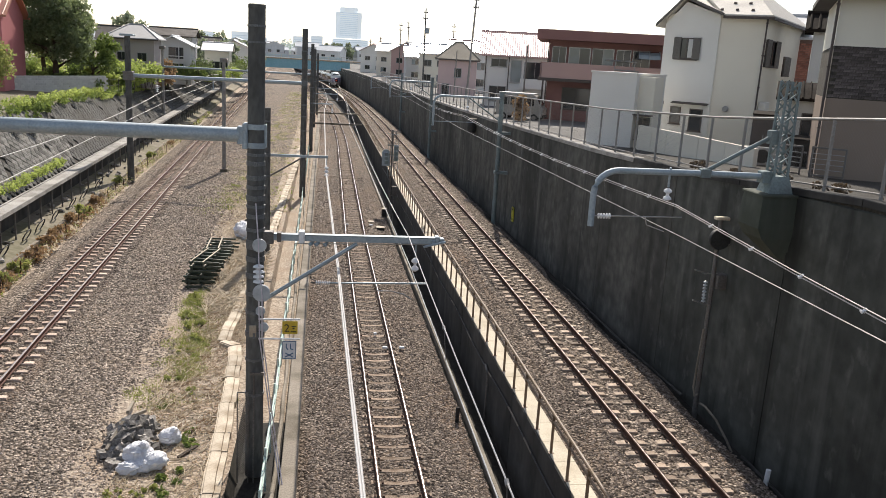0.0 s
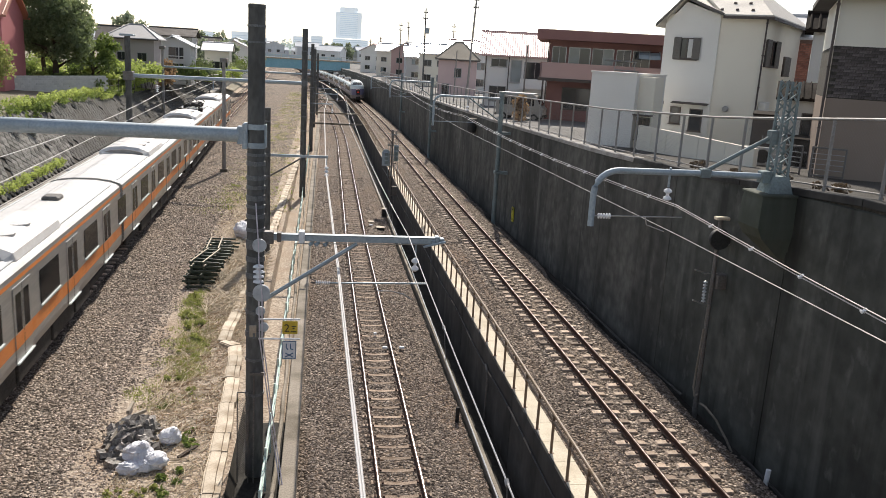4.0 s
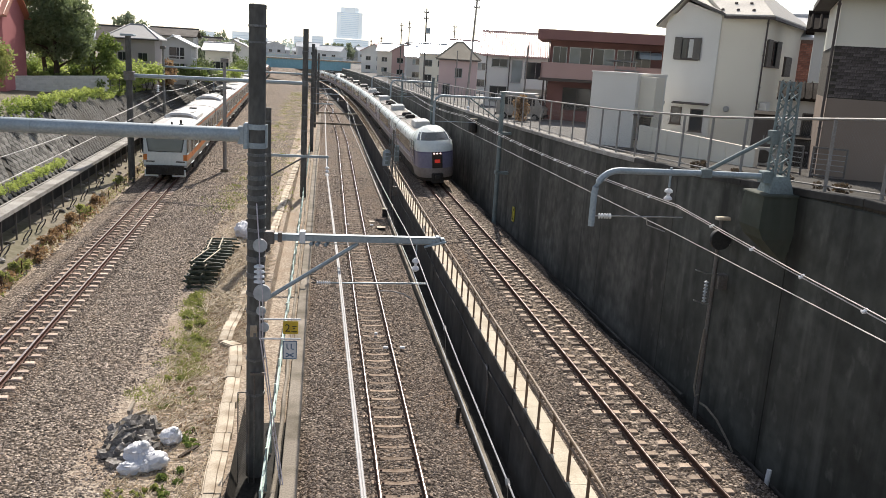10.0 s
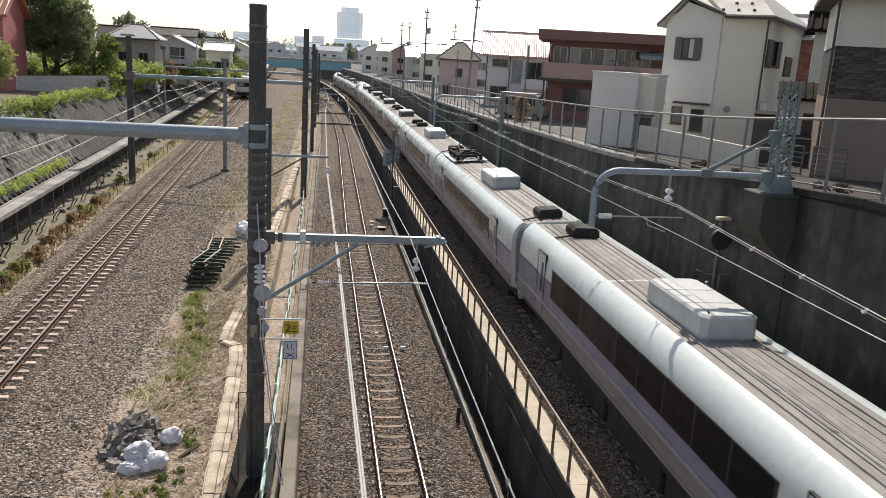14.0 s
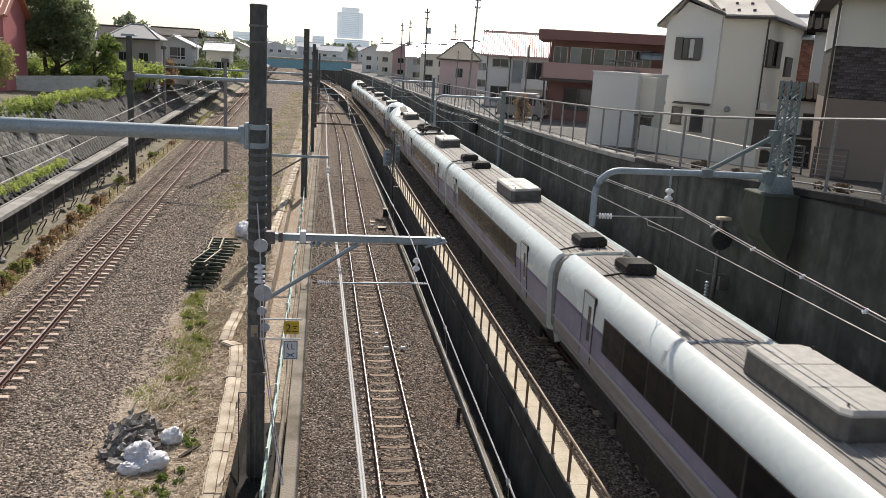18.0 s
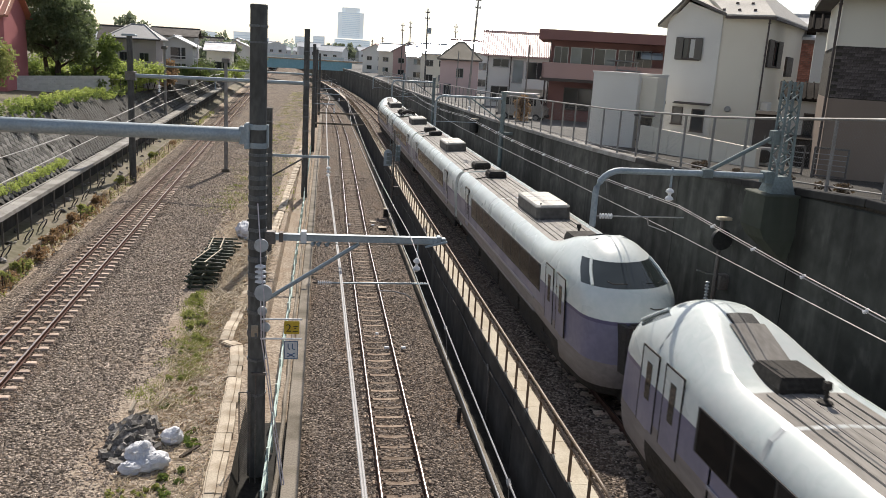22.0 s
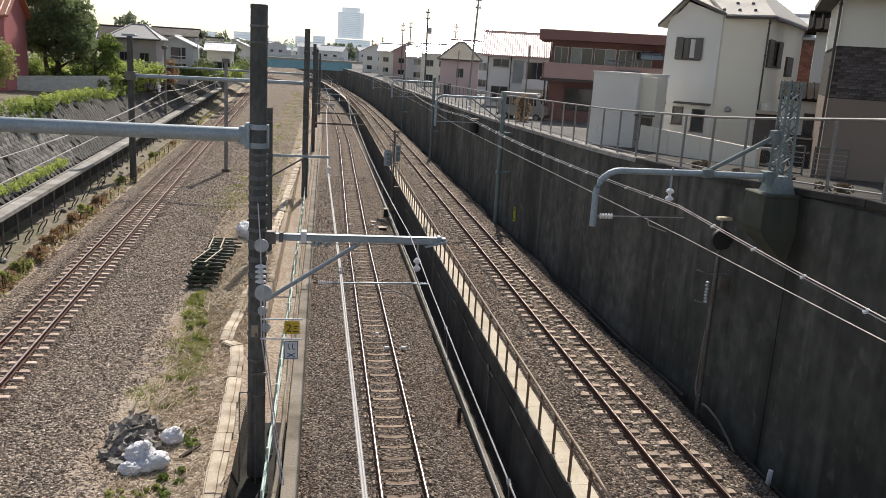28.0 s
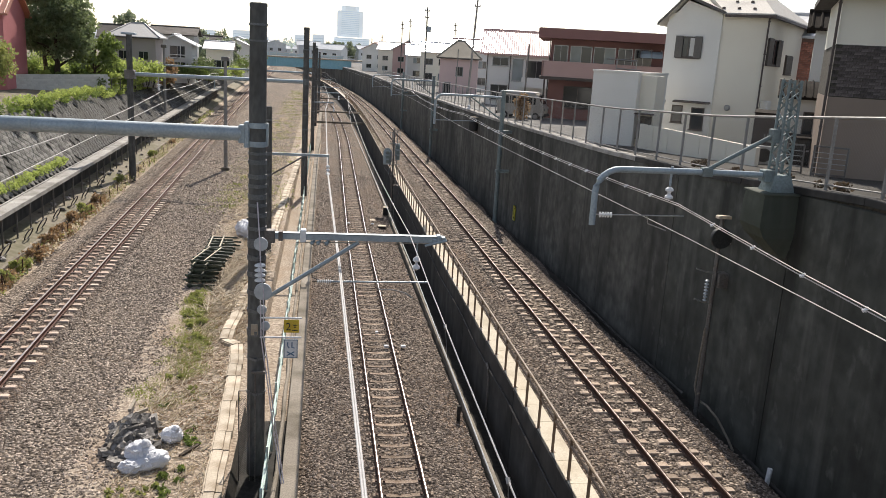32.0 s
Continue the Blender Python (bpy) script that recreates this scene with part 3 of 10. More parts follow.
def chain_link():
    """Thin diamond mesh hung on the street fence."""
    root = thing("chain_link_mesh", (0, 0, 0), "thin grey chain-link mesh hung on the street fence", "wire mesh", kind="stuff")
    g = Geo()
    H, y = 1.5, 10.0
    while y < 48:
        pitch = 0.1 if y < 30 else 0.16
        for d in (-1, 1):
            ya, yb = (y, y + H) if d > 0 else (y + H, y)
            g.tube((x_east(ya) + 0.16 + 0.006 * d, ya, z_street(ya) + 0.1), (x_east(yb) + 0.16 + 0.006 * d, yb, z_street(yb) + 0.1 + H), 0.0014, n=3, caps=False)
        y += pitch
    part("wires", g, M_FENCE_G, root)


chain_link()


# ---- poles, beams and wires ----
def insulator(g, p, n=5, r=0.075, step=0.055, axis="z", mi=0):
    """A string of porcelain discs that starts at p."""
    prof = []
    for i in range(n):
        h = i * step
        prof += [(r * 0.38, h), (r, h + step * 0.25), (r * 0.92, h + step * 0.5), (r * 0.38, h + step * 0.75)]
    return g.lathe(p, prof, 12, axis, mi)


def tapered_pole(root, h, r0, r1, z0=0.0, bands=()):
    g = Geo()
    g.lathe((0, 0, 0), [(r0 + (r1 - r0) * k / 8, z0 + (h - z0) * k / 8) for k in range(9)] + [(r1 * 0.6, h + 0.01)], 20)
    part("pole", g, M_POLE, root, "dark weathered tapered concrete pole", smooth=True)
    g = Geo()
    g.lathe((0, 0, 0), [(r1 * 0.99, h - 0.06), (r1 * 1.03, h - 0.05), (r1 * 1.03, h + 0.02), (r1 * 0.9, h + 0.035), (0.01, h + 0.04)], 20)
    part("pole_cap", g, M_POLE, root, smooth=False)
    for b, w in bands:
        r = r0 + (r1 - r0) * b / h
        g = Geo()
        g.lathe((0, 0, 0), [(r, b - w / 2), (r + 0.018, b - w / 2), (r + 0.018, b + w / 2), (r, b + w / 2)], 20)
        g.box(-0.03, 0.03, -r - 0.07, -r - 0.01, b - w / 2, b + w / 2)
        part("band", g, M_BAND, root)


def tube_part(name, pts, r, mat, root, label="", n=12):
    g = Geo()
    g.pipe(pts, r, n)
    return part(name, g, mat, root, label, smooth=True)


def main_pole():
    px, py, pz = -1.44, 19.2, -0.45
    root = thing("catenary_pole", (px, py, pz), "dark tapered concrete catenary pole with steel bands", "catenary pole", "catenary poles")
    h = 10.88 - pz
    tapered_pole(root, h, 0.22, 0.188, bands=[(2.2, 0.06), (3.1, 0.06), (3.75, 0.14), (4.3, 0.08), (4.75, 0.1), (5.2, 0.12), (5.6, 0.12), (5.95, 0.22), (6.3, 0.08), (6.62, 0.1), (6.85, 0.07), (7.05, 0.12), (7.3, 0.08), (7.52, 0.1), (7.85, 0.1), (8.05, 0.06), (10.9, 0.05), (10.55, 0.04)])
    # clamp plate of the long beam
    z = 8.03 - pz
    g = Geo()
    for s in (-0.22, 0.2):
        g.lathe((0, 0, 0), [(0.2, z + s - 0.06), (0.222, z + s - 0.06), (0.222, z + s + 0.06), (0.2, z + s + 0.06)], 20)
    g.box(-0.3, -0.17, -0.15, 0.15, z - 0.3, z + 0.28, 0.03)
    g.box(0.185, 0.24, -0.08, 0.08, z - 0.26, z + 0.26, 0.01)
    part("clamp", g, M_STEEL, root, "grey-green steel clamp plates")
    g = Geo()
    g.box(-0.42, -0.24, -0.13, 0.13, z - 0.2, z + 0.2, 0.02)
    for s in (-0.1, 0.1):
        g.tube((-0.36, -0.16, z + s), (-0.36, 0.16, z + s), 0.025, n=6)
    part("bracket", g, M_STEEL, root)
    tube_part("beam", [(-13.6, 0.05, z - 0.02), (-6, 0.02, z), (-0.36, 0, z)], 0.165, M_STEEL, root, "long grey galvanised tube beam", 20)
    for x in (-9.4, -7.0, -4.85, -3.5, -2.2):
        g = Geo()
        g.lathe((x, 0, z), [(0.165, -0.02), (0.169, -0.02), (0.169, 0.02), (0.165, 0.02)], 20, "x")
        part("beam_joint", g, M_STEEL, root)
    # cantilever arm over the middle track
    za_ = 5.68 - pz
    g = Geo()
    for s in (-0.085, 0.03):
        g.box(0.2, 4.35, s, s + 0.055, za_ - 0.075, za_ + 0.075, 0.0)
    g.box(0.2, 4.35, -0.085, 0.085, za_ + 0.06, za_ + 0.078)
    part("arm", g, M_STEEL, root, "grey steel channel arm")
    g = Geo()
    g.box(0.16, 0.42, -0.13, 0.13, za_ - 0.16, za_ + 0.13, 0.02)
    g.box(0.5, 0.6, -0.12, 0.12, za_ - 0.11, za_ + 0.11, 0.01)
    part("arm_bracket", g, M_STEEL_D, root)
    tube_part("strut", [(0.2, -0.02, 4.12 - pz), (2.38, -0.02, 5.56 - pz)], 0.05, M_STEEL, root, "galvanised steel strut")
    tube_part("tie_rod", [(0.9, 0.0, za_ - 0.16), (4.3, 0.0, za_ - 0.1)], 0.012, M_WIRE, root, n=6)
    g = Geo()
    g.box(1.0, 1.14, -0.13, 0.13, za_ - 0.12, za_ + 0.16, 0.015)
    part("arm_clamp", g, M_WHITE_I, root, "white clamp block")
    g = Geo()
    for dx in (1.28, 1.42, 1.62):
        g.tube((dx, -0.05, za_ - 0.17), (dx + 0.05, 0.05, za_ - 0.12), 0.035, n=8)
        g.lathe((dx, -0.08, za_ - 0.15), [(0.015, -0.05), (0.05, -0.02), (0.05, 0.02), (0.015, 0.05)], 8)
    part("shackle", g, M_STEEL, root)
    g = Geo()
    for dx, dz in ((4.2, -0.02), (4.42, 0.02), (4.3, 0.06)):
        g.box(dx - 0.05, dx + 0.05, -0.12, 0.12, za_ + dz - 0.07, za_ + dz + 0.05, 0.015)
    g.tube((3.97, -0.12, za_ - 0.14), (4.5, -0.12, za_ + 0.0), 0.03, n=8)
    part("arm_tip", g, M_STEEL, root)
    # hanging insulators that carry the wire of the middle track
    g = Geo()
    g.tube((3.8, 0, za_ - 0.05), (3.8, 0, za_ - 0.4), 0.02, n=8, mi=1)
    insulator(g, (3.8, 0, za_ - 0.78), 2, 0.095, 0.19)
    part("hanging_insulator", g, [M_WHITE_I, M_STEEL], root, "white disc insulators on a rod", smooth=True)
    # registration rod
    zr = 4.57 - pz
    tube_part("registration_rod", [(1.75, 0, zr), (4.1, 0, zr + 0.02)], 0.022, M_STEEL, root, "thin grey registration rod", 8)
    g = Geo()
    insulator(g, (1.42, 0, zr), 7, 0.055, 0.05, "x")
    g.tube((1.3, 0, zr), (1.45, 0, zr), 0.015, n=6, mi=1)
    g.pipe([(1.45, 0, zr + 0.03), (1.3, 0, zr + 0.1), (1.28, 0, zr + 0.2), (1.45, 0, zr + 0.22)], 0.014, 6, mi=1)
    part("rod_insulator", g, [M_WHITE_I, M_STEEL_D], root, "white ribbed rod insulator", smooth=True)
    tube_part("steady_arm", [(2.85, 0, zr), (2.9, -0.02, zr - 0.17), (3.25, -0.02, zr - 0.18), (3.55, -0.02, zr - 0.25), (3.75, -0.02, zr - 0.38)], 0.016, M_WIRE, root, "bent steady arm", 6)
    # insulators and cables on the pole's own face
    g = Geo()
    g.lathe((0.12, -0.42, 5.55 - pz), [(0.03, -0.03), (0.16, -0.02), (0.165, 0.01), (0.04, 0.03)], 16, "y")
    part("round_insulator", g, M_GREY_I, root, "grey disc insulator", smooth=True)
    g = Geo()
    insulator(g, (0.1, -0.36, 4.63 - pz), 4, 0.13, 0.12)
    part("insulator", g, M_WHITE_I, root, "white ribbed insulator stack", smooth=True)
    g = Geo()
    g.lathe((0.18, -0.5, 4.44 - pz), [(0.03, -0.05), (0.2, -0.04), (0.205, 0.02), (0.05, 0.05)], 18, "y")
    part("round_insulator", g, M_GREY_I, root, "large grey disc insulator", smooth=True)
    for zz, xx in ((4.0, 0.16), (3.6, 0.24)):
        g = Geo()
        g.lathe((xx, -0.5, zz - pz), [(0.02, -0.04), (0.11, -0.03), (0.115, 0.02), (0.03, 0.04)], 14, "y")
        part("round_insulator", g, M_GREY_I, root, "small grey disc insulator", smooth=True)
    g = Geo()
    g.box(-0.11, 0.05, -0.27, -0.2, 3.28 - pz, 3.55 - pz, 0.01)
    part("number_plate", g, M_CONC, root, "small pale plate")
    # signs on brackets
    for zz, nm in ((3.72, "sign_bar"), (3.23, "sign_bar")):
        tube_part(nm, [(0.1, -0.26, zz - pz), (1.08, -0.26, zz - pz)], 0.022, M_WHITE_I, root, "white sign bracket", 8)
    g = Geo()
    g.box(0.66, 1.02, -0.285, -0.265, 3.36 - pz, 3.68 - pz, 0.008)
    board = part("sign_board", g, surf("yellow_sign_paint", (0.62, 0.42, 0.03), (0.7, 0.5, 0.06), 30, 3, 0.5, relief=0.02), root, "yellow board with a black numeral two")
    lettering("2", (0.7, -0.29, 3.42 - pz), 0.27, board, M_BLACK)
    g = Geo()
    for k, (a, b, zz) in enumerate(((0.88, 0.98, 3.55), (0.9, 0.95, 3.5), (0.86, 0.99, 3.42))):
        g.box(a, b, -0.291, -0.287, zz - pz - 0.012, zz - pz + 0.012)
    part("mark", g, M_BLACK, board)
    g = Geo()
    g.box(0.66, 1.0, -0.285, -0.265, 2.72 - pz, 3.19 - pz, 0.008)
    board = part("sign_board", g, M_WHITE_I, root, "white board with a blue border, track marks and a cross")
    g = Geo()
    for a, b, c, d in ((0.67, 0.99, 2.73, 2.745), (0.67, 0.99, 3.165, 3.18), (0.67, 0.685, 2.73, 3.18), (0.975, 0.99, 2.73, 3.18)):
        g.box(a, b, -0.2895, -0.2865, c - pz, d - pz)
    blue = surf("sign_blue", (0.05, 0.12, 0.22), (0.07, 0.15, 0.27), 30, 3, 0.5, relief=0.0)
    part("border", g, blue, board)
    g = Geo()
    g.pipe([(0.76, -0.29, 3.12 - pz), (0.76, -0.29, 3.02 - pz), (0.8, -0.29, 2.97 - pz)], 0.014, 6)
    g.pipe([(0.86, -0.29, 3.12 - pz), (0.86, -0.29, 2.99 - pz), (0.92, -0.29, 2.97 - pz)], 0.014, 6)
    g.pipe([(0.74, -0.29, 2.78 - pz), (0.92, -0.29, 2.88 - pz)], 0.014, 6)
    g.pipe([(0.74, -0.29, 2.88 - pz), (0.92, -0.29, 2.78 - pz)], 0.014, 6)
    part("mark", g, blue, board)
    # cables that run down past the pole to the near side
    for pts, r in (([(0.02, -0.24, 6.5 - pz), (0.1, -0.46, 5.6 - pz), (0.12, -0.46, 5.0 - pz), (0.2, -0.56, 4.4 - pz), (0.21, -0.6, 3.35 - pz), (0.3, -0.6, 2.78 - pz), (0.38, -0.6, 2.07 - pz), (0.5, -0.64, 1.19 - pz), (0.61, -0.7, 0.45 - pz), (0.8, -1.4, -0.3 - pz)], 0.016),
                   ([(0.12, -0.5, 4.4 - pz), (0.15, -0.58, 3.35 - pz), (0.23, -0.6, 2.78 - pz), (0.33, -0.6, 2.07 - pz), (0.44, -0.64, 1.19 - pz), (0.56, -0.72, 0.45 - pz), (0.74, -1.4, -0.3 - pz)], 0.016)):
        tube_part("cable", pts, r, M_CABLE, root, "pale mauve cable", 6)
    g = Geo()
    g.box(-0.1, 0.28, -0.28, -0.22, 2.3 - pz, 2.36 - pz)
    g.tube((0.0, -0.25, -0.3), (0.0, -0.25, 2.33 - pz), 0.02, n=6)
    part("down_pipe", g, M_STEEL_D, root)
    # wire-mesh guard at the pole's foot
    guard = thing("mesh_guard", (px - 0.39, py - 0.25, pz), "dark wire mesh guard at the foot of the catenary pole", "mesh guard")
    tall = 1.85 - pz
    for x in (0.0, 0.26):
        tube_part("post", [(x, 0, -0.1), (x, 0, tall)], 0.016, M_STEEL_D, guard, n=6)
    tube_part("top_rail", [(0, 0, tall), (0.26, 0, tall)], 0.012, M_STEEL_D, guard, n=6)
    g = Geo()
    for k in range(38):
        z = 0.02 + k * 0.06
        if z + 0.26 < tall:
            g.tube((0, 0, z), (0.26, 0, z + 0.26), 0.004, n=3)
            g.tube((0.26, 0, z), (0, 0, z + 0.26), 0.004, n=3)
    tagged(part("mesh", g, M_STEEL_D, guard), kind="stuff")


def lettering(text, at, size, parent, mat, rot=(90, 0, 0), depth=0.002):
    cu = bpy.data.curves.new("lettering", "FONT")
    cu.body, cu.size, cu.extrude = text, size, depth
    tmp = bpy.data.objects.new("lettering", cu)
    scene.collection.objects.link(tmp)
    dg = bpy.context.evaluated_depsgraph_get()
    me = bpy.data.meshes.new_from_object(tmp.evaluated_get(dg))
    bpy.data.objects.remove(tmp)
    me.materials.clear()
    me.materials.append(mat)
    return part("lettering", me, None, parent, at=pose(*at, *rot))


main_pole()


def portal_far():
    """The portal frame forty metres on: two concrete poles and a tube beam."""
    root = thing("portal_frame", (-1.17, 59.4, 0), "concrete-pole portal frame with a tube beam across the track", "catenary portal", "catenary poles")
    tapered_pole(root, 11.37, 0.22, 0.19, -0.4, bands=[(7.7, 0.4), (6.2, 0.1), (5.4, 0.1), (4.4, 0.1), (9.9, 0.06)])
    g = Geo()
    g.lathe((-11.75, -0.3, 0), [(0.23 - 0.04 * k / 8, 0.3 + 9.9 * k / 8) for k in range(9)] + [(0.02, 10.22)], 18)
    part("pole", g, M_POLE, root, "dark tapered concrete pole", smooth=True)
    g = Geo()
    g.box(-12.2, -11.3, -0.6, 0.0, 10.2, 10.34, 0.03)
    part("pole_cap", g, M_STEEL, root, "pale cap box")
    tube_part("beam", [(-11.8, -0.28, 7.62), (0, 0, 7.7)], 0.135, M_STEEL, root, "grey galvanised tube beam", 16)
    g = Geo()
    g.box(-12.05, -11.4, -0.62, 0.02, 7.3, 7.9, 0.03)
    part("clamp", g, M_STEEL_D, root)
    g = Geo()
    g.tube((-6.2, -0.1, 7.55), (-6.2, -0.1, 6.9), 0.03, n=8)
    insulator(g, (-9.9, -0.2, 6.6), 4, 0.1, 0.12, mi=1)
    g.tube((-9.9, -0.2, 7.5), (-9.9, -0.2, 7.0), 0.02, n=6)
    part("hanging_insulator", g, [M_STEEL, M_WHITE_I], root, smooth=True)


portal_far()


def arm_pole(x, y, h, arm_x, arm_z, label):
    """A plain pole with a short arm, a strut and an insulator at the arm's tip."""
    z0 = -0.5
    root = thing("catenary_pole", (x, y, 0), label, "catenary pole", "catenary poles")
    tapered_pole(root, h, 0.2, 0.165, z0, bands=[(arm_z, 0.16), (arm_z - 1.0, 0.1), (arm_z + 1.6, 0.08)])
    g = Geo()
    g.box(0.1, arm_x, -0.05, 0.05, arm_z - 0.06, arm_z + 0.06, 0.008)
    part("arm", g, M_STEEL, root, "grey steel arm")
    tube_part("strut", [(0.1, 0, arm_z - 1.05), (arm_x * 0.55, 0, arm_z - 0.12)], 0.04, M_STEEL_D, root)
    g = Geo()
    g.tube((arm_x - 0.05, 0, arm_z), (arm_x - 0.05, 0, arm_z - 0.4), 0.02, n=6, mi=1)
    insulator(g, (arm_x - 0.05, 0, arm_z - 0.95), 3, 0.11, 0.18)
    part("hanging_insulator", g, [M_WHITE_I, M_STEEL], root, "white disc insulators", smooth=True)
    return root


arm_pole(-2.5, 40, 7.2, 2.9, 5.0, "dark concrete pole with a short arm")
arm_pole(-0.95, 88, 10.6, 2.2, 4.6, "dark concrete catenary pole with a grey arm")
arm_pole(-0.9, 116.8, 10.1, 3.2, 4.2, "dark concrete catenary pole with a grey arm")
arm_pole(-0.62, 140.8, 9.5, 3.4, 3.9, "dark concrete catenary pole with a grey arm")
arm_pole(-1.5, 175, 9.3, 3.2, 4.0, "dark concrete catenary pole with a grey arm")


def grey_mast(x, y, z0, h, beam_x, beam_z):
    root = thing("steel_mast", (x, y, z0), "slim grey steel mast with a cross beam", "mast", "catenary poles")
    g = Geo()
    g.tube((0, 0, -0.2), (0, 0, h), 0.16, 0.13, 14)
    part("pole", g, M_FENCE_G, root, smooth=True)
    g = Geo()
    g.box(-0.3, 0.3, -0.3, 0.3, -0.1, 0.18, 0.05)
    part("footing", g, M_KERB, root)
    g = Geo()
    g.box(-0.28, 0.28, -0.28, 0.28, h - 0.02, h + 0.3, 0.04)
    part("mast_head", g, M_STEEL_D, root)
    if beam_x:
        g = Geo()
        g.tube((beam_x, 0, beam_z), (0, 0, beam_z), 0.11, n=12)
        part("beam", g, M_STEEL, root, smooth=True)
    return root


grey_mast(-7.45, 66.4, 0.3, 8.4, 0, 0)
grey_mast(-16.6, 92, 1.2, 8.0, 15.4, 6.2)


# ---- brackets that stand on the tall wall and reach over the raised track ----
def hook_arm(root, x0, x1, z, drop, r, rb=0.55):
    """A tube that runs out level and bends down at its end."""
    pts = [(x0, 0, z), ((x0 + x1 + rb) / 2, 0, z + 0.01), (x1 + rb, 0, z)]
    for k in range(1, 7):
        a = math.pi / 2 * k / 6
        pts.append((x1 + rb - rb * math.sin(a), 0, z - rb + rb * math.cos(a)))
    pts.append((x1, 0, z - drop))
    return tube_part("arm", pts, r, M_STEEL, root, "grey tube arm bent down at the end", 14)


def lattice_mast():
    x, y = 10.62, 17.8
    z = 7.32
    root = thing("lattice_mast", (x, y, z), "grey lattice steel mast with a hooked tube arm", "catenary mast", "wall masts")
    h, a0, a1 = 2.62, 0.17, 0.145
    g = Geo()
    for sx in (-1, 1):
        for sy in (-1, 1):
            p, q = Vector((sx * a0, sy * a0, 0.45)), Vector((sx * a1, sy * a1, h))
            g.tube(p, q, 0.034, n=4)
    part("leg", g, M_MAST, root, "angle-steel corner legs")
    n = 9
    for k in range(n):
        for ax in range(2):
            for s in (-1, 1):
                g = Geo()
                t0, t1 = 0.45 + (h - 0.45) * k / n, 0.45 + (h - 0.45) * (k + 1) / n
                w0, w1 = a0 + (a1 - a0) * t0 / h, a0 + (a1 - a0) * t1 / h
                d = 1 if k % 2 else -1
                p, q = ((-d * w0, s * w0, t0), (d * w1, s * w1, t1)) if ax == 0 else ((s * w0, -d * w0, t0), (s * w1, d * w1, t1))
                g.tube(p, q, 0.02, n=4)
                part("lacing_bar", g, M_MAST, root)
    g = Geo()
    g.loft([[(-0.32, -0.3, 0), (0.32, -0.3, 0), (0.32, 0.3, 0), (-0.32, 0.3, 0)], [(-0.2, -0.2, 0.45), (0.2, -0.2, 0.45), (0.2, 0.2, 0.45), (-0.2, 0.2, 0.45)]])
    part("foot_plinth", g, M_MAST, root, "tapered steel foot")
    hook_arm(root, -0.3, 6.2 - x, 7.74 - z, 1.3, 0.075)
    tube_part("stay", [(8.82 - x, 0, 7.8 - z), (-0.28, 0, 8.66 - z)], 0.05, M_MAST, root, "slanting stay tube", 10)
    for bx in ((8.7 - x, 8.95 - x, -0.1, 0.1, 7.66 - z, 7.86 - z), (-0.42, -0.14, -0.14, 0.14, 0.28, 0.55), (-0.34, -0.13, -0.12, 0.12, 1.18, 1.5)):
        g = Geo()
        g.box(*bx, 0.02)
        part("clamp", g, M_MAST, root)
    # suspended insulators over the track
    g = Geo()
    g.tube((7.98 - x, 0, 7.86 - z), (7.98 - x, 0, 7.4 - z), 0.028, n=8, mi=1)
    insulator(g, (7.98 - x, 0, 7.08 - z), 2, 0.1, 0.17)
    part("hanging_insulator", g, [M_WHITE_I, M_STEEL], root, "white disc insulators on a rod", smooth=True)
    g = Geo()
    insulator(g, (6.35 - x, 0, 6.68 - z), 5, 0.07, 0.065, "x")
    part("rod_insulator", g, M_WHITE_I, root, "white ribbed rod insulator", smooth=True)
    tube_part("registration_rod", [(6.2 - x, 0, 6.68 - z), (8.4 - x, 0, 6.7 - z)], 0.018, M_WIRE, root, n=6)
    tube_part("steady_arm", [(7.5 - x, 0, 6.69 - z), (7.55 - x, 0, 6.5 - z), (8.0 - x, 0, 6.35 - z)], 0.014, M_WIRE, root, n=6)
    # concrete corbel in the wall's face
    r2 = thing("mast_corbel", (10.55, 17.8, 7.32), "stained concrete corbel under the mast", "corbel", kind="structure")
    g = Geo()
    g.loft([[(sx - hw, -hw, z), (sx + hw, -hw, z), (sx + hw, hw, z), (sx - hw, hw, z)] for z, hw, sx in ((-1.5, 0.3, 0.55), (-1.0, 0.46, 0.12), (-0.75, 0.48, 0.0), (-0.15, 0.46, 0.0), (0.0, 0.44, 0.0))])
    part("corbel", g, M_CORBEL, r2)
    g = Geo()
    g.box(-0.49, 0.49, -0.49, 0.49, 0.0, 0.06, 0.02)
    part("corbel_cap", g, M_CORBEL, r2)


lattice_mast()


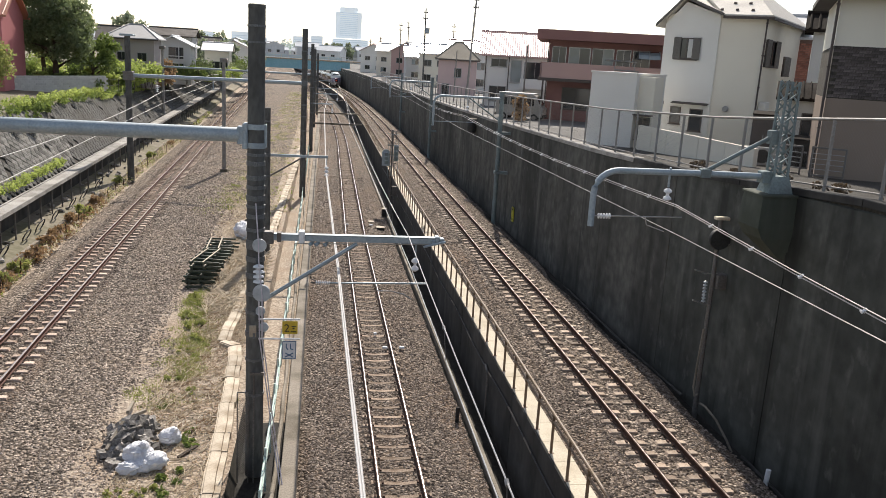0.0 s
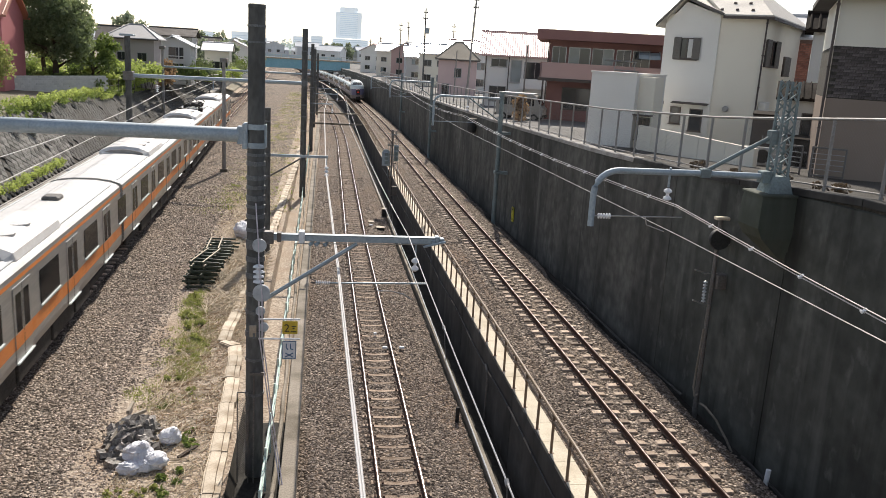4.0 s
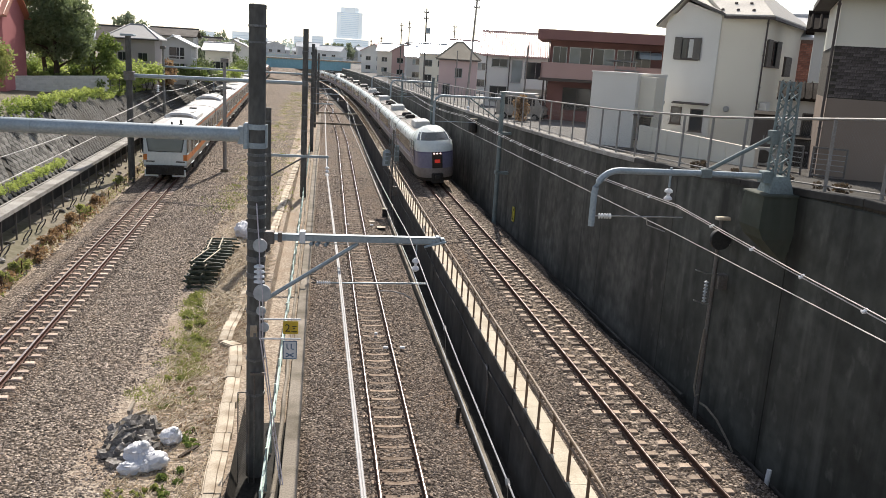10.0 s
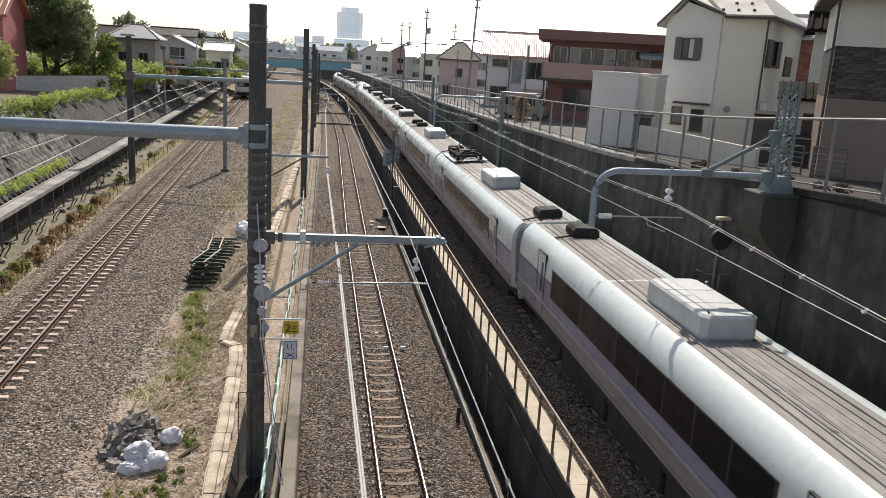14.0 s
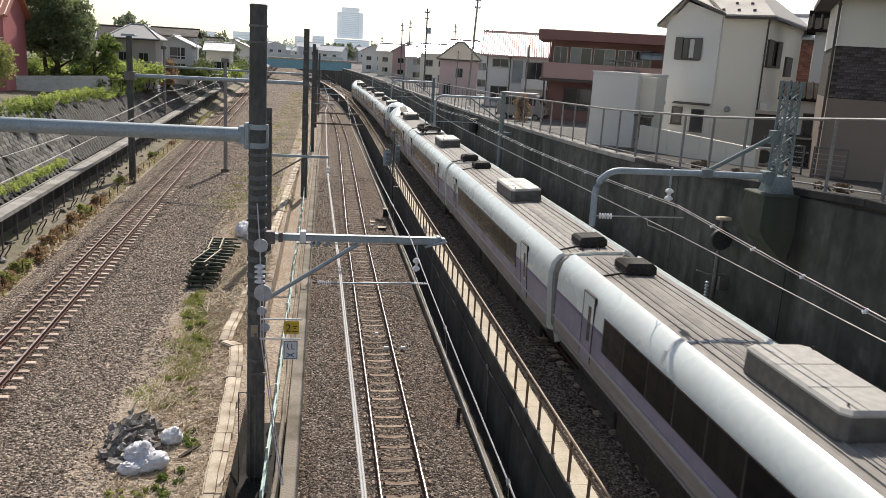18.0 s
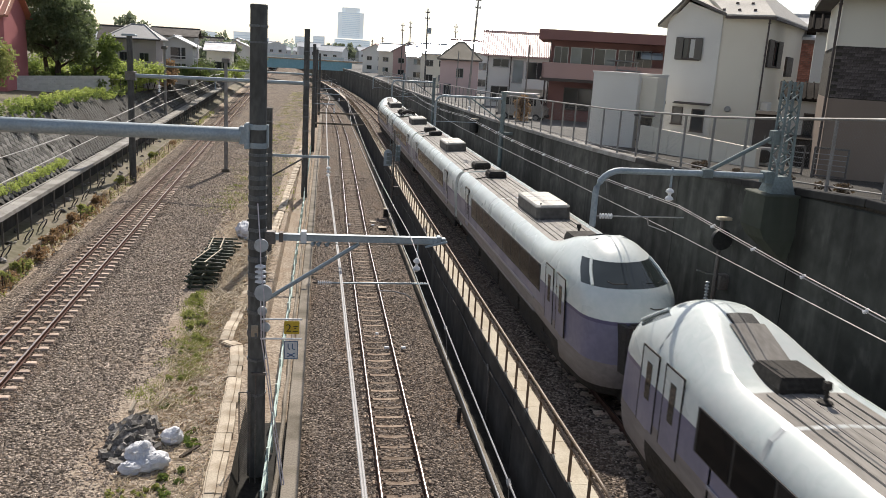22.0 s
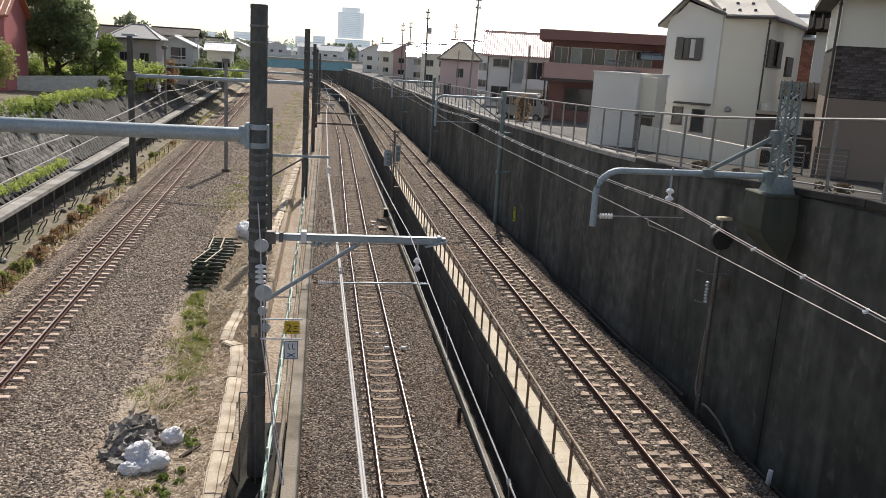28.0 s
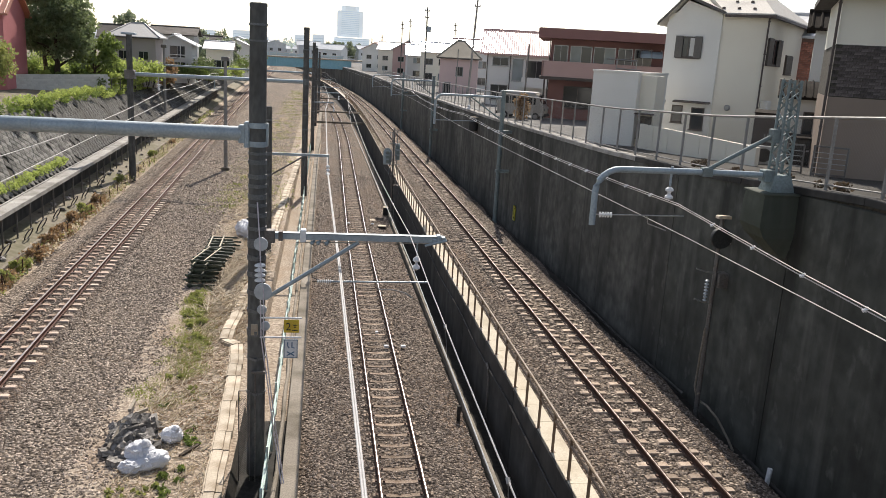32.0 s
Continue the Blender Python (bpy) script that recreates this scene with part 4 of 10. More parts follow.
def wall_mast(y, arm_z, top, drop, label):
    x = x_east(y) - 0.62
    root = thing("wall_mast", (x, y, 0), label, "catenary mast", "wall masts")
    g = Geo()
    g.tube((0, 0, zc(y) - 0.8), (0, 0, top), 0.13, n=14)
    part("pole", g, M_MAST, root, "grey steel tube that stands before the wall", smooth=True)
    g = Geo()
    g.box(-0.18, 0.18, -0.18, 0.18, top, top + 0.06, 0.01)
    part("cap", g, M_MAST, root)
    tube_part("stay", [(-1.9, 0, arm_z - 0.06), (-0.1, 0, arm_z - 1.25)], 0.04, M_MAST, root, "slanting stay tube", 8)
    for zz in (z_street(y) - 0.5, z_street(y) - 2.8):
        g = Geo()
        g.box(-0.17, 0.66, -0.2, 0.2, zz - 0.08, zz + 0.08, 0.01)
        part("clamp", g, M_MAST, root)
    hook_arm(root, -0.1, -3.95, arm_z, drop, 0.07, 0.45)
    tube_part("registration_rod", [(-3.95, 0, arm_z - 1.45), (-1.6, 0, arm_z - 1.42)], 0.022, M_STEEL, root, n=6)
    g = Geo()
    g.tube((-2.0, 0, arm_z), (-2.0, 0, arm_z - 0.45), 0.024, n=6, mi=1)
    insulator(g, (-2.0, 0, arm_z - 0.8), 2, 0.1, 0.17)
    part("hanging_insulator", g, [M_WHITE_I, M_STEEL], root, smooth=True)


wall_mast(47, 7.9, 8.25, 1.7, "grey steel mast before the wall with a hooked arm")
wall_mast(78, 7.7, 8.1, 1.6, "grey steel mast before the wall with a hooked arm")
wall_mast(108, 7.2, 7.7, 1.6, "grey steel mast before the wall with a hooked arm")


# ---- wires ----
def wire(name, label, pts, r, mat, sag=0.0, n=6):
    full = []
    for i, (p, q) in enumerate(zip(pts, pts[1:])):
        p, q = Vector(p), Vector(q)
        m = 8
        sg = sag[min(i, len(sag) - 1)] if isinstance(sag, tuple) else sag
        for k in range(m):
            t = k / m
            full.append(p.lerp(q, t) - Vector((0, 0, 4 * sg * t * (1 - t))))
    full.append(Vector(pts[-1]))
    root = thing(name, full[0], label, "overhead wire")
    g = Geo()
    g.pipe([p - full[0] for p in full], r, n)
    part("strand", g, mat, root, smooth=True)
    return root


def catenary(fx, fz, masts, y0, stag, hm, hc, label, r=0.011, drops=5.0, sag=(0.35,)):
    """A messenger wire, a contact wire under it, and droppers."""
    ys = [y0] + masts
    mess = [(fx(y) + stag * (1 if i % 2 else -1) * 0.3, y, fz(y) + hm) for i, y in enumerate(ys)]
    cont = [(fx(y) + stag * (1 if i % 2 else -1), y, fz(y) + hc) for i, y in enumerate(ys)]
    m = wire("messenger_wire", label + ", messenger wire", mess, r, M_WIRE, sag)
    c = wire("contact_wire", label + ", contact wire", cont, r, M_WIRE, 0.0)
    for i in range(len(ys) - 1):
        if ys[i] > 70:
            break
        for k in range(1, int((ys[i + 1] - ys[i]) / drops)):
            t = k * drops / (ys[i + 1] - ys[i])
            p = Vector(mess[i]).lerp(Vector(mess[i + 1]), t) - Vector((0, 0, 4 * sag[min(i, len(sag) - 1)] * t * (1 - t)))
            q = Vector(cont[i]).lerp(Vector(cont[i + 1]), t)
            g = Geo()
            o = Vector(mess[0])
            g.tube(p - o, q - o, 0.006, n=4)
            g.tube(p - o + Vector((0, -0.04, -0.02)), p - o + Vector((0, 0.04, 0.01)), 0.03, n=6)
            part("dropper", g, M_WIRE_D, m)
    return m, c


catenary(lambda y: xb(y) + 0.0, zb, [19.2, 59.4, 88, 116.8, 140.8, 175, 240], -12, 0.15, 5.75, 4.95, "bare overhead line of the middle track")
mess_c, cont_c = catenary(lambda y: xc(y) - 0.06, zc, [17.8, 47, 78, 108, 140, 175, 240], -22, 0.2, 5.68, 5.0, "bare overhead line of the raised track", sag=(0.62, 0.2, 0.3))
wire("messenger_wire", "second strand beside the raised track's messenger wire", [(xc(y) - 0.02, y, zc(y) + 5.73) for y in (-22, 17.8, 47, 78, 108, 140)], 0.011, M_WIRE, (0.62, 0.2, 0.3))
catenary(lambda y: xa(y) - 0.1, za, [19.2, 59.4, 92, 130, 175, 240], -12, 0.2, 6.1, 5.2, "thin overhead line of the outer track", 0.013)
for dx in (0.0, 0.034):
    wire("feeder_wire", "pale grey feeder cable beside the middle track", [(0.66 + dx, -3, 5.2), (0.48 + dx, 19.2, 5.0), (0.32 + dx, 40, 4.25), (0.36 + dx, 88, 3.9), (0.9 + dx, 116.8, 3.5), (0.7 + dx, 140.8, 3.2), (0.2, 175, 3.2)], 0.018, M_FEEDER, 0.03, 8)


# clamps that tie the twin wires of the raised track, and joints on its contact wire
def wire_clamps(host, pts, r, sags, gap):
    for i in range(2):
        a, b = Vector(pts[i]), Vector(pts[i + 1])
        n = int((b - a).length / gap)
        for k in range(1, n):
            t = k / n
            p = a.lerp(b, t) - Vector((0, 0, 4 * sags[i] * t * (1 - t)))
            if p.y < 2 or p.y > 50:
                continue
            o = Vector(pts[0])
            g = Geo()
            g.tube(p - o + Vector((-0.035, -0.02, -0.012)), p - o + Vector((0.06, 0.0, 0.04)), r, n=6)
            g.tube(p - o + Vector((0, -0.045, 0)), p - o + Vector((0, 0.045, 0)), r * 0.9, n=6)
            part("clamp", g, M_WHITE_I, host)


ys_c = (-22, 17.8, 47)
wire_clamps(mess_c, [(xc(y) - 0.06 + 0.06 * (1 if i % 2 else -1), y, zc(y) + 5.68) for i, y in enumerate(ys_c)], 0.024, (0.62, 0.2), 1.7)


# ---- trains ----
M_SILVER = surf("brushed_stainless", (0.33, 0.33, 0.325), (0.41, 0.41, 0.40), 10, 1.5, 0.4, metal=0.55, relief=0.04, stretch=(1, 0.1, 1))
M_ORANGE = surf("orange_band_film", (0.62, 0.19, 0.035), (0.68, 0.22, 0.045), 10, 1.5, 0.45, relief=0.02)
M_ROOF = surf("pale_grey_train_roof", (0.55, 0.54, 0.52), (0.62, 0.61, 0.59), 8, 0.8, 0.55, relief=0.04, dirt=(0.42, 0.38, 0.33), dirt_amount=0.35)
M_ROOF_D = surf("grimy_express_roof", (0.25, 0.235, 0.215), (0.34, 0.32, 0.295), 10, 0.8, 0.75, relief=0.1, stretch=(1, 0.25, 1), dirt=(0.16, 0.14, 0.12))
M_WHITE_T = surf("white_train_paint", (0.67, 0.74, 0.715), (0.74, 0.79, 0.77), 6, 0.7, 0.35, relief=0.02, dirt=(0.52, 0.53, 0.53), dirt_amount=0.4)
M_LAVENDER = surf("lavender_train_paint", (0.165, 0.165, 0.26), (0.2, 0.2, 0.3), 6, 0.7, 0.4, relief=0.02, dirt=(0.15, 0.145, 0.19))
M_SKIRT = surf("dusty_lower_skirt", (0.2, 0.182, 0.182), (0.265, 0.243, 0.24), 8, 0.8, 0.6, relief=0.03, stretch=(1, 0.2, 1), dirt=(0.17, 0.15, 0.14))
M_PURPLE = surf("dark_purple_stripe", (0.09, 0.08, 0.16), (0.12, 0.11, 0.2), 6, 0.7, 0.4, relief=0.02)
M_UNDER = surf("underframe_grime", (0.03, 0.027, 0.024), (0.055, 0.05, 0.045), 12, 1.5, 0.85)
M_ACBOX = surf("pale_cooling_unit", (0.5, 0.53, 0.53), (0.58, 0.6, 0.6), 6, 1.0, 0.5, relief=0.03, dirt=(0.4, 0.39, 0.36))
M_CAB_GLASS = glass("cab_glass", (0.022, 0.028, 0.028), 0.06)
M_SIDE_GLASS = glass("coach_glass", (0.012, 0.012, 0.013), 0.1, 0.3, 1.14)
M_MAUVE = surf("pale_mauve_trim", (0.25, 0.235, 0.255), (0.32, 0.3, 0.325), 8, 0.8, 0.45, relief=0.02, dirt=(0.3, 0.27, 0.28))
# Grime plus backlit shade in the colour: dark unit sides, lit-looking lids.
M_ACBOX_D = surf("shaded_grimy_cooling_unit", (0.085, 0.08, 0.074), (0.14, 0.132, 0.122), 6, 1.0, 0.7, relief=0.05, dirt=(0.09, 0.08, 0.07))
M_BELLOWS = surf("dusty_gangway_rubber", (0.21, 0.2, 0.185), (0.3, 0.285, 0.265), 8, 1.2, 0.8, relief=0.1, dirt=(0.1, 0.08, 0.065), dirt_amount=0.7)
M_ACLID = surf("dusty_lit_lid", (0.4, 0.39, 0.36), (0.5, 0.49, 0.46), 6, 1.0, 0.6, relief=0.04, dirt=(0.3, 0.27, 0.23))


def coach_glass(name):
    """Tinted panes; behind some of them a pale curtain is drawn."""
    m, nt, p = nodes_of(name)
    info = nt.nodes.new("ShaderNodeObjectInfo")
    drawn = nt.nodes.new("ShaderNodeMapRange")
    drawn.inputs[1].default_value, drawn.inputs[2].default_value = 0.45, 0.95
    nt.links.new(info.outputs["Random"], drawn.inputs[0])
    folds = noise_tex(nt, coords(nt, (1, 1, 0.1)), 6, 3)
    cloth = mix_rgb(nt, folds, (0.026, 0.025, 0.025), (0.05, 0.047, 0.045))
    nt.links.new(mix_rgb(nt, drawn.outputs[0], (0.010, 0.011, 0.012), cloth), p.inputs["Base Color"])
    p.inputs["Roughness"].default_value = 0.12
    p.inputs["Specular IOR Level"].default_value = 0.3
    p.inputs["IOR"].default_value = 1.2
    return m


M_COACH_GLASS = coach_glass("tinted_coach_pane")
M_DOOR = surf("dark_maroon_paint", (0.02, 0.009, 0.008), (0.03, 0.012, 0.011), 8, 1.0, 0.5, relief=0.02)
M_TAIL = haze_tone("red_tail_display", (0.3, 0.02, 0.015), 0.12)
M_NAME = haze_tone("red_name_display", (0.6, 0.045, 0.03), 0.3)
M_LAMP = haze_tone("lit_marker_lamp", (1.0, 0.72, 0.68), 1.1)
LA, LC = 21.9, 21.0
LEAD = {-1: 21.5, 0: LC, 1: 21.2}


def bogie(root, y):
    g = Geo()
    g.box(-1.15, 1.15, y - 1.5, y + 1.5, 0.45, 0.72, 0.05)
    g.box(-1.2, -1.05, y - 1.6, y + 1.6, 0.35, 0.62, 0.04)
    g.box(1.05, 1.2, y - 1.6, y + 1.6, 0.35, 0.62, 0.04)
    b = part("bogie", g, M_UNDER, root, "dark grimy bogie frame")
    for yy in (y - 1.05, y + 1.05):
        for s in (-1, 1):
            g = Geo()
            g.lathe((s * 0.53, yy, 0.43), [(0.05, -0.07), (0.43, -0.065), (0.46, -0.03), (0.46, 0.0), (0.43, 0.05), (0.05, 0.06)], 16, "x")
            part("wheel", g, M_RUST, b)


def commuter_car(name, end=0, panto=False, ac=True):
    """A stainless commuter car: orange bands, four double doors a side. end: +1 or -1 gives it a cab at that end."""
    root = thing(name, (0, 0, 0), "stainless commuter train car with orange bands" + (" and a driving cab" if end else ""), "train car", "commuter train")
    h = LA / 2 - 0.14
    y0, y1 = -h, h
    w = 1.475
    side = [(w - 0.05, 0.95), (w, 1.2), (w, 1.42), (w, 1.82), (w, 3.22), (w - 0.01, 3.33), (w - 0.03, 3.45)]
    roof = [(w - 0.12, 3.53), (w - 0.45, 3.64), (0.5, 3.71), (0, 3.72)]
    half = side + roof
    ring = half + [(-x, z) for x, z in half[-2::-1]]
    mi_half = [0, 0, 1, 0, 1, 0, 2, 2, 2, 2]
    mi = mi_half + mi_half[::-1] + [3]
    g = Geo()
    if end:
        # the cab end slopes back a little towards the top
        e = y1 if end > 0 else y0
        inner = e - end * 0.6
        a, b = [(x, (y0 if end > 0 else y1), z) for x, z in ring], [(x, inner, z) for x, z in ring]
        c = [(x * 0.985, e - end * 0.12 - end * 0.1 * max(0, z - 2.0), z - 0.03 * (z > 3.5)) for x, z in ring]
        rings = [a, b, c] if end > 0 else [c, b, a]
    else:
        rings = [[(x, y, z) for x, z in ring] for y in (y0, y1)]
    g.loft(rings, mi=mi)
    part("body", g, [M_SILVER, M_ORANGE, M_ROOF, M_UNDER], root, "stainless body shell with orange bands")
    # underfloor boxes
    for a, b in ((-5.5, -3.0), (-2.8, 0.4), (0.6, 3.2), (3.4, 5.5)):
        g = Geo()
        g.box(-1.32, 1.32, a, b, 0.28, 0.97, 0.04)
        part("underfloor_box", g, M_UNDER, root)
    for yb in (-7.2, 7.2):
        bogie(root, yb)
    # doors and windows
    pitch = LA / 4.13
    dm, wm, nm = Geo(), Geo(), Geo()
    dm.box(-0.012, 0.018, -0.72, 0.72, 1.05, 3.12, 0.006)
    dmesh = dm.mesh("door", M_SILVER)
    pm = Geo()
    pm.box(0.0, 0.024, -0.56, -0.1, 1.85, 2.9, 0.006)
    pm.box(0.0, 0.024, 0.1, 0.56, 1.85, 2.9, 0.006)
    pane = pm.mesh("pane", M_SIDE_GLASS)
    ob_ = Geo()
    ob_.box(0.0, 0.021, -0.7, 0.7, 1.42, 1.82)
    dband = ob_.mesh("band", M_ORANGE)
    # Door and window sills in white paint: their bright glint is in the colour.
    sl = Geo()
    sl.box(0.0, 0.075, -0.72, 0.72, 1.02, 1.06)
    sill = sl.mesh("door_sill", M_WHITE_T)
    gm = Geo()
    gm.box(-0.01, 0.012, -0.016, 0.016, 1.06, 3.12)
    seam = gm.mesh("seam", M_UNDER)
    wm.box(0.0, 0.016, -1.0, 1.0, 1.98, 2.98, 0.006)
    wmesh = wm.mesh("window", M_SIDE_GLASS)
    sw = Geo()
    sw.box(0.0, 0.016, -0.42, 0.42, 1.98, 2.98, 0.006)
    smesh = sw.mesh("window", M_SIDE_GLASS)
    sg = Geo()
    sg.box(0.0, 0.06, -1.02, 1.02, 1.925, 1.965)
    wsill = sg.mesh("window_sill", M_WHITE_T)
    sg = Geo()
    sg.box(0.0, 0.06, -0.44, 0.44, 1.925, 1.965)
    ssill = sg.mesh("window_sill", M_WHITE_T)
    for s in (1, -1):
        turn = Matrix.Identity(4) if s > 0 else Matrix.Rotation(math.pi, 4, "Z")
        for k in range(4):
            yd = (k - 1.5) * pitch
            d = part("door", dmesh, None, root, at=turn @ Matrix.Translation((w, yd, 0)))
            part("pane", pane, None, d)
            part("band", dband, None, d, "orange band across the door")
            part("seam", seam, None, d, at=(0.01, 0, 0))
            part("door_sill", sill, None, d, "door sill with its glint painted white")
            if k < 3:
                wd = part("window", wmesh, None, root, at=turn @ Matrix.Translation((w, yd + pitch / 2, 0)))
                part("window_sill", wsill, None, wd, "window sill with its glint painted white")
        for yd in (-2.0 * pitch + 0.05, 2.0 * pitch - 0.05):
            wd = part("window", smesh, None, root, at=turn @ Matrix.Translation((w, yd, 0)))
            part("window_sill", ssill, None, wd, "window sill with its glint painted white")
    # roof: cooling unit, vents, gutter
    if ac:
        g, rings = Geo(), []
        for y, s, k in ((-2.5, 0.86, 0.3), (-2.25, 1, 1), (2.25, 1, 1), (2.5, 0.86, 0.3)):
            rings.append([(1.28 * s, y, 3.58), (1.2 * s, y, 3.6 + 0.2 * k), (0.7 * s, y, 3.66 + 0.34 * k), (0, y, 3.68 + 0.38 * k), (-0.7 * s, y, 3.66 + 0.34 * k), (-1.2 * s, y, 3.6 + 0.2 * k), (-1.28 * s, y, 3.58)])
        g.loft(rings)
        part("cooling_unit", g, M_ROOF, root, "arched pale roof cooling unit")
        g = Geo()
        g.loft([[(1.08 * q, y, 3.62) if i in (0, 6) else p for i, p in enumerate([(1.0, y, 3.62), (0.93, y, 3.78), (0.55, y, 3.88), (0, y, 3.93), (-0.55, y, 3.88), (-0.93, y, 3.78), (-1.0, y, 3.62)])] for y, q in ((-2.53, 0.92), (-2.49, 0.92))])
        part("grille", g, M_ROOF_D, root, "grey end grille of the cooling unit")
        for x, yy in ((-0.5, 0.6), (0.5, 0.6), (-0.5, -0.8), (0.5, -0.8)):
            g = Geo()
            g.lathe((x, yy, 4.03), [(0.34, -0.06), (0.36, 0.0), (0.05, 0.012)], 14)
            part("fan_cover", g, M_ROOF, root)
    for yy in (6.2,):
        if end > 0 or panto:
            continue
        g = Geo()
        g.box(-0.3, 0.3, yy - 0.35, yy + 0.35, 3.7, 3.86, 0.05)
        part("roof_vent", g, M_ACBOX_D, root, "small dark roof ventilator")
    for s in (-1, 1):
        g = Geo()
        g.box(s * 1.18 - 0.04, s * 1.18 + 0.04, -h + 0.5, h - 0.5, 3.58, 3.62)
        part("roof_rail", g, M_ACBOX, root)
    if panto:
        low_pantograph(root, 7.6, 3.7, 0.82)
        for x, y in ((-0.85, 4.9), (0.85, 5.2)):
            g = Geo()
            g.box(x - 0.18, x + 0.18, y - 0.25, y + 0.25, 3.62, 3.95, 0.04)
            part("roof_box", g, M_UNDER, root, "dark roof equipment box")
    # dark gangway bellows towards the next car
    for e in (-1, 1):
        if e != end:
            g = Geo()
            g.box(-1.3, 1.3, min(e * h, e * (h + 0.14)), max(e * h, e * (h + 0.14)), 1.0, 3.5, 0.04)
            part("bellows", g, M_BLACK, root, "black gangway bellows")
            g = Geo()
            g.loft([[(x * 1.004, y, z + 0.006 * (z > 2)) for x, z in ring] for y in (e * (h - 0.10), e * (h + 0.0))], caps=False, mi=[3] * len(ring))
            part("end_band", g, [M_BLACK, M_BLACK, M_BLACK, M_BLACK], root)
    if end:
        cab = end * (h - 0.12)
        yy = lambda z: cab - end * 0.1 * max(0, z - 2.0)
        def plate(nm, pts, mat, off, lab=""):
            q = Geo()
            front = [(x, yy(z) + end * off, z) for x, z in pts]
            back = [(x, yy(z) - end * 0.02, z) for x, z in pts]
            q.loft([back, front] if end < 0 else [front, back])
            return part(nm, q, mat, root, lab)
        # black mask with the windscreen
        plate("front_frame", [(-1.42, 1.985), (1.42, 1.985), (1.44, 3.1), (1.32, 3.5), (0.5, 3.63), (-0.5, 3.63), (-1.32, 3.5), (-1.44, 3.1)], M_WHITE_T, 0.008, "white corner frame of the cab front")
        plate("mask", [(-1.12, 2.02), (1.12, 2.02), (1.29, 3.1), (1.24, 3.42), (0.5, 3.53), (-0.5, 3.53), (-1.24, 3.42), (-1.29, 3.1)], M_BLACK, 0.016, "black front mask")
        plate("windscreen", [(-1.06, 2.08), (1.06, 2.08), (1.2, 2.95), (1.18, 3.15), (-1.18, 3.15), (-1.2, 2.95)], M_CAB_GLASS, 0.03, "dark windscreen")
        plate("display", [(-0.15, 3.28), (0.75, 3.28), (0.75, 3.46), (-0.15, 3.46)], M_TAIL, 0.035, "red lit destination display")
        plate("front_panel", [(-1.42, 1.12), (1.42, 1.12), (1.42, 1.98), (-1.42, 1.98)], M_WHITE_T, 0.02)
        for s in (-1, 1):
            plate("front_band", sorted([(s * 1.2, 1.45), (s * 1.44, 1.45)]) + sorted([(s * 1.2, 1.85), (s * 1.44, 1.85)], reverse=True), M_ORANGE, 0.03, "orange corner band")
            plate("headlight", sorted([(s * 0.7, 1.32), (s * 1.3, 1.32)]) + sorted([(s * 0.7, 1.4), (s * 1.3, 1.4)], reverse=True), M_CAB_GLASS, 0.03)
            g = Geo()
            g.box(min(s * 0.45, s * 1.35), max(s * 0.45, s * 1.35), cab + end * 0.12 - 0.1, cab + end * 0.12 + 0.1, 0.34, 0.82, 0.04)
            part("skirt", g, M_WHITE_T, root, "pale front skirt")
        g = Geo()
        g.box(-1.25, 1.25, cab - 0.35, cab + 0.05, 0.5, 1.1, 0.04)
        g.box(-0.2, 0.2, min(cab, cab + end * 0.5), max(cab, cab + end * 0.5), 0.7, 1.0, 0.04)
        part("coupler", g, M_UNDER, root, "dark coupler and apron")
        for x, dy in ((0.35, 0.9), (0.75, 2.6), (-0.9, 0.4)):
            g = Geo()
            g.box(x - 0.16, x + 0.16, cab - end * dy - 0.1, cab - end * dy + 0.1, 3.66, 3.74, 0.02)
            g.lathe((x, cab - end * dy, 3.74), [(0.07, 0), (0.06, 0.16), (0.09, 0.18), (0.09, 0.22), (0.03, 0.3)], 10)
            part("aerial", g, M_UNDER, root, "black roof aerial")
    return root


def express_section(w=1.41):
    half = [(w - 0.26, 0.75), (w - 0.22, 1.12), (w - 0.03, 1.2), (w, 1.3), (w, 1.66), (w, 2.45), (w - 0.02, 2.92), (w - 0.13, 3.25), (w - 0.31, 3.44), (w - 0.46, 3.5), (w - 0.52, 3.44), (0.45, 3.46), (0, 3.48)]
    mi = [3, 3, 4, 4, 1, 0, 0, 0, 0, 0, 2, 2]
    ring = half + [(-x, z) for x, z in half[-2::-1]]
    return ring, mi + mi[::-1] + [3]


def between(rows, z):
    """Straight lines between (z, value) rows."""
    for (a, p), (b, q) in zip(rows, rows[1:]):
        if z <= b:
            return p + (q - p) * max(0.0, z - a) / (b - a)
    return rows[-1][1]


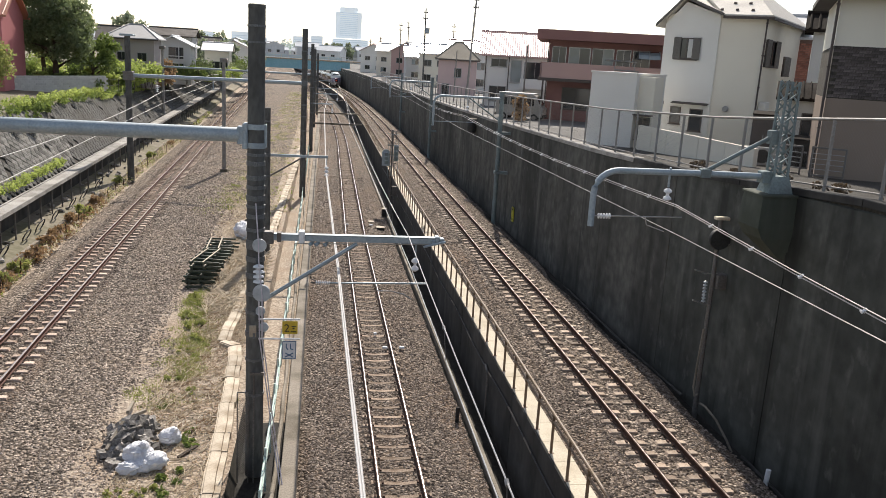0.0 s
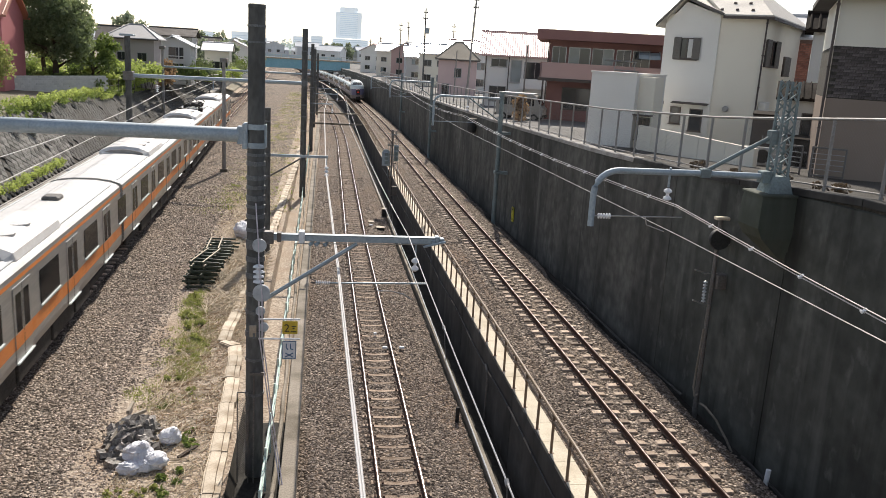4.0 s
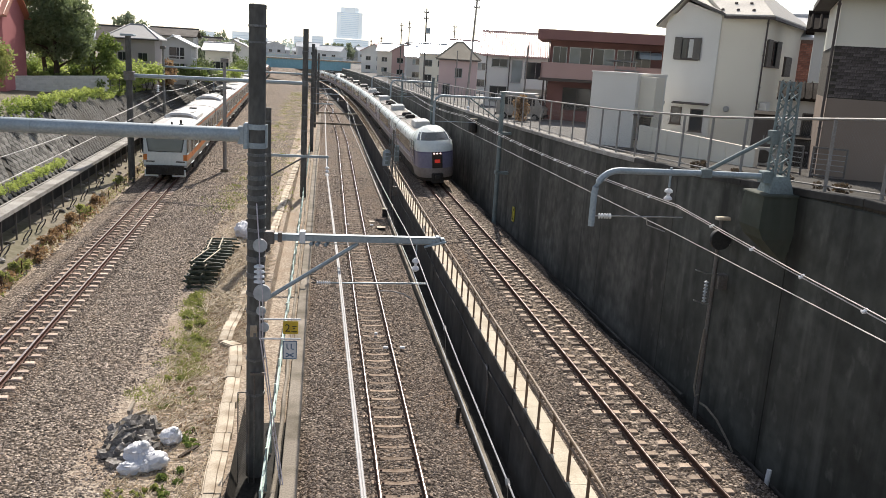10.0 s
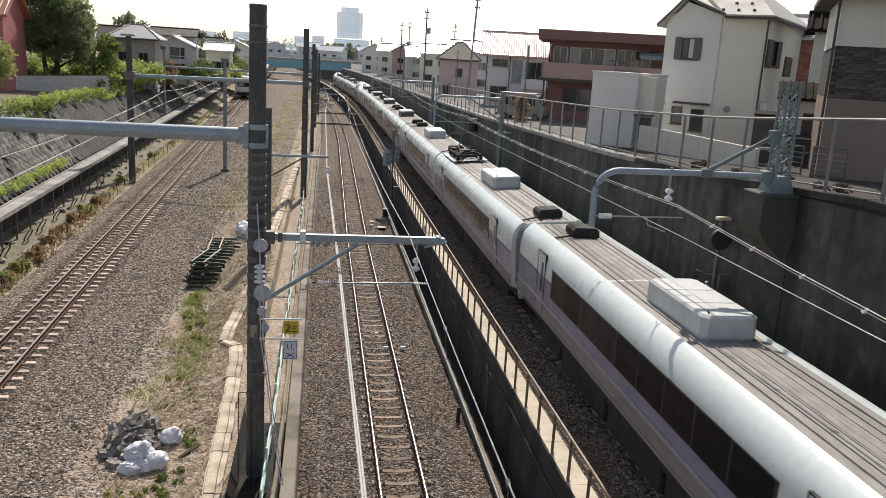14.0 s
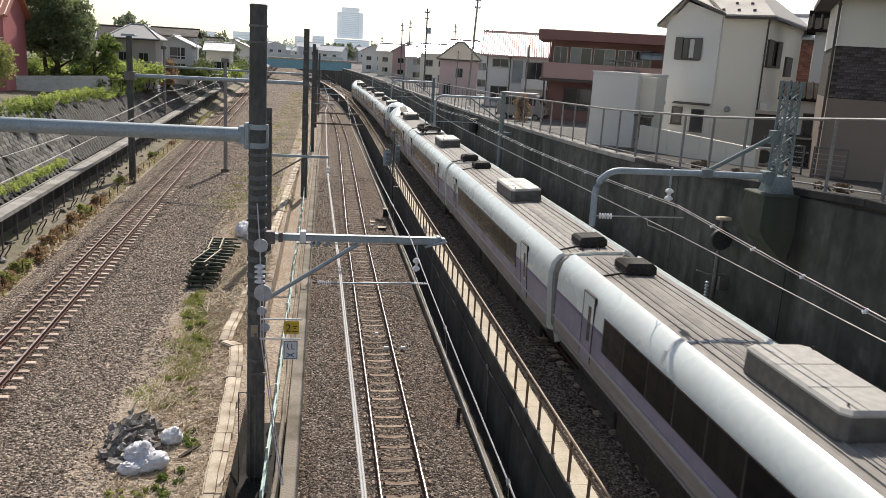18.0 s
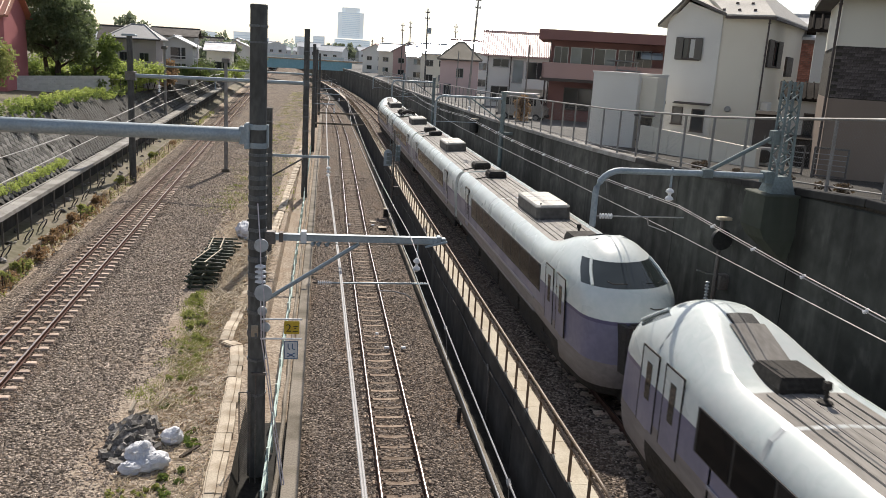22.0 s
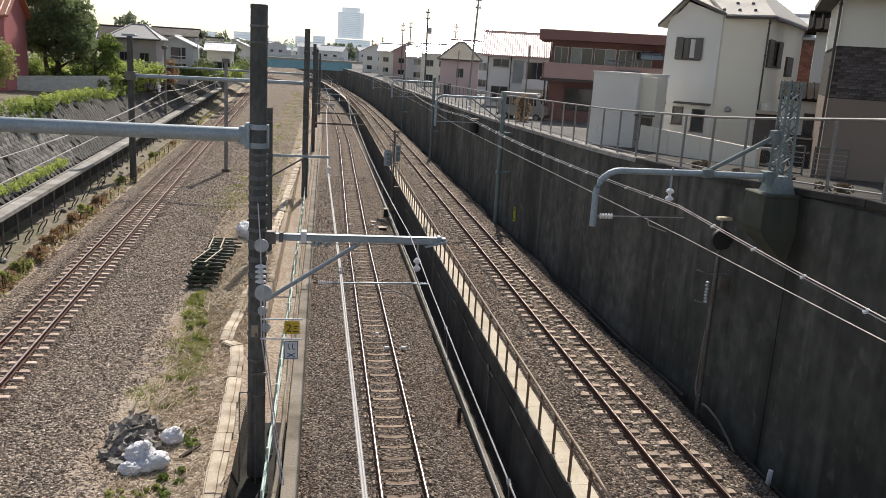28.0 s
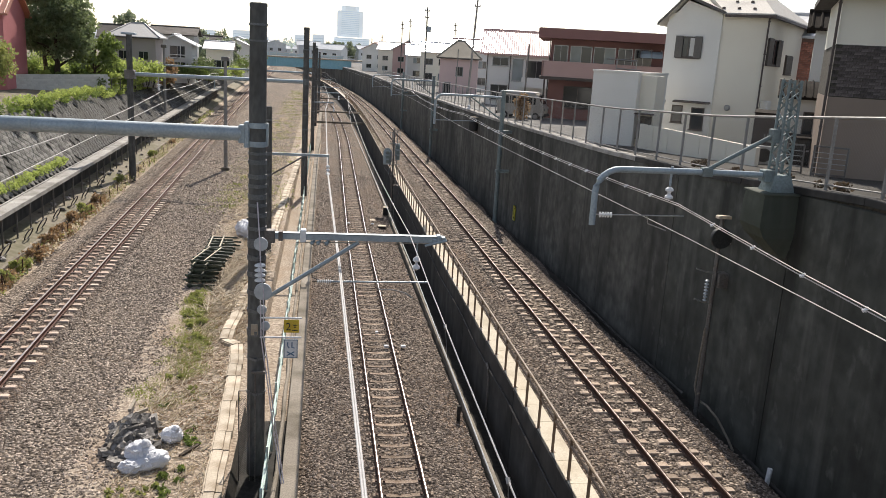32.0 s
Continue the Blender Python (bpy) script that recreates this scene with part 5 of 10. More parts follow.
def express_nose(root, y_at, end, coupled=False):
    """A rounded driving cab: upright below, raked back at the windscreen, a domed hump that runs down to the roof."""
    zs = [0.45, 0.7, 0.95, 1.2, 1.4, 1.7, 2.0, 2.3, 2.43, 2.52, 2.7, 2.9, 3.08, 3.2, 3.32, 3.44, 3.56, 3.66, 3.76, 3.86, 3.95, 4.01, 4.04]
    BACK, LONG, n = 2.75, 5.6, 16
    if coupled and end > 0:
        y_at += 0.3

    def lift(z):
        return z if z < 2.5 else 2.5 + (z - 2.5) * 1.1

    def width(z):
        return between([(0.45, 1.22), (0.7, 1.33), (0.95, 1.39), (1.2, 1.41), (2.74, 1.41), (2.95, 1.39), (3.2, 1.31), (3.44, 1.17), (3.66, 0.98), (3.86, 0.72), (3.95, 0.54), (4.01, 0.32), (4.04, 0.12)], z)

    def front(z):
        return between([(0.45, 0.28), (1.1, 0.0), (1.9, 0.02), (2.5, 0.1), (2.9, 0.26), (3.15, 0.5), (3.2, 0.58), (3.6, 1.3), (3.76, 1.56), (3.9, 1.92), (4.0, 2.35), (4.04, 2.62)], z)

    def curve(z):
        w, b = width(z), front(z)
        deep = min(1.15, BACK - b - 0.02)
        pts = [(-w, -BACK)]
        for i in range(n + 1):
            u = -1 + 2 * i / n
            uu = math.copysign(abs(math.sin(u * math.pi / 2)) ** 0.85, u)
            y = max(-b - deep * (1 - max(0.0, 1 - abs(uu) ** 2.2) ** (1 / 2.2)), -BACK + 0.02)
            taper = 1 - 0.16 * max(0.0, 1 + y / BACK) ** 1.3
            pts.append((w * uu * taper, y))
        pts.append((w, -BACK))
        return [(x, y_at + end * y, lift(z)) for x, y in pts]

    rows = [curve(z) for z in zs]
    m = len(rows[0])
    shell, glass_g = Geo(), []
    for r in rows:
        shell.v.extend(r)
    for k in range(len(zs) - 1):
        z = (zs[k] + zs[k + 1]) / 2
        for i in range(m - 1):
            q = (k * m + i, k * m + i + 1, (k + 1) * m + i + 1, (k + 1) * m + i)
            q = q[::-1] if end < 0 else q
            col = i - 0.5 - n / 2
            if 3.22 < z < 3.63 and abs(col) < 7:
                glass_g.append(q)
            else:
                shell.f.append(q)
                shell.m.append(3 if z < 0.72 else 5 if z < 1.4 else 1 if z < 2.43 else 2 if z < 2.5 else 0)
    shell.f.append(tuple(range((len(zs) - 1) * m, len(zs) * m))[::1 if end > 0 else -1])
    shell.m.append(0)
    # behind the dome: sides run on, the crown sinks to the coach roof round a recess
    ring = express_section()[0]
    half = ring[:13]
    zz = [0.62, 0.95, 1.2, 1.32, 1.66, 2.45, 2.95, 3.3, 3.62, 3.84, 3.95, 4.01, 4.04]
    rings = []
    for k in range(17):
        t = k / 16
        hp = []
        for i, (x1, z1) in enumerate(half):
            a = t * t * (3 - 2 * t)
            if 8 <= i < 11:
                a = a ** 1.5
            x0, z0 = width(zz[i]), lift(zz[i])
            if i == 12:
                x0 = 0.0
            if i == 11:
                x0 = 0.4
                x1 = 0.45
            hp.append((x0 + (x1 - x0) * a, z0 + (z1 - z0) * a))
        full = hp + [(-x, z) for x, z in hp[-2::-1]]
        rings.append([(x, y_at - end * (BACK - 0.02 + (LONG - BACK) * t), z) for x, z in full])
    mi2 = [3, 3, 5, 5, 1, 0, 0, 0, 0, 0, 0, 0]
    # grimy tread strip up the back of the hump, a black vent at its head
    spine = [(r[11][2], r[12][2], r[12][1]) for r in rings]
    for nm, ka, kb, hw, mt, lab in (("ramp_panel", 5, 15, 0.36, M_ROOF_D, "grimy strip up the back of the hump"), ("vent", 3, 5, 0.27, M_BLACK, "black vent in the hump")):
        g = Geo()
        g.loft([[(-hw, y, ze + 0.012), (-hw, y, ze + 0.05), (0, y, zc_ + 0.04), (hw, y, ze + 0.05), (hw, y, ze + 0.012)] for ze, zc_, y in (spine[ka:kb + 1] if end < 0 else spine[ka:kb + 1][::-1])])
        part(nm, g, mt, root, lab, smooth=False)
    if end > 0:
        rings = rings[::-1]
    shell.loft(rings, mi=mi2 + mi2[::-1] + [3], caps=False)
    # slim white pillars between the windscreen and the side windows
    for j in (4, 14):
        g = Geo()
        g.pipe([(x * 1.01, y + end * 0.012, z + 0.012) for x, y, z in (rows[k][j] for k in range(zs.index(3.2), zs.index(3.66) + 1))], 0.045, 8)
        part("pillar", g, M_WHITE_T, root, "slim white windscreen pillar", smooth=True)
    panes = {-1: Geo(), 0: Geo(), 1: Geo()}
    for q in glass_g:
        xm = sum(shell.v[v][0] for v in q) / 4
        mid_x = sum(abs(shell.v[v][0]) for v in q) / 4 / width(3.4) * 1.0
        panes[0 if mid_x < 0.8 else (1 if xm > 0 else -1)].f.append(q)
    for k, pg in panes.items():
        seen = sorted({v for q in pg.f for v in q})
        at = {v: i for i, v in enumerate(seen)}
        pg.v = [shell.v[v] for v in seen]
        pg.f = [tuple(at[v] for v in q) for q in pg.f]
        pg.m = [0] * len(pg.f)
        if pg.f:
            part("side_window" if k else "windscreen", pg, M_CAB_GLASS, root, "small dark cab side window" if k else "wide dark raked windscreen", smooth=True)
    seen = sorted({v for q in shell.f for v in q})
    at = {v: i for i, v in enumerate(seen)}
    shell.v = [shell.v[v] for v in seen]
    shell.f = [tuple(at[v] for v in q) for q in shell.f]
    part("nose", shell, [M_WHITE_T, M_LAVENDER, M_PURPLE, M_UNDER, M_ROOF_D, M_SKIRT], root, "rounded white and lavender driving nose", smooth=True)
    # doors on both flanks of the nose
    for s in (-1, 1):
        for dy, lab in ((2.6, "narrow crew door"), (3.78, "folding passenger door")):
            g = Geo()
            yc = y_at - end * dy
            g.box(s * 1.41 - 0.014, s * 1.41 + 0.014, yc - 0.4, yc + 0.4, 1.45, 2.44, 0.004)
            d = part("door", g, M_LAVENDER, root, lab)
            g = Geo()
            g.box(s * 1.405 - 0.014, s * 1.405 + 0.014, yc - 0.4, yc + 0.4, 2.445, 3.1, 0.004)
            part("upper_panel", g, M_WHITE_T, d)
            g = Geo()
            g.box(s * 1.416 - 0.014, s * 1.416 + 0.014, yc - 0.13, yc + 0.13, 2.05, 2.85, 0.004)
            part("pane", g, M_CAB_GLASS, d)
            g = Geo()
            for e in (-0.43, 0.40):
                g.box(s * 1.414 - 0.014, s * 1.414 + 0.014, yc + e, yc + e + 0.03, 1.45, 3.1)
            g.box(s * 1.41 - 0.014, s * 1.41 + 0.014, yc - 0.43, yc + 0.43, 3.102, 3.13)
            part("seam", g, M_UNDER, d)
    # gangway door, lamps, coupler
    yd = y_at

    def out(d):
        return (yd - 0.05, yd + d) if end > 0 else (yd - d, yd + 0.05)

    g = Geo()
    g.box(-0.36, 0.36, *out(0.08), 1.42, 2.54, 0.03)
    d = part("front_door", g, M_UNDER, root, "dark front gangway door")
    g = Geo()
    g.box(-0.26, 0.26, *out(0.095), 1.5, 2.3, 0.02)
    part("door_panel", g, M_DOOR, d, "dark maroon door panel")
    g = Geo()
    g.box(-0.19, 0.19, *out(0.105), 1.78, 2.02, 0.01)
    part("display", g, M_NAME, d, "red lit train name display")
    if coupled:
        for s in (-1, 1):
            g = Geo()
            g.loft([[(s * 0.42, yd - end * 0.25, z), (s * 0.62, yd - end * 0.3, z), (s * 0.52, yd + end * 0.16, z), (s * 0.42, yd + end * 0.2, z)][::s * -end] for z in (1.25, 2.5)])
            part("open_door_flap", g, M_BLACK, root, "black opened nose flap")
        g = Geo()
        g.box(-0.44, 0.44, min(yd, yd + end * 0.22), max(yd, yd + end * 0.22), 1.1, 2.52, 0.03)
        part("gangway_hood", g, M_UNDER, root, "dark gangway hood between the coupled noses")
    for x in (-0.22, 0, 0.22):
        g = Geo()
        g.lathe((x, yd + end * 0.06, 2.44), [(0.06, -0.06), (0.065, 0.06), (0.02, 0.075)] if end > 0 else [(0.02, -0.075), (0.065, -0.06), (0.06, 0.06)], 12, "y")
        part("lamp", g, M_LAMP, d)
    g = Geo()
    g.box(-0.4, 0.4, min(yd + end * 0.03, yd - end * 0.8), max(yd + end * 0.03, yd - end * 0.8), 0.35, 1.05, 0.06)
    g.box(-0.18, 0.18, min(yd, yd + end * 0.35), max(yd, yd + end * 0.35), 0.62, 0.92, 0.04)
    part("coupler", g, M_UNDER, root, "dark coupler")
    for s in (-1, 1):
        g = Geo()
        yw = y_at - end * 0.62
        g.pipe([(s * 0.25, yw + end * 0.02, 3.41), (s * 0.6, yw - end * 0.06, 3.4), (s * 0.75, yw - end * 0.14, 3.46)], 0.015, 5)
        part("wiper", g, M_UNDER, root)
    # squat dark intake box and an aerial at the foot of the hump
    g = Geo()
    yb = y_at - end * 5.2
    g.loft([[(-0.46, yb - 0.5, z), (0.46, yb - 0.5, z), (0.46, yb + 0.5, z), (-0.46, yb + 0.5, z)] if z < 3.6 else [(-0.4, yb - 0.42, z), (0.4, yb - 0.42, z), (0.4, yb + 0.42, z), (-0.4, yb + 0.42, z)] for z in (3.4, 3.55, 3.74)])
    part("intake_box", g, M_UNDER, root, "squat black intake box")
    g = Geo()
    g.lathe((0.15, yb - end * 0.9, 3.45), [(0.14, 0), (0.13, 0.06), (0.04, 0.08), (0.04, 0.26), (0.08, 0.28), (0.07, 0.4), (0.02, 0.42)], 10)
    part("aerial", g, M_UNDER, root, "black roof aerial")


def low_pantograph(root, y, z, up=1.45):
    """A folded pantograph on pale roof plates, its collector head lifted."""
    for ya, yb in ((y + 0.3, y + 2.0), (y - 1.7, y + 0.1)):
        g = Geo()
        g.box(-0.95, 0.95, ya, yb, z + 0.1, z + 0.13)
        for x in (-0.8, 0.8):
            g.box(x - 0.05, x + 0.05, ya + 0.1, ya + 0.2, z - 0.02, z + 0.1)
            g.box(x - 0.05, x + 0.05, yb - 0.2, yb - 0.1, z - 0.02, z + 0.1)
        part("roof_plate", g, M_ACBOX, root, "pale pantograph roof plate")
    g = Geo()
    for x in (-0.62, 0.62):
        for yy in (y - 1.4, y - 0.1, y + 1.3):
            g.lathe((x, yy, z + 0.13), [(0.07, 0), (0.13, 0.03), (0.07, 0.07), (0.13, 0.1), (0.07, 0.14), (0.13, 0.17), (0.08, 0.2)], 10)
        g.box(x - 0.05, x + 0.05, y - 1.6, y + 1.5, z + 0.33, z + 0.41)
    for yy in (y - 1.5, y - 0.5, y + 0.5, y + 1.4):
        g.box(-0.75, 0.75, yy - 0.05, yy + 0.05, z + 0.34, z + 0.43)
    p = part("pantograph", g, M_UNDER, root, "black folded pantograph")
    g = Geo()
    for s in (-1, 1):
        g.tube((s * 0.5, y - 1.4, z + 0.45), (s * 0.12, y + 1.3, z + 0.62), 0.035, n=6)
        g.tube((s * 0.1, y + 1.3, z + 0.62), (s * 0.55, y - 0.9, z + 0.7), 0.03, n=6)
        g.tube((s * 0.7, y - 0.4, z + 0.45), (-s * 0.4, y + 0.9, z + 0.5), 0.03, n=6)
        g.box(s * 0.45 - 0.14, s * 0.45 + 0.14, y + 0.9, y + 1.3, z + 0.2, z + 0.55, 0.03)
        g.box(s * 0.3 - 0.12, s * 0.3 + 0.12, y - 0.9, y - 0.5, z + 0.2, z + 0.5, 0.03)
        g.pipe([(s * 0.3, y - 1.6, z + 0.3), (s * 0.5, y - 1.8, z + 0.12), (s * 0.45, y - 2.1, z + 0.05)], 0.03, 6)
    g.box(-0.3, 0.3, y - 0.2, y + 0.35, z + 0.2, z + 0.52, 0.04)
    tagged(part("arm", g, M_BLACK, p, "folded lattice of black arms"), "folded lattice of black arms", kind="stuff")
    g = Geo()
    for s in (-1, 1):
        g.tube((s * 0.12, y + 1.2, z + 0.6), (s * 0.16, y + 0.2, z + up - 0.07), 0.03, n=6)
    for yy in (y + 0.05, y + 0.35):
        g.pipe([(-0.95, yy, z + up - 0.23), (-0.78, yy, z + up - 0.05), (-0.5, yy, z + up), (0.5, yy, z + up), (0.78, yy, z + up - 0.05), (0.95, yy, z + up - 0.23)], 0.03, 6)
    part("collector_head", g, M_STEEL_D, p, "raised collector head with horns")


def express_car(name, end=0, panto=False, ac_paint=None, coupled=False):
    root = thing(name, (0, 0, 0), "white and lavender express train car" + (" with a rounded driving nose" if end else ""), "train car", "express train")
    h = LEAD[end] / 2 - 0.22
    y0, y1 = -h, h
    if end > 0:
        y1 = h - 5.5
    if end < 0:
        y0 = -h + 5.5
    ring, mi = express_section()
    g = Geo()
    g.loft([[(x, y, z) for x, z in ring] for y in (y0, y1)], mi=mi)
    part("body", g, [M_WHITE_T, M_LAVENDER, M_ROOF_D, M_UNDER, M_SKIRT], root, "white body with lavender lower side and grimy roof", smooth=True)
    if end:
        express_nose(root, h * end, end, coupled)
    # lavender end panels with doors, and the dark window band
    for s in (1, -1):
        turn = Matrix.Identity(4) if s > 0 else Matrix.Rotation(math.pi, 4, "Z")
        a, b = (y0, y1) if s > 0 else (-y1, -y0)
        nose_a, nose_b = (end < 0, end > 0) if s > 0 else (end > 0, end < 0)
        ea, eb = -0.6 if nose_a else 4.1, -0.6 if nose_b else 4.1
        for ya, yb in ((a + 0.02, a + ea - 0.1), (b - eb + 0.1, b - 0.02)):
            if yb > ya:
                g = Geo()
                g.box(1.39, 1.416, ya, yb, 2.37, 2.46, 0.004)
                part("stripe", g, M_PURPLE, root, "dark purple stripe", at=turn)
        for yd in ([] if nose_a else [a + 2.9]) + ([] if nose_b else [b - 2.9]):
            g = Geo()
            g.box(1.40, 1.422, yd - 0.40, yd + 0.40, 1.42, 2.44, 0.006)
            d = part("door", g, M_LAVENDER, root, "two-tone folding door", at=turn)
            g = Geo()
            g.box(1.37, 1.42, yd - 0.40, yd + 0.40, 2.445, 3.12, 0.004)
            part("upper_panel", g, M_WHITE_T, d)
            g = Geo()
            g.box(1.40, 1.43, yd + 0.02, yd + 0.22, 1.95, 2.85, 0.004)
            part("pane", g, M_CAB_GLASS, d)
            g = Geo()
            g.box(1.36, 1.426, yd - 0.44, yd - 0.405, 1.42, 3.12)
            g.box(1.36, 1.426, yd + 0.405, yd + 0.44, 1.42, 3.12)
            g.box(1.36, 1.426, yd - 0.44, yd + 0.44, 3.122, 3.15)
            part("seam", g, M_UNDER, d)
        nwin = 9
        span = (b - eb) - (a + ea)
        for k in range(nwin):
            g = Geo()
            ya = a + ea + span * k / nwin + 0.03
            g.box(1.37, 1.419, ya, ya + span / nwin - 0.06, 2.05, 2.85, 0.005)
            part("window", g, M_COACH_GLASS, root, "dark tinted window", at=turn)
        g = Geo()
        g.box(1.37, 1.415, a + ea - 0.05, b - eb + 0.05, 2.02, 2.88)
        part("window_band", g, M_BLACK, root, "black window surround", at=turn)
        g = Geo()
        g.box(1.40, 1.445, a, b, 1.63, 1.70, 0.012)
        part("trim_line", g, M_MAUVE, root, "pale mauve trim line", at=turn)
        g = Geo()
        g.box(1.36, 1.425, a, b, 1.19, 1.25, 0.01)
        part("skirt_edge", g, M_SKIRT, root, at=turn)
        for yd in (a + 3.6, b - 4.4):
            g = Geo()
            g.box(1.28, 1.335, yd - 0.16, yd + 0.16, 2.86, 3.0, 0.01)
            part("side_lamp", g, M_UNDER, root, at=turn)
    # roof
    cy = (-0.1, 0.35, -0.2)[end] - (1.3 if panto else 0)
    g = Geo()
    rings = []
    for z, k in ((3.44, 1.0), (3.52, 1.02), (3.88, 1.0)):
        X, Y, c = 0.61 * k, 1.5 * (k * 0.5 + 0.5), 0.13
        rings.append([(0.08 - X + c, cy - Y, z), (0.08 + X - c, cy - Y, z), (0.08 + X, cy - Y + c, z), (0.08 + X, cy + Y - c, z), (0.08 + X - c, cy + Y, z), (0.08 - X + c, cy + Y, z), (0.08 - X, cy + Y - c, z), (0.08 - X, cy - Y + c, z)])
    g.loft(rings)
    unit = part("cooling_unit", g, ac_paint or M_ACBOX, root, "large roof cooling unit")
    g, rings = Geo(), []
    for z, k in ((3.882, 1.01), (3.92, 1.01), (3.975, 0.93)):
        X, Y, c = 0.61 * k, 1.5 * (k * 0.5 + 0.5), 0.13
        rings.append([(0.08 - X + c, cy - Y, z), (0.08 + X - c, cy - Y, z), (0.08 + X, cy - Y + c, z), (0.08 + X, cy + Y - c, z), (0.08 + X - c, cy + Y, z), (0.08 - X + c, cy + Y, z), (0.08 - X, cy + Y - c, z), (0.08 - X, cy - Y + c, z)])
    g.loft(rings)
    part("lid", g, M_ACLID if ac_paint else M_ACBOX, unit, "pale lid of the cooling unit")
    for dy in (-0.55, 0.45):
        g = Geo()
        g.box(0.08 - 0.6, 0.08 + 0.6, cy + dy - 0.008, cy + dy + 0.008, 3.97, 3.98)
        part("lid_seam", g, M_ACBOX_D, unit)
    for dx, dy in ((0.66, -1.3), (0.66, 1.2), (-0.5, -1.3)):
        g = Geo()
        g.tube((0.08 + dx * 0.85, cy + dy, 3.96), (0.08 + dx * 0.85, cy + dy, 4.03), 0.02, n=6)
        part("lifting_lug", g, M_UNDER, unit)
    for yy, e in ((y0 + 1.0, -1), (y1 - 1.8, 1)):
        if e == end or (panto and e > 0):
            continue
        g = Geo()
        g.loft([[(0.15 - p, yy - q, z), (0.15 + p, yy - q, z), (0.15 + p, yy + q, z), (0.15 - p, yy + q, z)] for z, p, q in ((3.44, 0.3, 0.42), (3.52, 0.42, 0.46), (3.7, 0.42, 0.44), (3.78, 0.34, 0.36))])
        part("roof_box", g, M_UNDER, root, "dark cushion-shaped roof box")
        if e < 0:
            for x in (-0.25, 0.2):
                g = Geo()
                g.lathe((x, yy - 0.62, 3.45), [(0.09, 0), (0.08, 0.05), (0.025, 0.07), (0.02, 0.3), (0.005, 0.32)], 8)
                part("aerial", g, M_UNDER, root)
        g = Geo()
        g.pipe([(-0.95, yy - 0.55, 3.47), (-0.4, yy - 0.5, 3.55), (0.2, yy - 0.35, 3.55)], 0.03, 6)
        part("roof_cable", g, M_UNDER, root)
    for k in range(7):
        x = -0.66 + 0.22 * k
        g = Geo()
        g.box(x - 0.015, x + 0.015, y0 + 0.2, y1 - 0.2, 3.44, 3.485)
        part("roof_rib", g, M_ROOF_D, root)
    g = Geo()
    g.loft([[(x * 1.003, y, z + 0.005 * (z > 2)) for x, z in ring if z > 2.9] for y in (cy + 3.0, cy + 3.12)], closed=False, caps=False)
    part("weld_band", g, M_ACBOX, root)
    if panto:
        low_pantograph(root, LC / 2 - 2.9, 3.47)
    for a, b in ((-5.4, -2.1), (-1.9, 1.4), (1.6, 5.4)):
        g = Geo()
        g.box(-1.17, 1.17, a, b, 0.2, 1.14, 0.05)
        part("underfloor_box", g, M_UNDER, root)
    for yb in (-h + 3.2 + 0.6 * (end < 0), h - 3.2 - 0.6 * (end > 0)):
        bogie(root, yb)
    for e in (-1, 1):
        if e != end:
            g = Geo()
            g.loft([[(x * 0.9, y, 0.2 + z * 0.92) for x, z in ring] for y in (e * h, e * (h + 0.22))][::e])
            part("bellows", g, M_BELLOWS, root, "dusty grey gangway bellows")
    return root


CARS_A, CARS_C = [], []


def build_trains():
    lead = commuter_car("commuter_car", 1, ac=True)
    plain = commuter_car("commuter_car", 0)
    power = commuter_car("commuter_car", 0, True)
    tail = commuter_car("commuter_car", -1)
    row = [lead, power, plain]
    for k in range(6):
        row.append(copy_thing(power if k in (1, 5) else plain, Matrix.Identity(4)))
    row.append(tail)
    CARS_A.extend(row)
    first = express_car("express_car", -1)
    mid_car = express_car("express_car", 0)
    grimy = express_car("express_car", 0, False, M_ACBOX_D)
    pan = express_car("express_car", 0, 1, M_ACBOX_D)
    pan_pale = express_car("express_car", 0, 1)
    back = express_car("express_car", 1, False, M_ACBOX_D)
    joined = express_car("express_car", -1, False, M_ACBOX_D, True)
    kinds = [first, mid_car, pan_pale, mid_car, grimy, grimy, pan, back, joined, grimy, pan, back]
    used = set()
    for k in kinds:
        CARS_C.append(copy_thing(k, Matrix.Identity(4)) if k in used else k)
        used.add(k)


build_trains()


def head_a(t):
    """Where the commuter train's leading end is; it runs away from the bridge."""
    return between([(-5, -163.94), (9, 249.34), (10, 277.4), (11, 304.3), (12, 327.5), (13, 349.2), (14, 370.5), (40, 925)], t)


def head_c(t):
    """Where the express's leading end is; it comes on and passes under the bridge."""
    rows = [(-5, 328), (5.5, 138.2), (8.5, 84.2), (10, 56.4), (11, 38.0), (12, 19.6), (13, 1.75), (14, -15.6), (18, -83.2), (20.5, -125.6), (23, -167.5), (25.3, -205.8), (27.5, -241.3), (40, -440)]
    return between(rows, t)


def lean(y):
    """The raised track leans into its bend, in radians."""
    t = max(0.0, min(1.0, (y - 14) / 26))
    return -radians(4.6) * t * t * (3 - 2 * t)


def on_track(fx, fz, y, half, cant=0.0):
    p, q = Vector((fx(y - half), y - half, fz(y - half))), Vector((fx(y + half), y + half, fz(y + half)))
    d = (q - p).normalized()
    m = (p + q) / 2
    return Matrix.Translation(m) @ Matrix.Rotation(math.atan2(-d.x, d.y), 4, "Z") @ Matrix.Rotation(math.asin(d.z), 4, "X") @ Matrix.Rotation(cant, 4, "Y")


COUPLED = 0.5


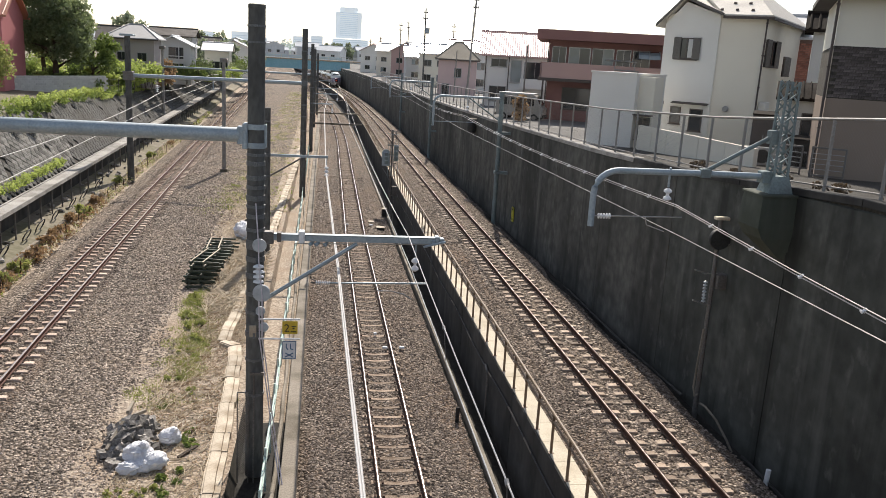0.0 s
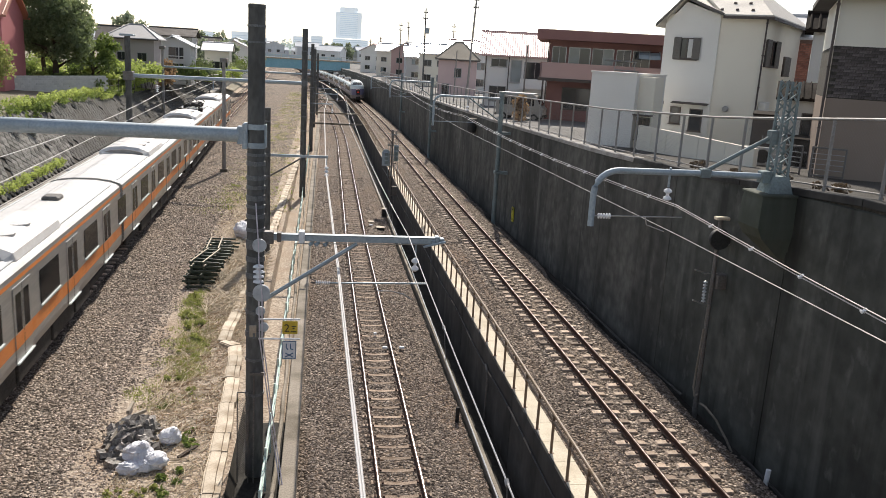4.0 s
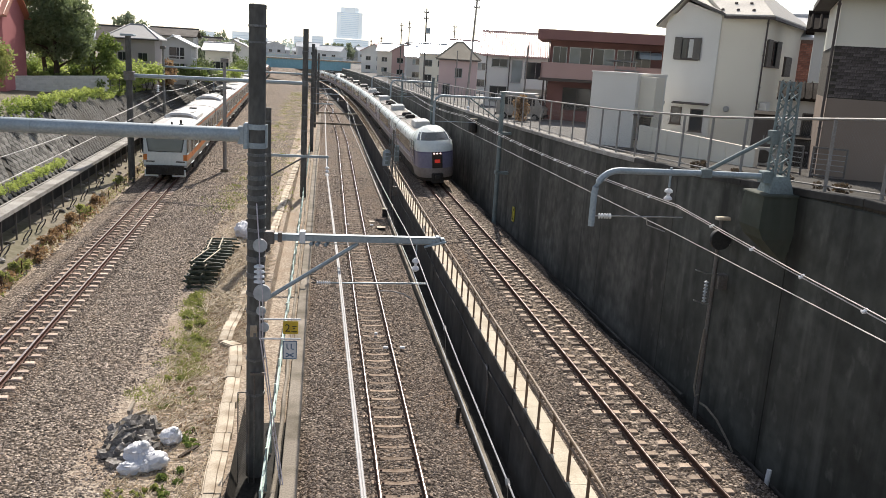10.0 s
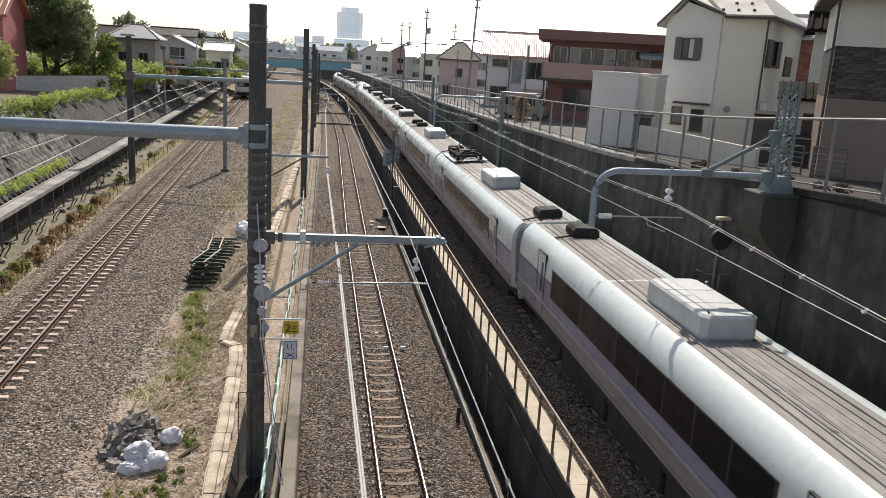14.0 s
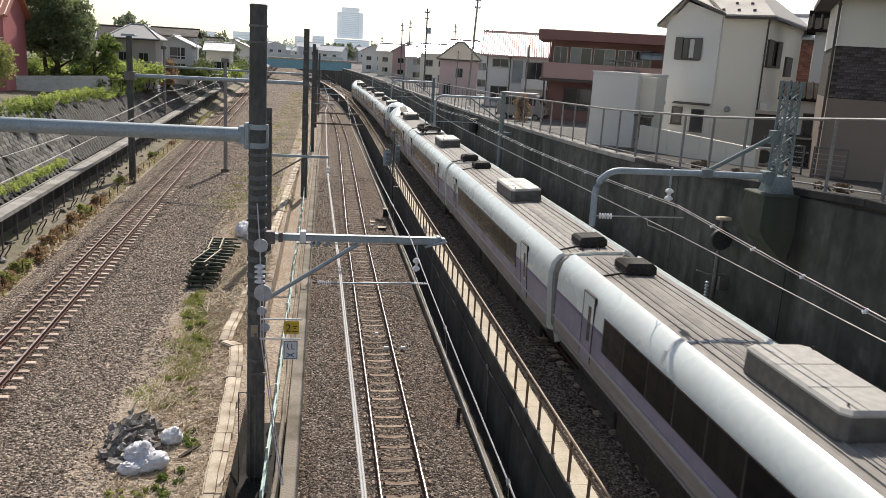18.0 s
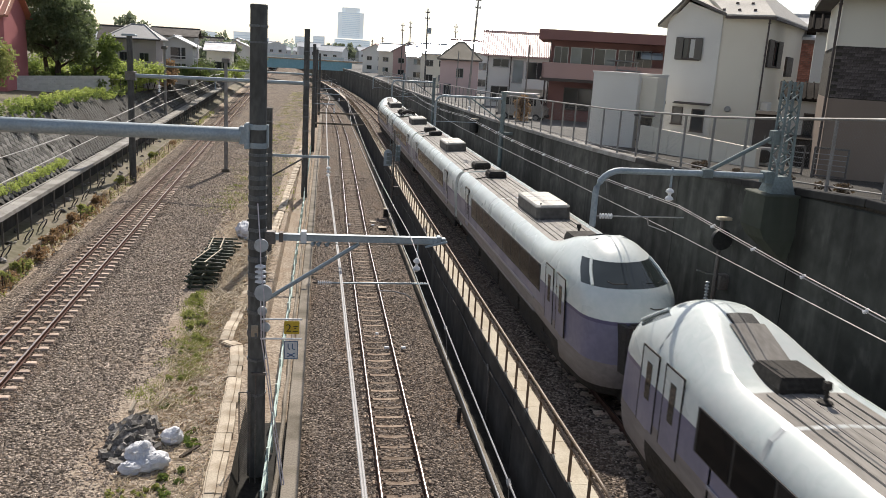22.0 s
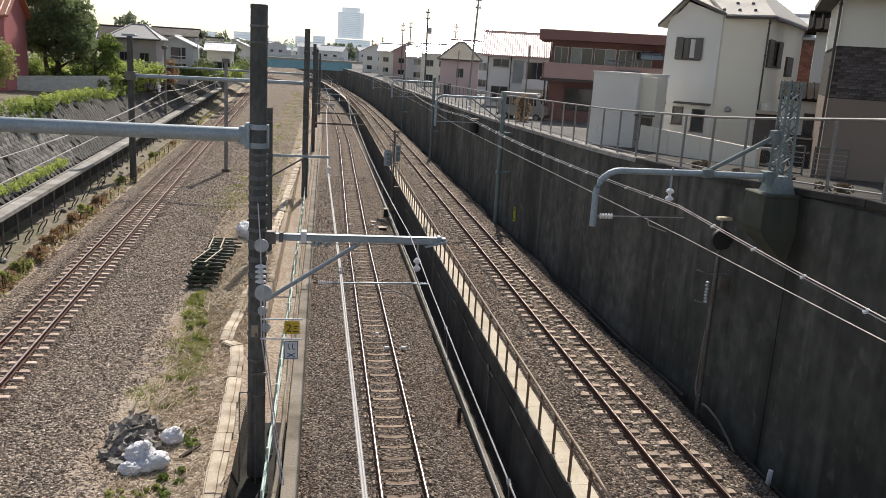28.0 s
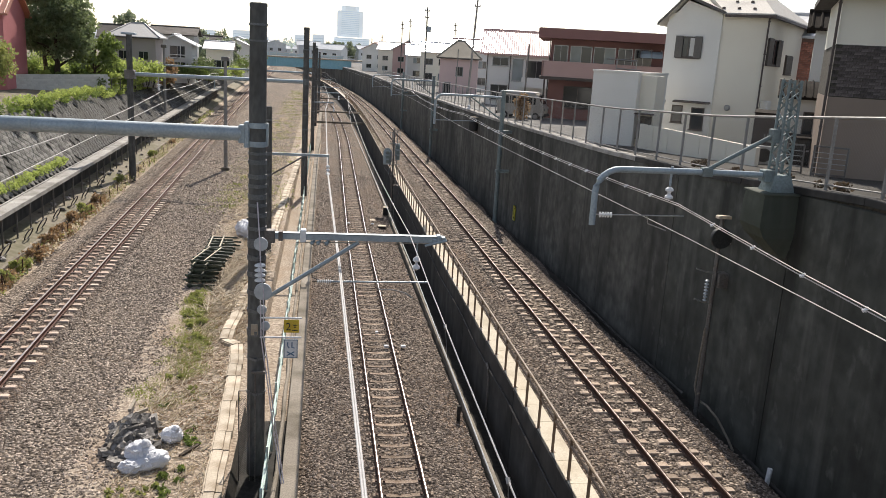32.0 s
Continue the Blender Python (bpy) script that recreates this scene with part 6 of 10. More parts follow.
def motions():
    times = [i * 0.5 for i in range(65)]
    for k, car in enumerate(CARS_A):
        walk(car, [(t, on_track(xa, za, head_a(t) - LA * (k + 0.5), 7.2)) for t in times])
    for k, car in enumerate(CARS_C):
        # two sets: eight cars and four, each with a longer car at both ends, noses coupled
        size = LEAD[-1 if k in (0, 8) else 1 if k in (7, 11) else 0]
        first, rear = LEAD[-1], LEAD[1]
        back = 0.0 if k == 0 else first + LC * (k - 1) if k < 8 else first + 6 * LC + rear + COUPLED + (0 if k == 8 else first + LC * (k - 9))
        ys = [(t, head_c(t) + back + size / 2) for t in times]
        walk(car, [(t, on_track(xc, zc, y, 6.8, lean(y))) for t, y in ys])


# ---- buildings ----
def render_mat(name, c, dirt):
    return surf(name, c, tuple(min(1, v * 1.08) for v in c), 40, 0.5, 0.85, relief=0.12, dist=0.004, dirt=dirt, dirt_amount=0.35)


M_CREAM = render_mat("cream_render", (0.76, 0.72, 0.62), (0.64, 0.59, 0.49))
M_WHITEW = render_mat("white_render", (0.74, 0.73, 0.69), (0.6, 0.59, 0.55))
M_BEIGE = render_mat("beige_render", (0.265, 0.207, 0.166), (0.2, 0.157, 0.125))
M_PINK = render_mat("pink_render", (0.47, 0.325, 0.30), (0.38, 0.26, 0.24))
M_PINK2 = render_mat("pale_pink_render", (0.62, 0.47, 0.45), (0.5, 0.38, 0.36))
M_ROOF_O = surf("olive_slate", (0.2, 0.18, 0.145), (0.28, 0.255, 0.21), 12, 1, 0.9, relief=0.2, vary=0.1)
M_REDW = render_mat("red_brown_render", (0.24, 0.13, 0.12), (0.18, 0.1, 0.09))
M_GREYW2 = render_mat("pale_grey_render", (0.6, 0.585, 0.55), (0.5, 0.485, 0.45))
M_GREYW = render_mat("grey_boards", (0.5, 0.5, 0.495), (0.4, 0.4, 0.395))
M_ROOF_W = surf("pale_slate_roof", (0.5, 0.47, 0.42), (0.58, 0.55, 0.5), 12, 1, 0.8, relief=0.2)
M_ROOF_G = surf("dark_roof_tile", (0.07, 0.06, 0.055), (0.11, 0.1, 0.09), 12, 1, 0.85, relief=0.2, vary=0.15)
M_ROOF_P = surf("pinkish_glazed_tile", (0.42, 0.26, 0.24), (0.52, 0.36, 0.33), 12, 1, 0.4, relief=0.2, vary=0.15)
M_ROOF_R = surf("orange_red_tile", (0.38, 0.14, 0.09), (0.48, 0.2, 0.13), 12, 1, 0.5, relief=0.2, vary=0.15)
M_ROOF_S = surf("silver_metal_roof", (0.5, 0.5, 0.5), (0.58, 0.58, 0.58), 10, 1, 0.4, metal=0.3, relief=0.05)
M_ROOF_M = surf("weathered_grey_slate", (0.22, 0.22, 0.22), (0.3, 0.3, 0.3), 10, 1, 0.6, relief=0.1, vary=0.2)
M_TRIM = surf("dark_brown_trim", (0.06, 0.045, 0.04), (0.09, 0.07, 0.06), 20, 2, 0.6)
M_SHUT = surf("dark_louvre_paint", (0.1, 0.092, 0.082), (0.15, 0.14, 0.125), 20, 2, 0.7, relief=0.3, dist=0.02, stretch=(1, 1, 6))
M_BROOF = surf("brown_glazed_tile", (0.014, 0.011, 0.009), (0.028, 0.022, 0.018), 12, 1, 0.95, relief=0.2, vary=0.15)
M_BROOF.node_tree.nodes["Principled BSDF"].inputs["Specular IOR Level"].default_value = 0.1
M_ALU = surf("aluminium_frame", (0.3, 0.3, 0.3), (0.38, 0.38, 0.38), 20, 2, 0.4, metal=0.7, relief=0.03)
M_CURTAIN = surf("pale_curtain", (0.5, 0.5, 0.48), (0.6, 0.6, 0.58), 8, 2, 0.9, stretch=(6, 6, 0.3))
M_BLOCK = surf("concrete_block_wall", (0.56, 0.54, 0.51), (0.66, 0.64, 0.6), 30, 1, 0.95, dirt=(0.36, 0.34, 0.3), vary=0.08)


def window(root, x, z, w, h, panes=2, side=0, frame_mat=None, lit=(), sill=True):
    """A sliding window on the wall plane y = 0 (or its neighbour): frame, panes, sill. side: the turn about z."""
    fm = frame_mat or M_ALU
    T = Matrix.Rotation(side, 4, "Z") if not isinstance(side, Matrix) else side
    g = Geo()
    for a, b, c, d in ((x - w / 2, x + w / 2, z, z + 0.05), (x - w / 2, x + w / 2, z + h - 0.05, z + h), (x - w / 2, x - w / 2 + 0.05, z, z + h), (x + w / 2 - 0.05, x + w / 2, z, z + h)):
        g.box(a, b, -0.05, 0.03, c, d)
    win = part("window", g, fm, root, at=T)
    for k in range(panes):
        a = x - w / 2 + 0.04 + (w - 0.08) * k / panes
        b = a + (w - 0.08) / panes
        q = Geo()
        q.box(a, b, -0.015 - 0.012 * (k % 2), 0.0, z + 0.04, z + h - 0.04)
        part("pane", q, M_GLASS_L if k in lit else M_GLASS, win)
        q = Geo()
        q.box(b - 0.025, b + 0.012, -0.04, 0.005, z + 0.04, z + h - 0.04)
        part("stile", q, fm, win)
    if sill:
        q = Geo()
        q.box(x - w / 2 - 0.04, x + w / 2 + 0.04, -0.1, 0.02, z - 0.05, z, 0.01)
        part("sill", q, fm, win)
    return win


def roof_ribs(root, p00, p10, p01, p11, n, r, mat, name="ridge_tile"):
    """Rounded tile rows that run down a roof slope from the ridge edge (p00-p10) to the eave edge (p01-p11)."""
    p00, p10, p01, p11 = map(Vector, (p00, p10, p01, p11))
    nrm = (p10 - p00).cross(p01 - p00).normalized()
    if nrm.z < 0:
        nrm = -nrm
    for k in range(n):
        a, b = p00.lerp(p10, (k + 0.5) / n), p01.lerp(p11, (k + 0.5) / n)
        g = Geo()
        g.pipe([a + nrm * 0.02, b + nrm * 0.02], r, 6)
        part(name, g, mat, root)


def gable_house(name, label, at, turn, w, d, h, rise, wall, roof, over=0.45, ridge_x=True, tiles=0, group="houses"):
    """A house with a pitched roof; its front is the plane y = 0, x along the front from 0 to w, depth towards +y."""
    root = thing(name, Matrix.Translation(at) @ Matrix.Rotation(radians(turn), 4, "Z"), label, "house", group)
    g = Geo()
    if ridge_x:
        prof = [(0, -0.4), (0, h), (d / 2, h + rise), (d, h), (d, -0.4)]
        g.loft([[(x, y, z) for y, z in prof] for x in (0, w)])
    else:
        prof = [(0, -0.4), (0, h), (w / 2, h + rise), (w, h), (w, -0.4)]
        g.loft([[(x, y, z) for x, z in prof] for y in (d, 0)])
    part("wall", g, wall, root)
    t = 0.14
    sl = rise / ((d if ridge_x else w) / 2)
    for s in (0, 1):
        g = Geo()
        span = (d if ridge_x else w)
        e = -over if s == 0 else span + over
        ze = h - over * sl
        if ridge_x:
            q = [(-over, e, ze), (w + over, e, ze), (w + over, span / 2, h + rise), (-over, span / 2, h + rise)]
        else:
            q = [(e, -over, ze), (e, d + over, ze), (span / 2, d + over, h + rise), (span / 2, -over, h + rise)]
        g.loft([[(x, y, z + 0.02) for x, y, z in q], [(x, y, z + 0.02 + t) for x, y, z in q]])
        rf = part("roof", g, roof, root)
        if tiles:
            a, b, c, e2 = q[3], q[2], q[0], q[1]
            roof_ribs(rf, *[(x, y, z + t + 0.02) for x, y, z in (a, b, c, e2)], tiles, 0.06, roof)
    g = Geo()
    if ridge_x:
        g.tube((-over, d / 2, h + rise + t + 0.03), (w + over, d / 2, h + rise + t + 0.03), 0.12, n=8)
    else:
        g.tube((w / 2, -over, h + rise + t + 0.03), (w / 2, d + over, h + rise + t + 0.03), 0.12, n=8)
    part("ridge_cap", g, roof, root)
    return root


def hip_house(name, label, at, turn, w, d, h, rise, wall, roof, over=0.45, inset=1.5, group="houses"):
    """A house whose roof slopes on all four sides; its front is the plane y = 0."""
    root = thing(name, Matrix.Translation(at) @ Matrix.Rotation(radians(turn), 4, "Z"), label, "house", group)
    g = Geo()
    g.box(0, w, 0, d, -0.4, h)
    part("wall", g, wall, root)
    a, b, c, e = (-over, -over, h - 0.06), (w + over, -over, h - 0.06), (w + over, d + over, h - 0.06), (-over, d + over, h - 0.06)
    p, q = (inset, d / 2, h + rise), (w - inset, d / 2, h + rise)
    for ring in ((a, b, q, p), (b, c, q), (c, e, p, q), (e, a, p)):
        g = Geo()
        g.loft([list(ring), [(x, y, z + 0.12) for x, y, z in ring]])
        part("roof", g, roof, root)
    for u, v in ((p, q), (a, p), (b, q), (c, q), (e, p)):
        g = Geo()
        g.tube((u[0], u[1], u[2] + 0.13), (v[0], v[1], v[2] + 0.13), 0.09, n=6)
        part("ridge_cap", g, roof, root)
    g = Geo()
    g.box(-over, w + over, -over - 0.08, -over, h - 0.12, h - 0.02)
    part("gutter", g, M_TRIM, root)
    return root


def downpipe(root, x, y, z0, z1, mat):
    g = Geo()
    g.tube((x, y, z0), (x, y, z1), 0.04, n=8)
    for z in steps(z0 + 0.4, z1 - 0.2, 1.6):
        g.box(x - 0.06, x + 0.06, y - 0.02, y + 0.08, z - 0.02, z + 0.02)
    return part("downpipe", g, mat, root)


def white_house():
    T = Matrix.Translation((16.43, 39.08, 6.55)) @ Matrix.Rotation(radians(-40.6), 4, "Z")
    root = thing("white_house", T, "cream rendered two-storey house with a pale slate roof", "house", "houses")
    w, d, h = 4.58, 9.6, 5.72
    hm = h + 0.42
    g = Geo()
    g.loft([[(x, y, z) for y, z in ((0, -0.6), (0, hm), (d / 2, hm + k), (d, hm), (d, -0.6))] for x, k in ((0, 1.85), (w - 2.4, 1.85), (w, 0.0))])
    part("wall", g, M_CREAM, root, "cream rendered main wall")
    # bay with its own gable
    bw = 2.56
    g = Geo()
    g.loft([[(x, y, z) for x, z in ((-0.02, -0.6), (-0.02, h - 0.05), (bw / 2 - 0.38, h + 1.0), (bw, h + 0.42), (bw, -0.6))] for y in (2.5, -0.07)])
    part("bay_wall", g, M_WHITEW, root, "pale grey-white gabled bay")
    # main roof slope that faces the street, and its back
    for s in (0, 1):
        g = Geo()
        e, ze = (-0.4, hm - 0.1) if s == 0 else (d + 0.4, hm - 0.1)
        if s == 0:
            q = [(bw + 0.22, e, ze), (w + 0.35, e, ze), (w - 2.2, d / 2, hm + 1.95), (-0.3, d / 2, hm + 1.95), (-0.3, 2.6, hm + 1.094), (bw / 2 - 0.38, 2.6, hm + 1.094)]
        else:
            q = [(-0.3, e, ze), (w + 0.35, e, ze), (w - 2.2, d / 2, hm + 1.95), (-0.3, d / 2, hm + 1.95)]
        g.loft([q, [(x, y, z + 0.13) for x, y, z in q]])
        rf = part("roof", g, M_ROOF_W, root, "sunlit pale slate roof")
        for row in range(3):
            for k in range(7 if s == 0 else 0):
                t = 0.1 + 0.18 * row
                x = 2.5 + 0.7 * k + 0.35 * (row % 2)
                if x > w - 2.4 * t + 0.1:
                    continue
                y, z = e + (d / 2 - e) * t, ze + 2.05 * t + 0.13
                b = Geo()
                b.box(x - 0.07, x + 0.07, y - 0.05, y + 0.05, z, z + 0.09, 0.02)
                part("snow_guard", b, M_TRIM, rf)
    g = Geo()
    q = [(w + 0.36, -0.4, hm - 0.1), (w + 0.36, d + 0.4, hm - 0.1), (w - 2.2, d / 2, hm + 1.96)]
    g.loft([q, [(x, y, z + 0.13) for x, y, z in q]])
    part("roof", g, M_ROOF_W, root, "hipped end of the pale slate roof")
    # bay roof planes with dark verges
    for x0, z0, x1, z1 in ((-0.38, h - 0.2, bw / 2 - 0.38, h + 1.12), (bw / 2 - 0.38, h + 1.12, bw + 0.22, h + 0.36)):
        g = Geo()
        q = [(x0, -0.45, z0), (x1, -0.45, z1), (x1, 4.0, z1), (x0, 4.0, z0)]
        g.loft([q, [(x, y, z + 0.12) for x, y, z in q]])
        part("bay_roof", g, M_ROOF_W, root)
        g = Geo()
        q = [(x0, -0.5, z0 + 0.0), (x1, -0.5, z1 + 0.0), (x1, -0.5, z1 + 0.135), (x0, -0.5, z0 + 0.135)]
        g.loft([q, [(x, y + 0.05, z) for x, y, z in q]])
        part("verge_board", g, M_SHUT, root, "weathered brown verge board")
    g = Geo()
    g.box(bw + 0.2, w + 0.45, -0.52, -0.4, hm - 0.16, hm - 0.03, 0.02)
    part("gutter", g, M_TRIM, root)
    g = Geo()
    g.box(w + 0.3, w + 0.42, -0.45, d + 0.4, hm - 0.16, hm - 0.03, 0.02)
    part("gutter", g, M_TRIM, root)
    downpipe(root, w + 0.06, -0.06, -0.3, hm - 0.1, M_TRIM)
    back = Matrix.Translation((0, -0.075, 0))
    window(root, 1.13, 4.08, 1.05, 0.98, 2, back, frame_mat=M_TRIM)
    g = Geo()
    g.box(1.2, 1.42, -0.125, -0.11, 4.15, 5.0)
    part("curtain", g, M_CURTAIN, root)
    for a, b in ((1.42, 1.78), (0.5, 0.86)):
        g = Geo()
        g.box(a, b, -0.17, -0.13, 4.05, 5.08, 0.01)
        part("shutter", g, M_SHUT, root, "dark grey louvred shutter")
    window(root, 0.95, 1.0, 0.52, 0.82, 1, back, frame_mat=M_TRIM)
    window(root, 1.95, 0.72, 0.62, 1.05, 1, back, frame_mat=M_TRIM)
    g = Geo()
    g.loft([[(0.75, -0.08, 2.03), (2.5, -0.08, 2.03), (2.5, -0.38, 1.97), (0.75, -0.38, 1.97)], [(0.75, -0.08, 2.07), (2.5, -0.08, 2.07), (2.5, -0.38, 2.0), (0.75, -0.38, 2.0)]])
    part("canopy", g, M_TRIM, root, "dark canopy over the lower windows")
    for x, z in ((0.2, 1.95), (3.3, 1.88)):
        g = Geo()
        g.lathe((x, -0.1, z), [(0.1, -0.08), (0.14, -0.04), (0.14, 0.06)], 12, "y")
        part("vent_hood", g, M_ALU, root)
    side = Matrix.Translation((w + 0.005, 0, 0)) @ Matrix.Rotation(radians(90), 4, "Z")
    window(root, 2.1, 3.95, 3.1, 1.2, 2, side, frame_mat=M_TRIM)
    for a, b in ((0.55, 1.55), (2.65, 3.65)):
        g = Geo()
        g.box(a, b, -0.1, -0.06, 3.93, 5.17, 0.01)
        part("shutter", g, M_SHUT, root, "dark grey louvred shutter", at=side)
    window(root, 6.0, 3.58, 1.7, 0.95, 1, side, frame_mat=M_TRIM)
    g = Geo()
    g.box(5.2, 6.8, -0.1, -0.06, 3.6, 4.5, 0.01)
    part("shutter", g, M_SHUT, root, "dark grey louvred shutter", at=side)
    g = Geo()
    g.box(0.6, 1.5, -0.35, -0.02, 1.75, 2.3, 0.03)
    part("cooling_unit", g, M_WHITEW, root, "pale outdoor cooling unit on the side wall", at=side)


def red_house():
    T = Matrix.Translation((14.8, 56.0, 5.9)) @ Matrix.Rotation(radians(-17), 4, "Z")
    root = thing("red_brown_house", T, "dark red-brown two-storey house with a long balcony", "house", "houses")
    w = 8.6
    g = Geo()
    g.box(0.5, w + 0.6, 1.3, 8, -0.4, 5.8)
    part("wall", g, M_REDW, root)
    g = Geo()
    g.box(-0.35, w + 1.3, -0.5, 8.4, 5.75, 6.4, 0.05)
    part("roof", g, M_REDW, root, "deep flat roof with a brown fascia")
    g = Geo()
    g.box(0, w, 0, 0.15, 3.2, 4.25, 0.02)
    g.box(0, 0.15, 0, 1.5, 3.2, 4.25, 0.02)
    g.box(w - 0.15, w, 0, 1.5, 3.2, 4.25, 0.02)
    part("balcony_front", g, M_PINK, root, "pinkish balcony parapet")
    g = Geo()
    g.box(-0.1, w + 0.2, -0.2, 1.5, 3.0, 3.2, 0.02)
    part("balcony_floor", g, M_TRIM, root)
    back = Matrix.Translation((0, 1.29, 0))
    for k, (x, ww) in enumerate(((1.2, 1.0), (2.6, 1.5), (4.2, 1.5), (5.6, 1.0), (6.8, 1.2))):
        window(root, x, 4.0, ww, 1.35, 2, back, frame_mat=M_ALU, lit=(0,) if k == 1 else (1,) if k == 2 else ())
    window(root, 2.6, 1.1, 2.0, 1.5, 2, back, frame_mat=M_TRIM)
    window(root, 4.6, 1.0, 1.0, 1.7, 1, back, frame_mat=M_TRIM)
    for x in (0.2, 4.0, 7.5):
        g = Geo()
        g.box(x, x + 0.12, 0.05, 0.17, -0.2, 3.0)
        part("porch_post", g, M_TRIM, root)
    # arched clear canopy over the balcony's end
    g = Geo()
    g.loft([[(x, -0.6 + 1.9 * math.sin(a) * 0.5 + 0.9, 4.75 + 0.55 * math.cos(a)) for a in (-1.5, -1.0, -0.5, 0, 0.5, 1.0, 1.5)] for x in (6.5, 7.9)], closed=False)
    part("canopy", g, M_GLASS_L, root, "arched pale plastic canopy")
    for x in (6.5, 7.2, 7.9):
        g = Geo()
        g.pipe([(x, -0.6 + 1.9 * math.sin(a) * 0.5 + 0.9, 4.78 + 0.55 * math.cos(a)) for a in (-1.5, -1.0, -0.5, 0, 0.5, 1.0, 1.5)], 0.03, 5)
        part("canopy_hoop", g, M_ALU, root)
    downpipe(root, 0.45, 1.2, 0, 5.7, M_TRIM)
    # washing poles on the balcony
    g = Geo()
    g.pipe([(4.4, -0.3, 4.6), (6.4, -0.3, 4.55)], 0.05, 6)
    g.pipe([(5.0, -0.3, 4.0), (6.6, -0.3, 3.95)], 0.05, 6)
    g.tube((5.0, -0.3, 3.5), (5.0, -0.3, 4.6), 0.03, n=6)
    g.tube((6.3, -0.3, 3.5), (6.3, -0.3, 4.6), 0.03, n=6)
    part("drying_rack", g, M_ALU, root)


M_REDBRICK = surf("red_brick_joint", (0.2, 0.13, 0.11), (0.28, 0.19, 0.16), 20, 2, 0.9, vary=0.1)
rb = Geo()
rb.box(0, 0.24, -0.015, 0.02, 0, 0.09, 0.005)
red_me = rb.mesh("brick", surf("red_facing_brick", (0.3, 0.12, 0.085), (0.42, 0.2, 0.15), 20, 3, 0.85, vary=0.35))


def right_bank():
    white_house()
    red_house()
    # pale low annex beside the white house
    T = Matrix.Translation((11.78, 35.6, 6.35)) @ Matrix.Rotation(radians(-43), 4, "Z")
    r = thing("annex", T, "pale flat-roofed annex at the street's edge", "annex", "houses")
    g = Geo()
    g.box(0, 2.1, 0, 3.5, -0.4, 3.42)
    part("wall", g, M_WHITEW, r)
    g = Geo()
    g.box(-0.04, 2.14, -0.04, 3.55, 3.42, 3.5, 0.01)
    part("roof", g, M_WHITEW, r)
    g = Geo()
    g.box(2.1, 2.8, 0.35, 1.4, -0.4, 3.36)
    part("wall", g, M_CREAM, r)
    g = Geo()
    g.box(2.1, 2.85, -0.1, 0.35, 1.72, 1.78)
    part("canopy", g, M_TRIM, r)
    window(r, 2.45, 0.7, 0.6, 0.95, 2, Matrix.Translation((0, 0.34, 0)), frame_mat=M_TRIM)
    # low boundary wall between street and house
    bw = thing("boundary_wall", (0, 0, 0), "low pale rendered boundary wall beside the street", "garden wall", kind="structure")
    pts = [(13.3, 33.4), (14.2, 29.5), (14.8, 26.4)]
    for (xa_, ya_), (xb_, yb_) in zip(pts, pts[1:]):
        n = 4
        for k in range(n):
            g = Geo()
            rings = []
            for t in (k / n + 0.004, (k + 1) / n - 0.004):
                x, y = xa_ + (xb_ - xa_) * t, ya_ + (yb_ - ya_) * t
                zz = z_street(y) - 0.1
                top = 7.72 - 0.02 * (33 - y)
                rings.append([(x, y, zz), (x, y, top), (x + 0.15, y, top), (x + 0.15, y, zz)])
            g.loft(rings)
            part("panel", g, M_CREAM, bw)
    # tiled house
    r = gable_house("tiled_house", "white house with a pinkish tiled roof", (14.78, 75.7, 5.6), -13, 5.9, 8, 5.1, 1.9, M_WHITEW, M_ROOF_P, 0.6, True, 34)
    window(r, 1.3, 3.9, 1.5, 0.75, 2)
    window(r, 2.9, 2.6, 1.0, 2.0, 1, lit=(0,))
    window(r, 4.6, 2.5, 2.0, 2.0, 2)
    window(r, 1.3, 0.8, 1.6, 1.4, 2)
    g = Geo()
    g.box(3.3, 6.2, -1.2, -1.1, 2.2, 3.0)
    g.box(3.3, 6.2, -1.2, 0, 2.1, 2.2)
    part("balcony", g, M_WHITEW, r)
    for x in (0.1, 2.2, 5.8):
        downpipe(r, x, -0.08, 0, 5.0, M_TRIM)
    # house at the street's near end
    T = Matrix.Translation((15.25, 23.5, 6.75)) @ Matrix.Rotation(radians(-29.5), 4, "Z")
    r = thing("beige_house", T, "beige house with a dark brick band under cream upper walls", "house", "houses")
    for nm, z0, z1, mt, o in (("lower_wall", -0.5, 2.75, M_BEIGE, 0.0), ("brick_band", 2.75, 4.3, M_JOINT, 0.0), ("upper_wall", 4.3, 5.75, M_CREAM, 0.0)):
        g = Geo()
        g.box(o, 6.5, o, 6, z0, z1)
        part(nm, g, mt, r)
    brick = Geo()
    brick.box(0, 0.33, -0.02, 0.02, 0, 0.085, 0.006)
    bm_ = brick.mesh("brick", surf("dark_facing_brick", (0.09, 0.076, 0.072), (0.15, 0.128, 0.12), 20, 3, 0.9, vary=0.3))
    for row in range(16):
        for k in range(9):
            x = 0.01 + 0.345 * k + (0.17 if row % 2 else 0)
            if x < 3.1:
                part("brick", bm_, None, r, at=(x, -0.002, 2.78 + 0.095 * row))
    g = Geo()
    g.box(-0.55, 7, -0.6, 6.5, 5.75, 5.95, 0.03)
    part("roof", g, M_ROOF_G, r, "dark roof edge")
    downpipe(r, -0.07, -0.07, -0.4, 5.7, M_TRIM)
    g = Geo()
    g.box(-0.6, 7.0, -0.75, -0.6, 5.7, 5.85, 0.02)
    part("gutter", g, M_TRIM, r)
